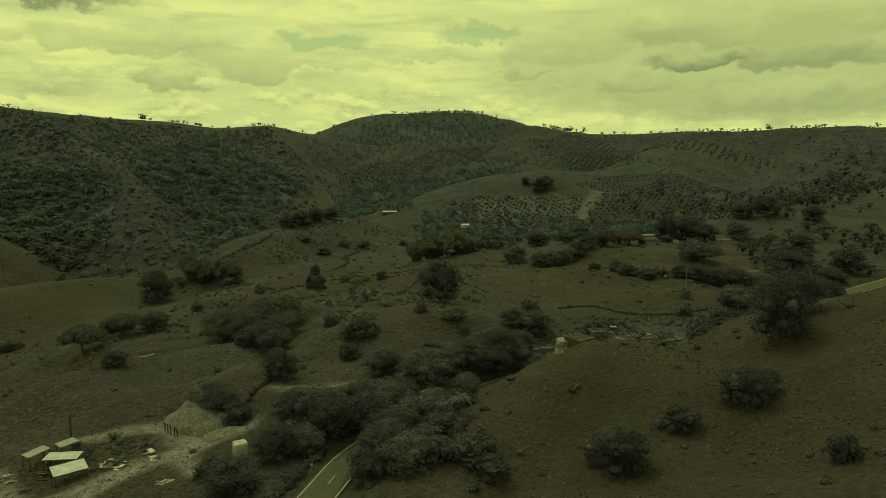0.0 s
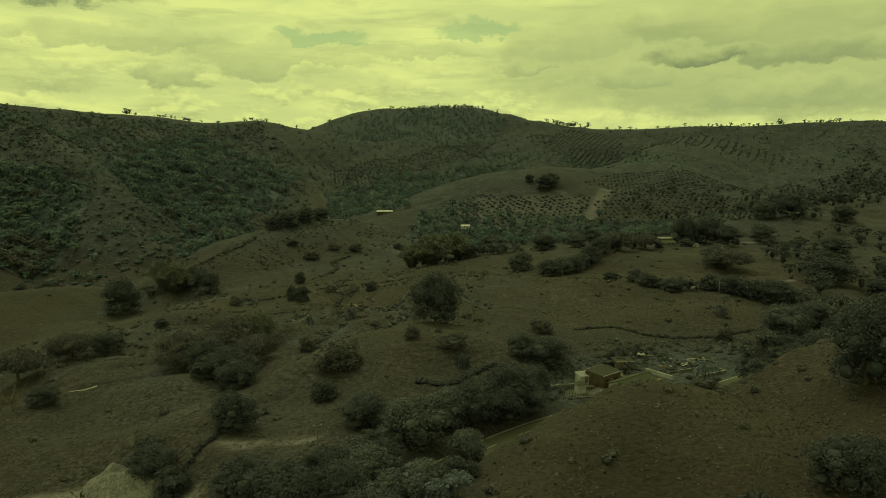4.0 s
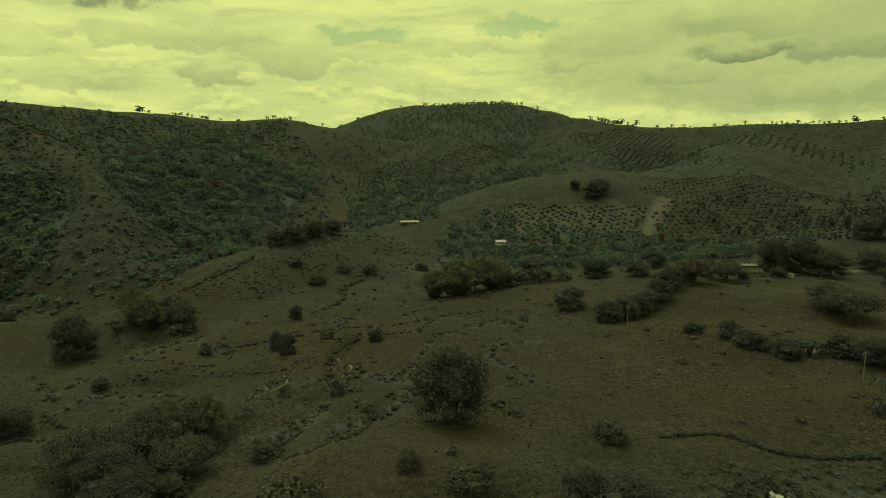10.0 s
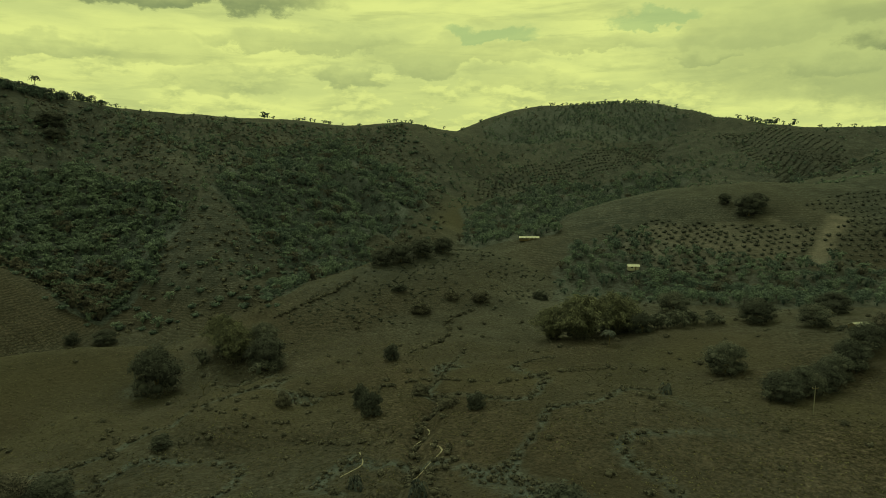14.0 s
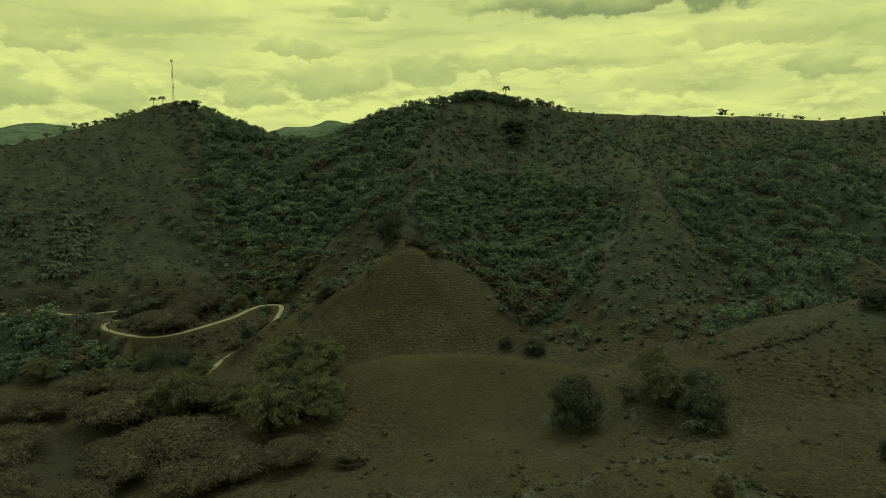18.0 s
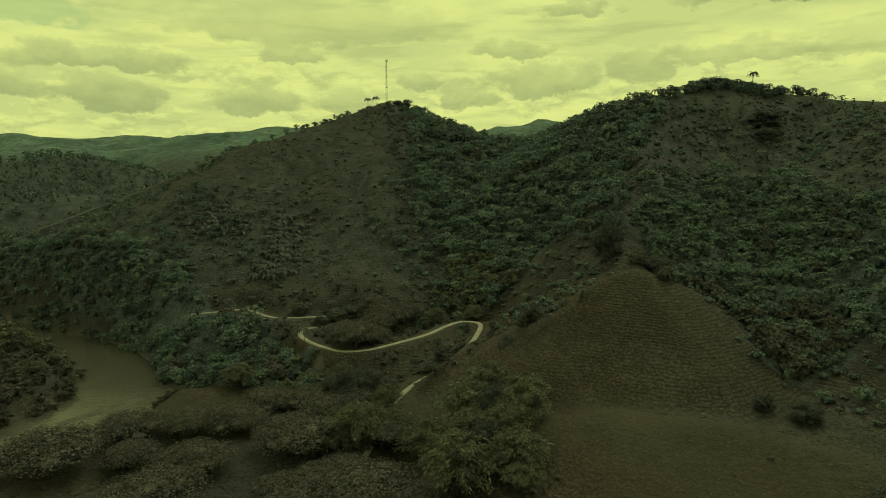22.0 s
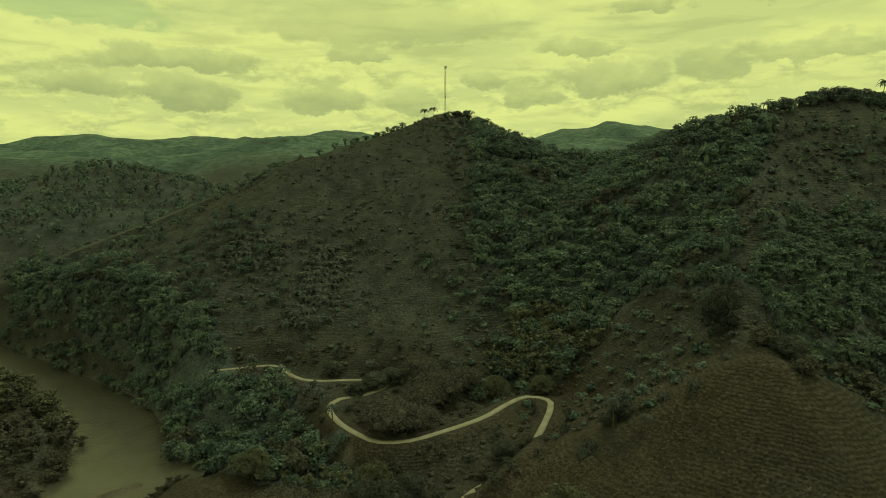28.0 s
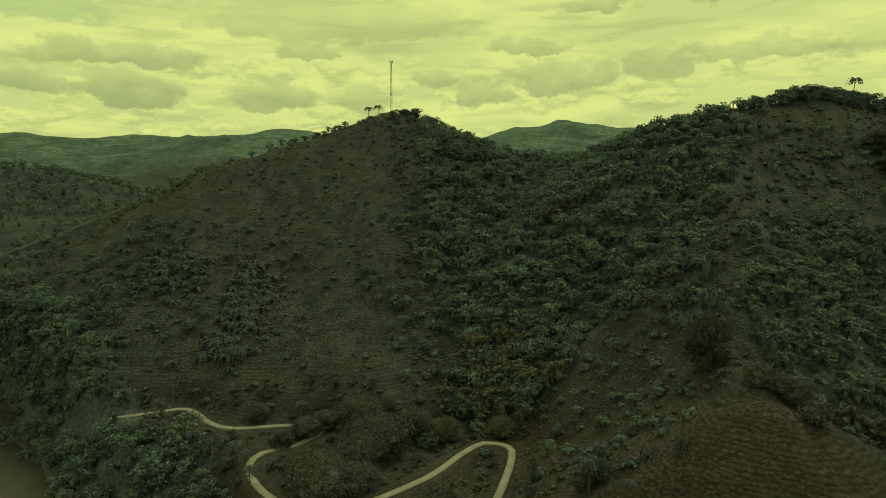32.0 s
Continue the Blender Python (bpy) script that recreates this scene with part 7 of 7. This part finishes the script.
house(142.5, 400.5, 15, 3.6, 2.2, 1.7, 0.3, WHITE, ZINC, "low white animal shelter by the track", name="shelter", windows=0, flat=True)
house(-50, 584, 12, 13, 4.0, 1.8, 0.9, BRICK, PALE_SHEET, "long pale-roofed house among orchards", windows=4)
house(16, 517, 10, 6, 4, 2.0, 0.9, CREAM, PALE_SHEET, "small pale-roofed hut at the orchard edge", windows=1)

# ---- mast on the hill ----
MAST = (-671, 364)
mast = thing_at("radio_mast", *MAST, 20, None, "slender grey lattice radio mast with antennas", "mast")
TALL, FOOT, HEAD = 40.0, 1.0, 0.55
for k in range(3):
    a = 2 * math.pi * k / 3
    part("leg", tube([(FOOT * math.cos(a), FOOT * math.sin(a), -1), (HEAD * math.cos(a), HEAD * math.sin(a), TALL)], [0.11, 0.09], 6), STEEL, mast)
for n in range(20):
    lo, hi = n * 2.0, n * 2.0 + 2.0
    for k in range(3):
        a, b = 2 * math.pi * k / 3, 2 * math.pi * (k + 1) / 3
        ra, rb = FOOT + (HEAD - FOOT) * lo / TALL, FOOT + (HEAD - FOOT) * hi / TALL
        part("brace", tube([(ra * math.cos(a), ra * math.sin(a), lo), (rb * math.cos(b), rb * math.sin(b), hi)], [0.05, 0.05], 4), STEEL, mast)
        part("girt", tube([(rb * math.cos(a), rb * math.sin(a), hi), (rb * math.cos(b), rb * math.sin(b), hi)], [0.045, 0.045], 4), STEEL, mast)
for k in range(3):
    a = 2 * math.pi * k / 3 + 0.4
    part("panel_antenna", moved(box(1.15, 0, TALL - 1.6, 0.22, 0.4, 2.2), pose(0, 0, 0, 0, 0, math.degrees(a))), DARK_WOOD, mast, "dark panel antenna")
    part("mount", tube([(0.3 * math.cos(a), 0.3 * math.sin(a), TALL - 0.5), (1.1 * math.cos(a), 1.1 * math.sin(a), TALL - 0.5)], [0.06, 0.06], 4), STEEL, mast)
part("lightning_rod", tube([(0, 0, TALL - 1), (0, 0, TALL + 1.6)], [0.05, 0.03], 5), STEEL, mast)
for up, r0 in ((15.0, 0.75), (26.0, 0.45)):
    part("dish", tube([(0.75, -0.3, up), (1.15, -0.45, up)], [r0, r0 * 0.85], 14), WHITE, mast, "round microwave dish")
part("cable_ladder", box(0.0, 0.62, 0, 0.3, 0.06, TALL - 2), STEEL, mast)
house(-664, 359.5, 15, 9, 4, 2.8, 0.4, CONCRETE, DARK_ROOF, "low concrete equipment hut beside the mast", name="equipment_hut", windows=0, flat=True)
pickets([(-673, 352), (-659, 353), (-657, 362)], 2.0, 1.8, STEEL, "grey wire-fence posts round the mast hut", thick=0.08)

# ---- brook and stones ----
def drape(line, half, raise_by):
    run = resample([(*q, 0) for q in line], 1.5)
    run = [tuple(q) for q in run]
    return ribbon(run, half, lambda x, y: ground_on(x, y) + raise_by, 3)


for line, half, label in (([(-46, 328), (-43, 318), (-45, 310), (-41, 302), (-43, 294), (-40, 288)], 0.16, "pale stony brook running down the hollow"),
                          ([(-38, 292), (-34, 288), (-36, 282), (-40, 277)], 0.22, "pale stony patch beside the brook"),
                          ([(-118, 224), (-110, 227), (-105, 231)], 0.22, "pale wet ditch across the pasture"),
                          ([(-112, 206), (-103, 211), (-99, 215)], 0.3, "pale wet ditch across the pasture"),
                          ([(-55, 288), (-52, 282), (-55, 276)], 0.18, "short pale stony gully")):
    ob = tagged(new("brook", mesh_from("brook", *drape(line, half, 0.10), True)), label, "brook", kind="structure")
    ob.data.materials.append(STONES)
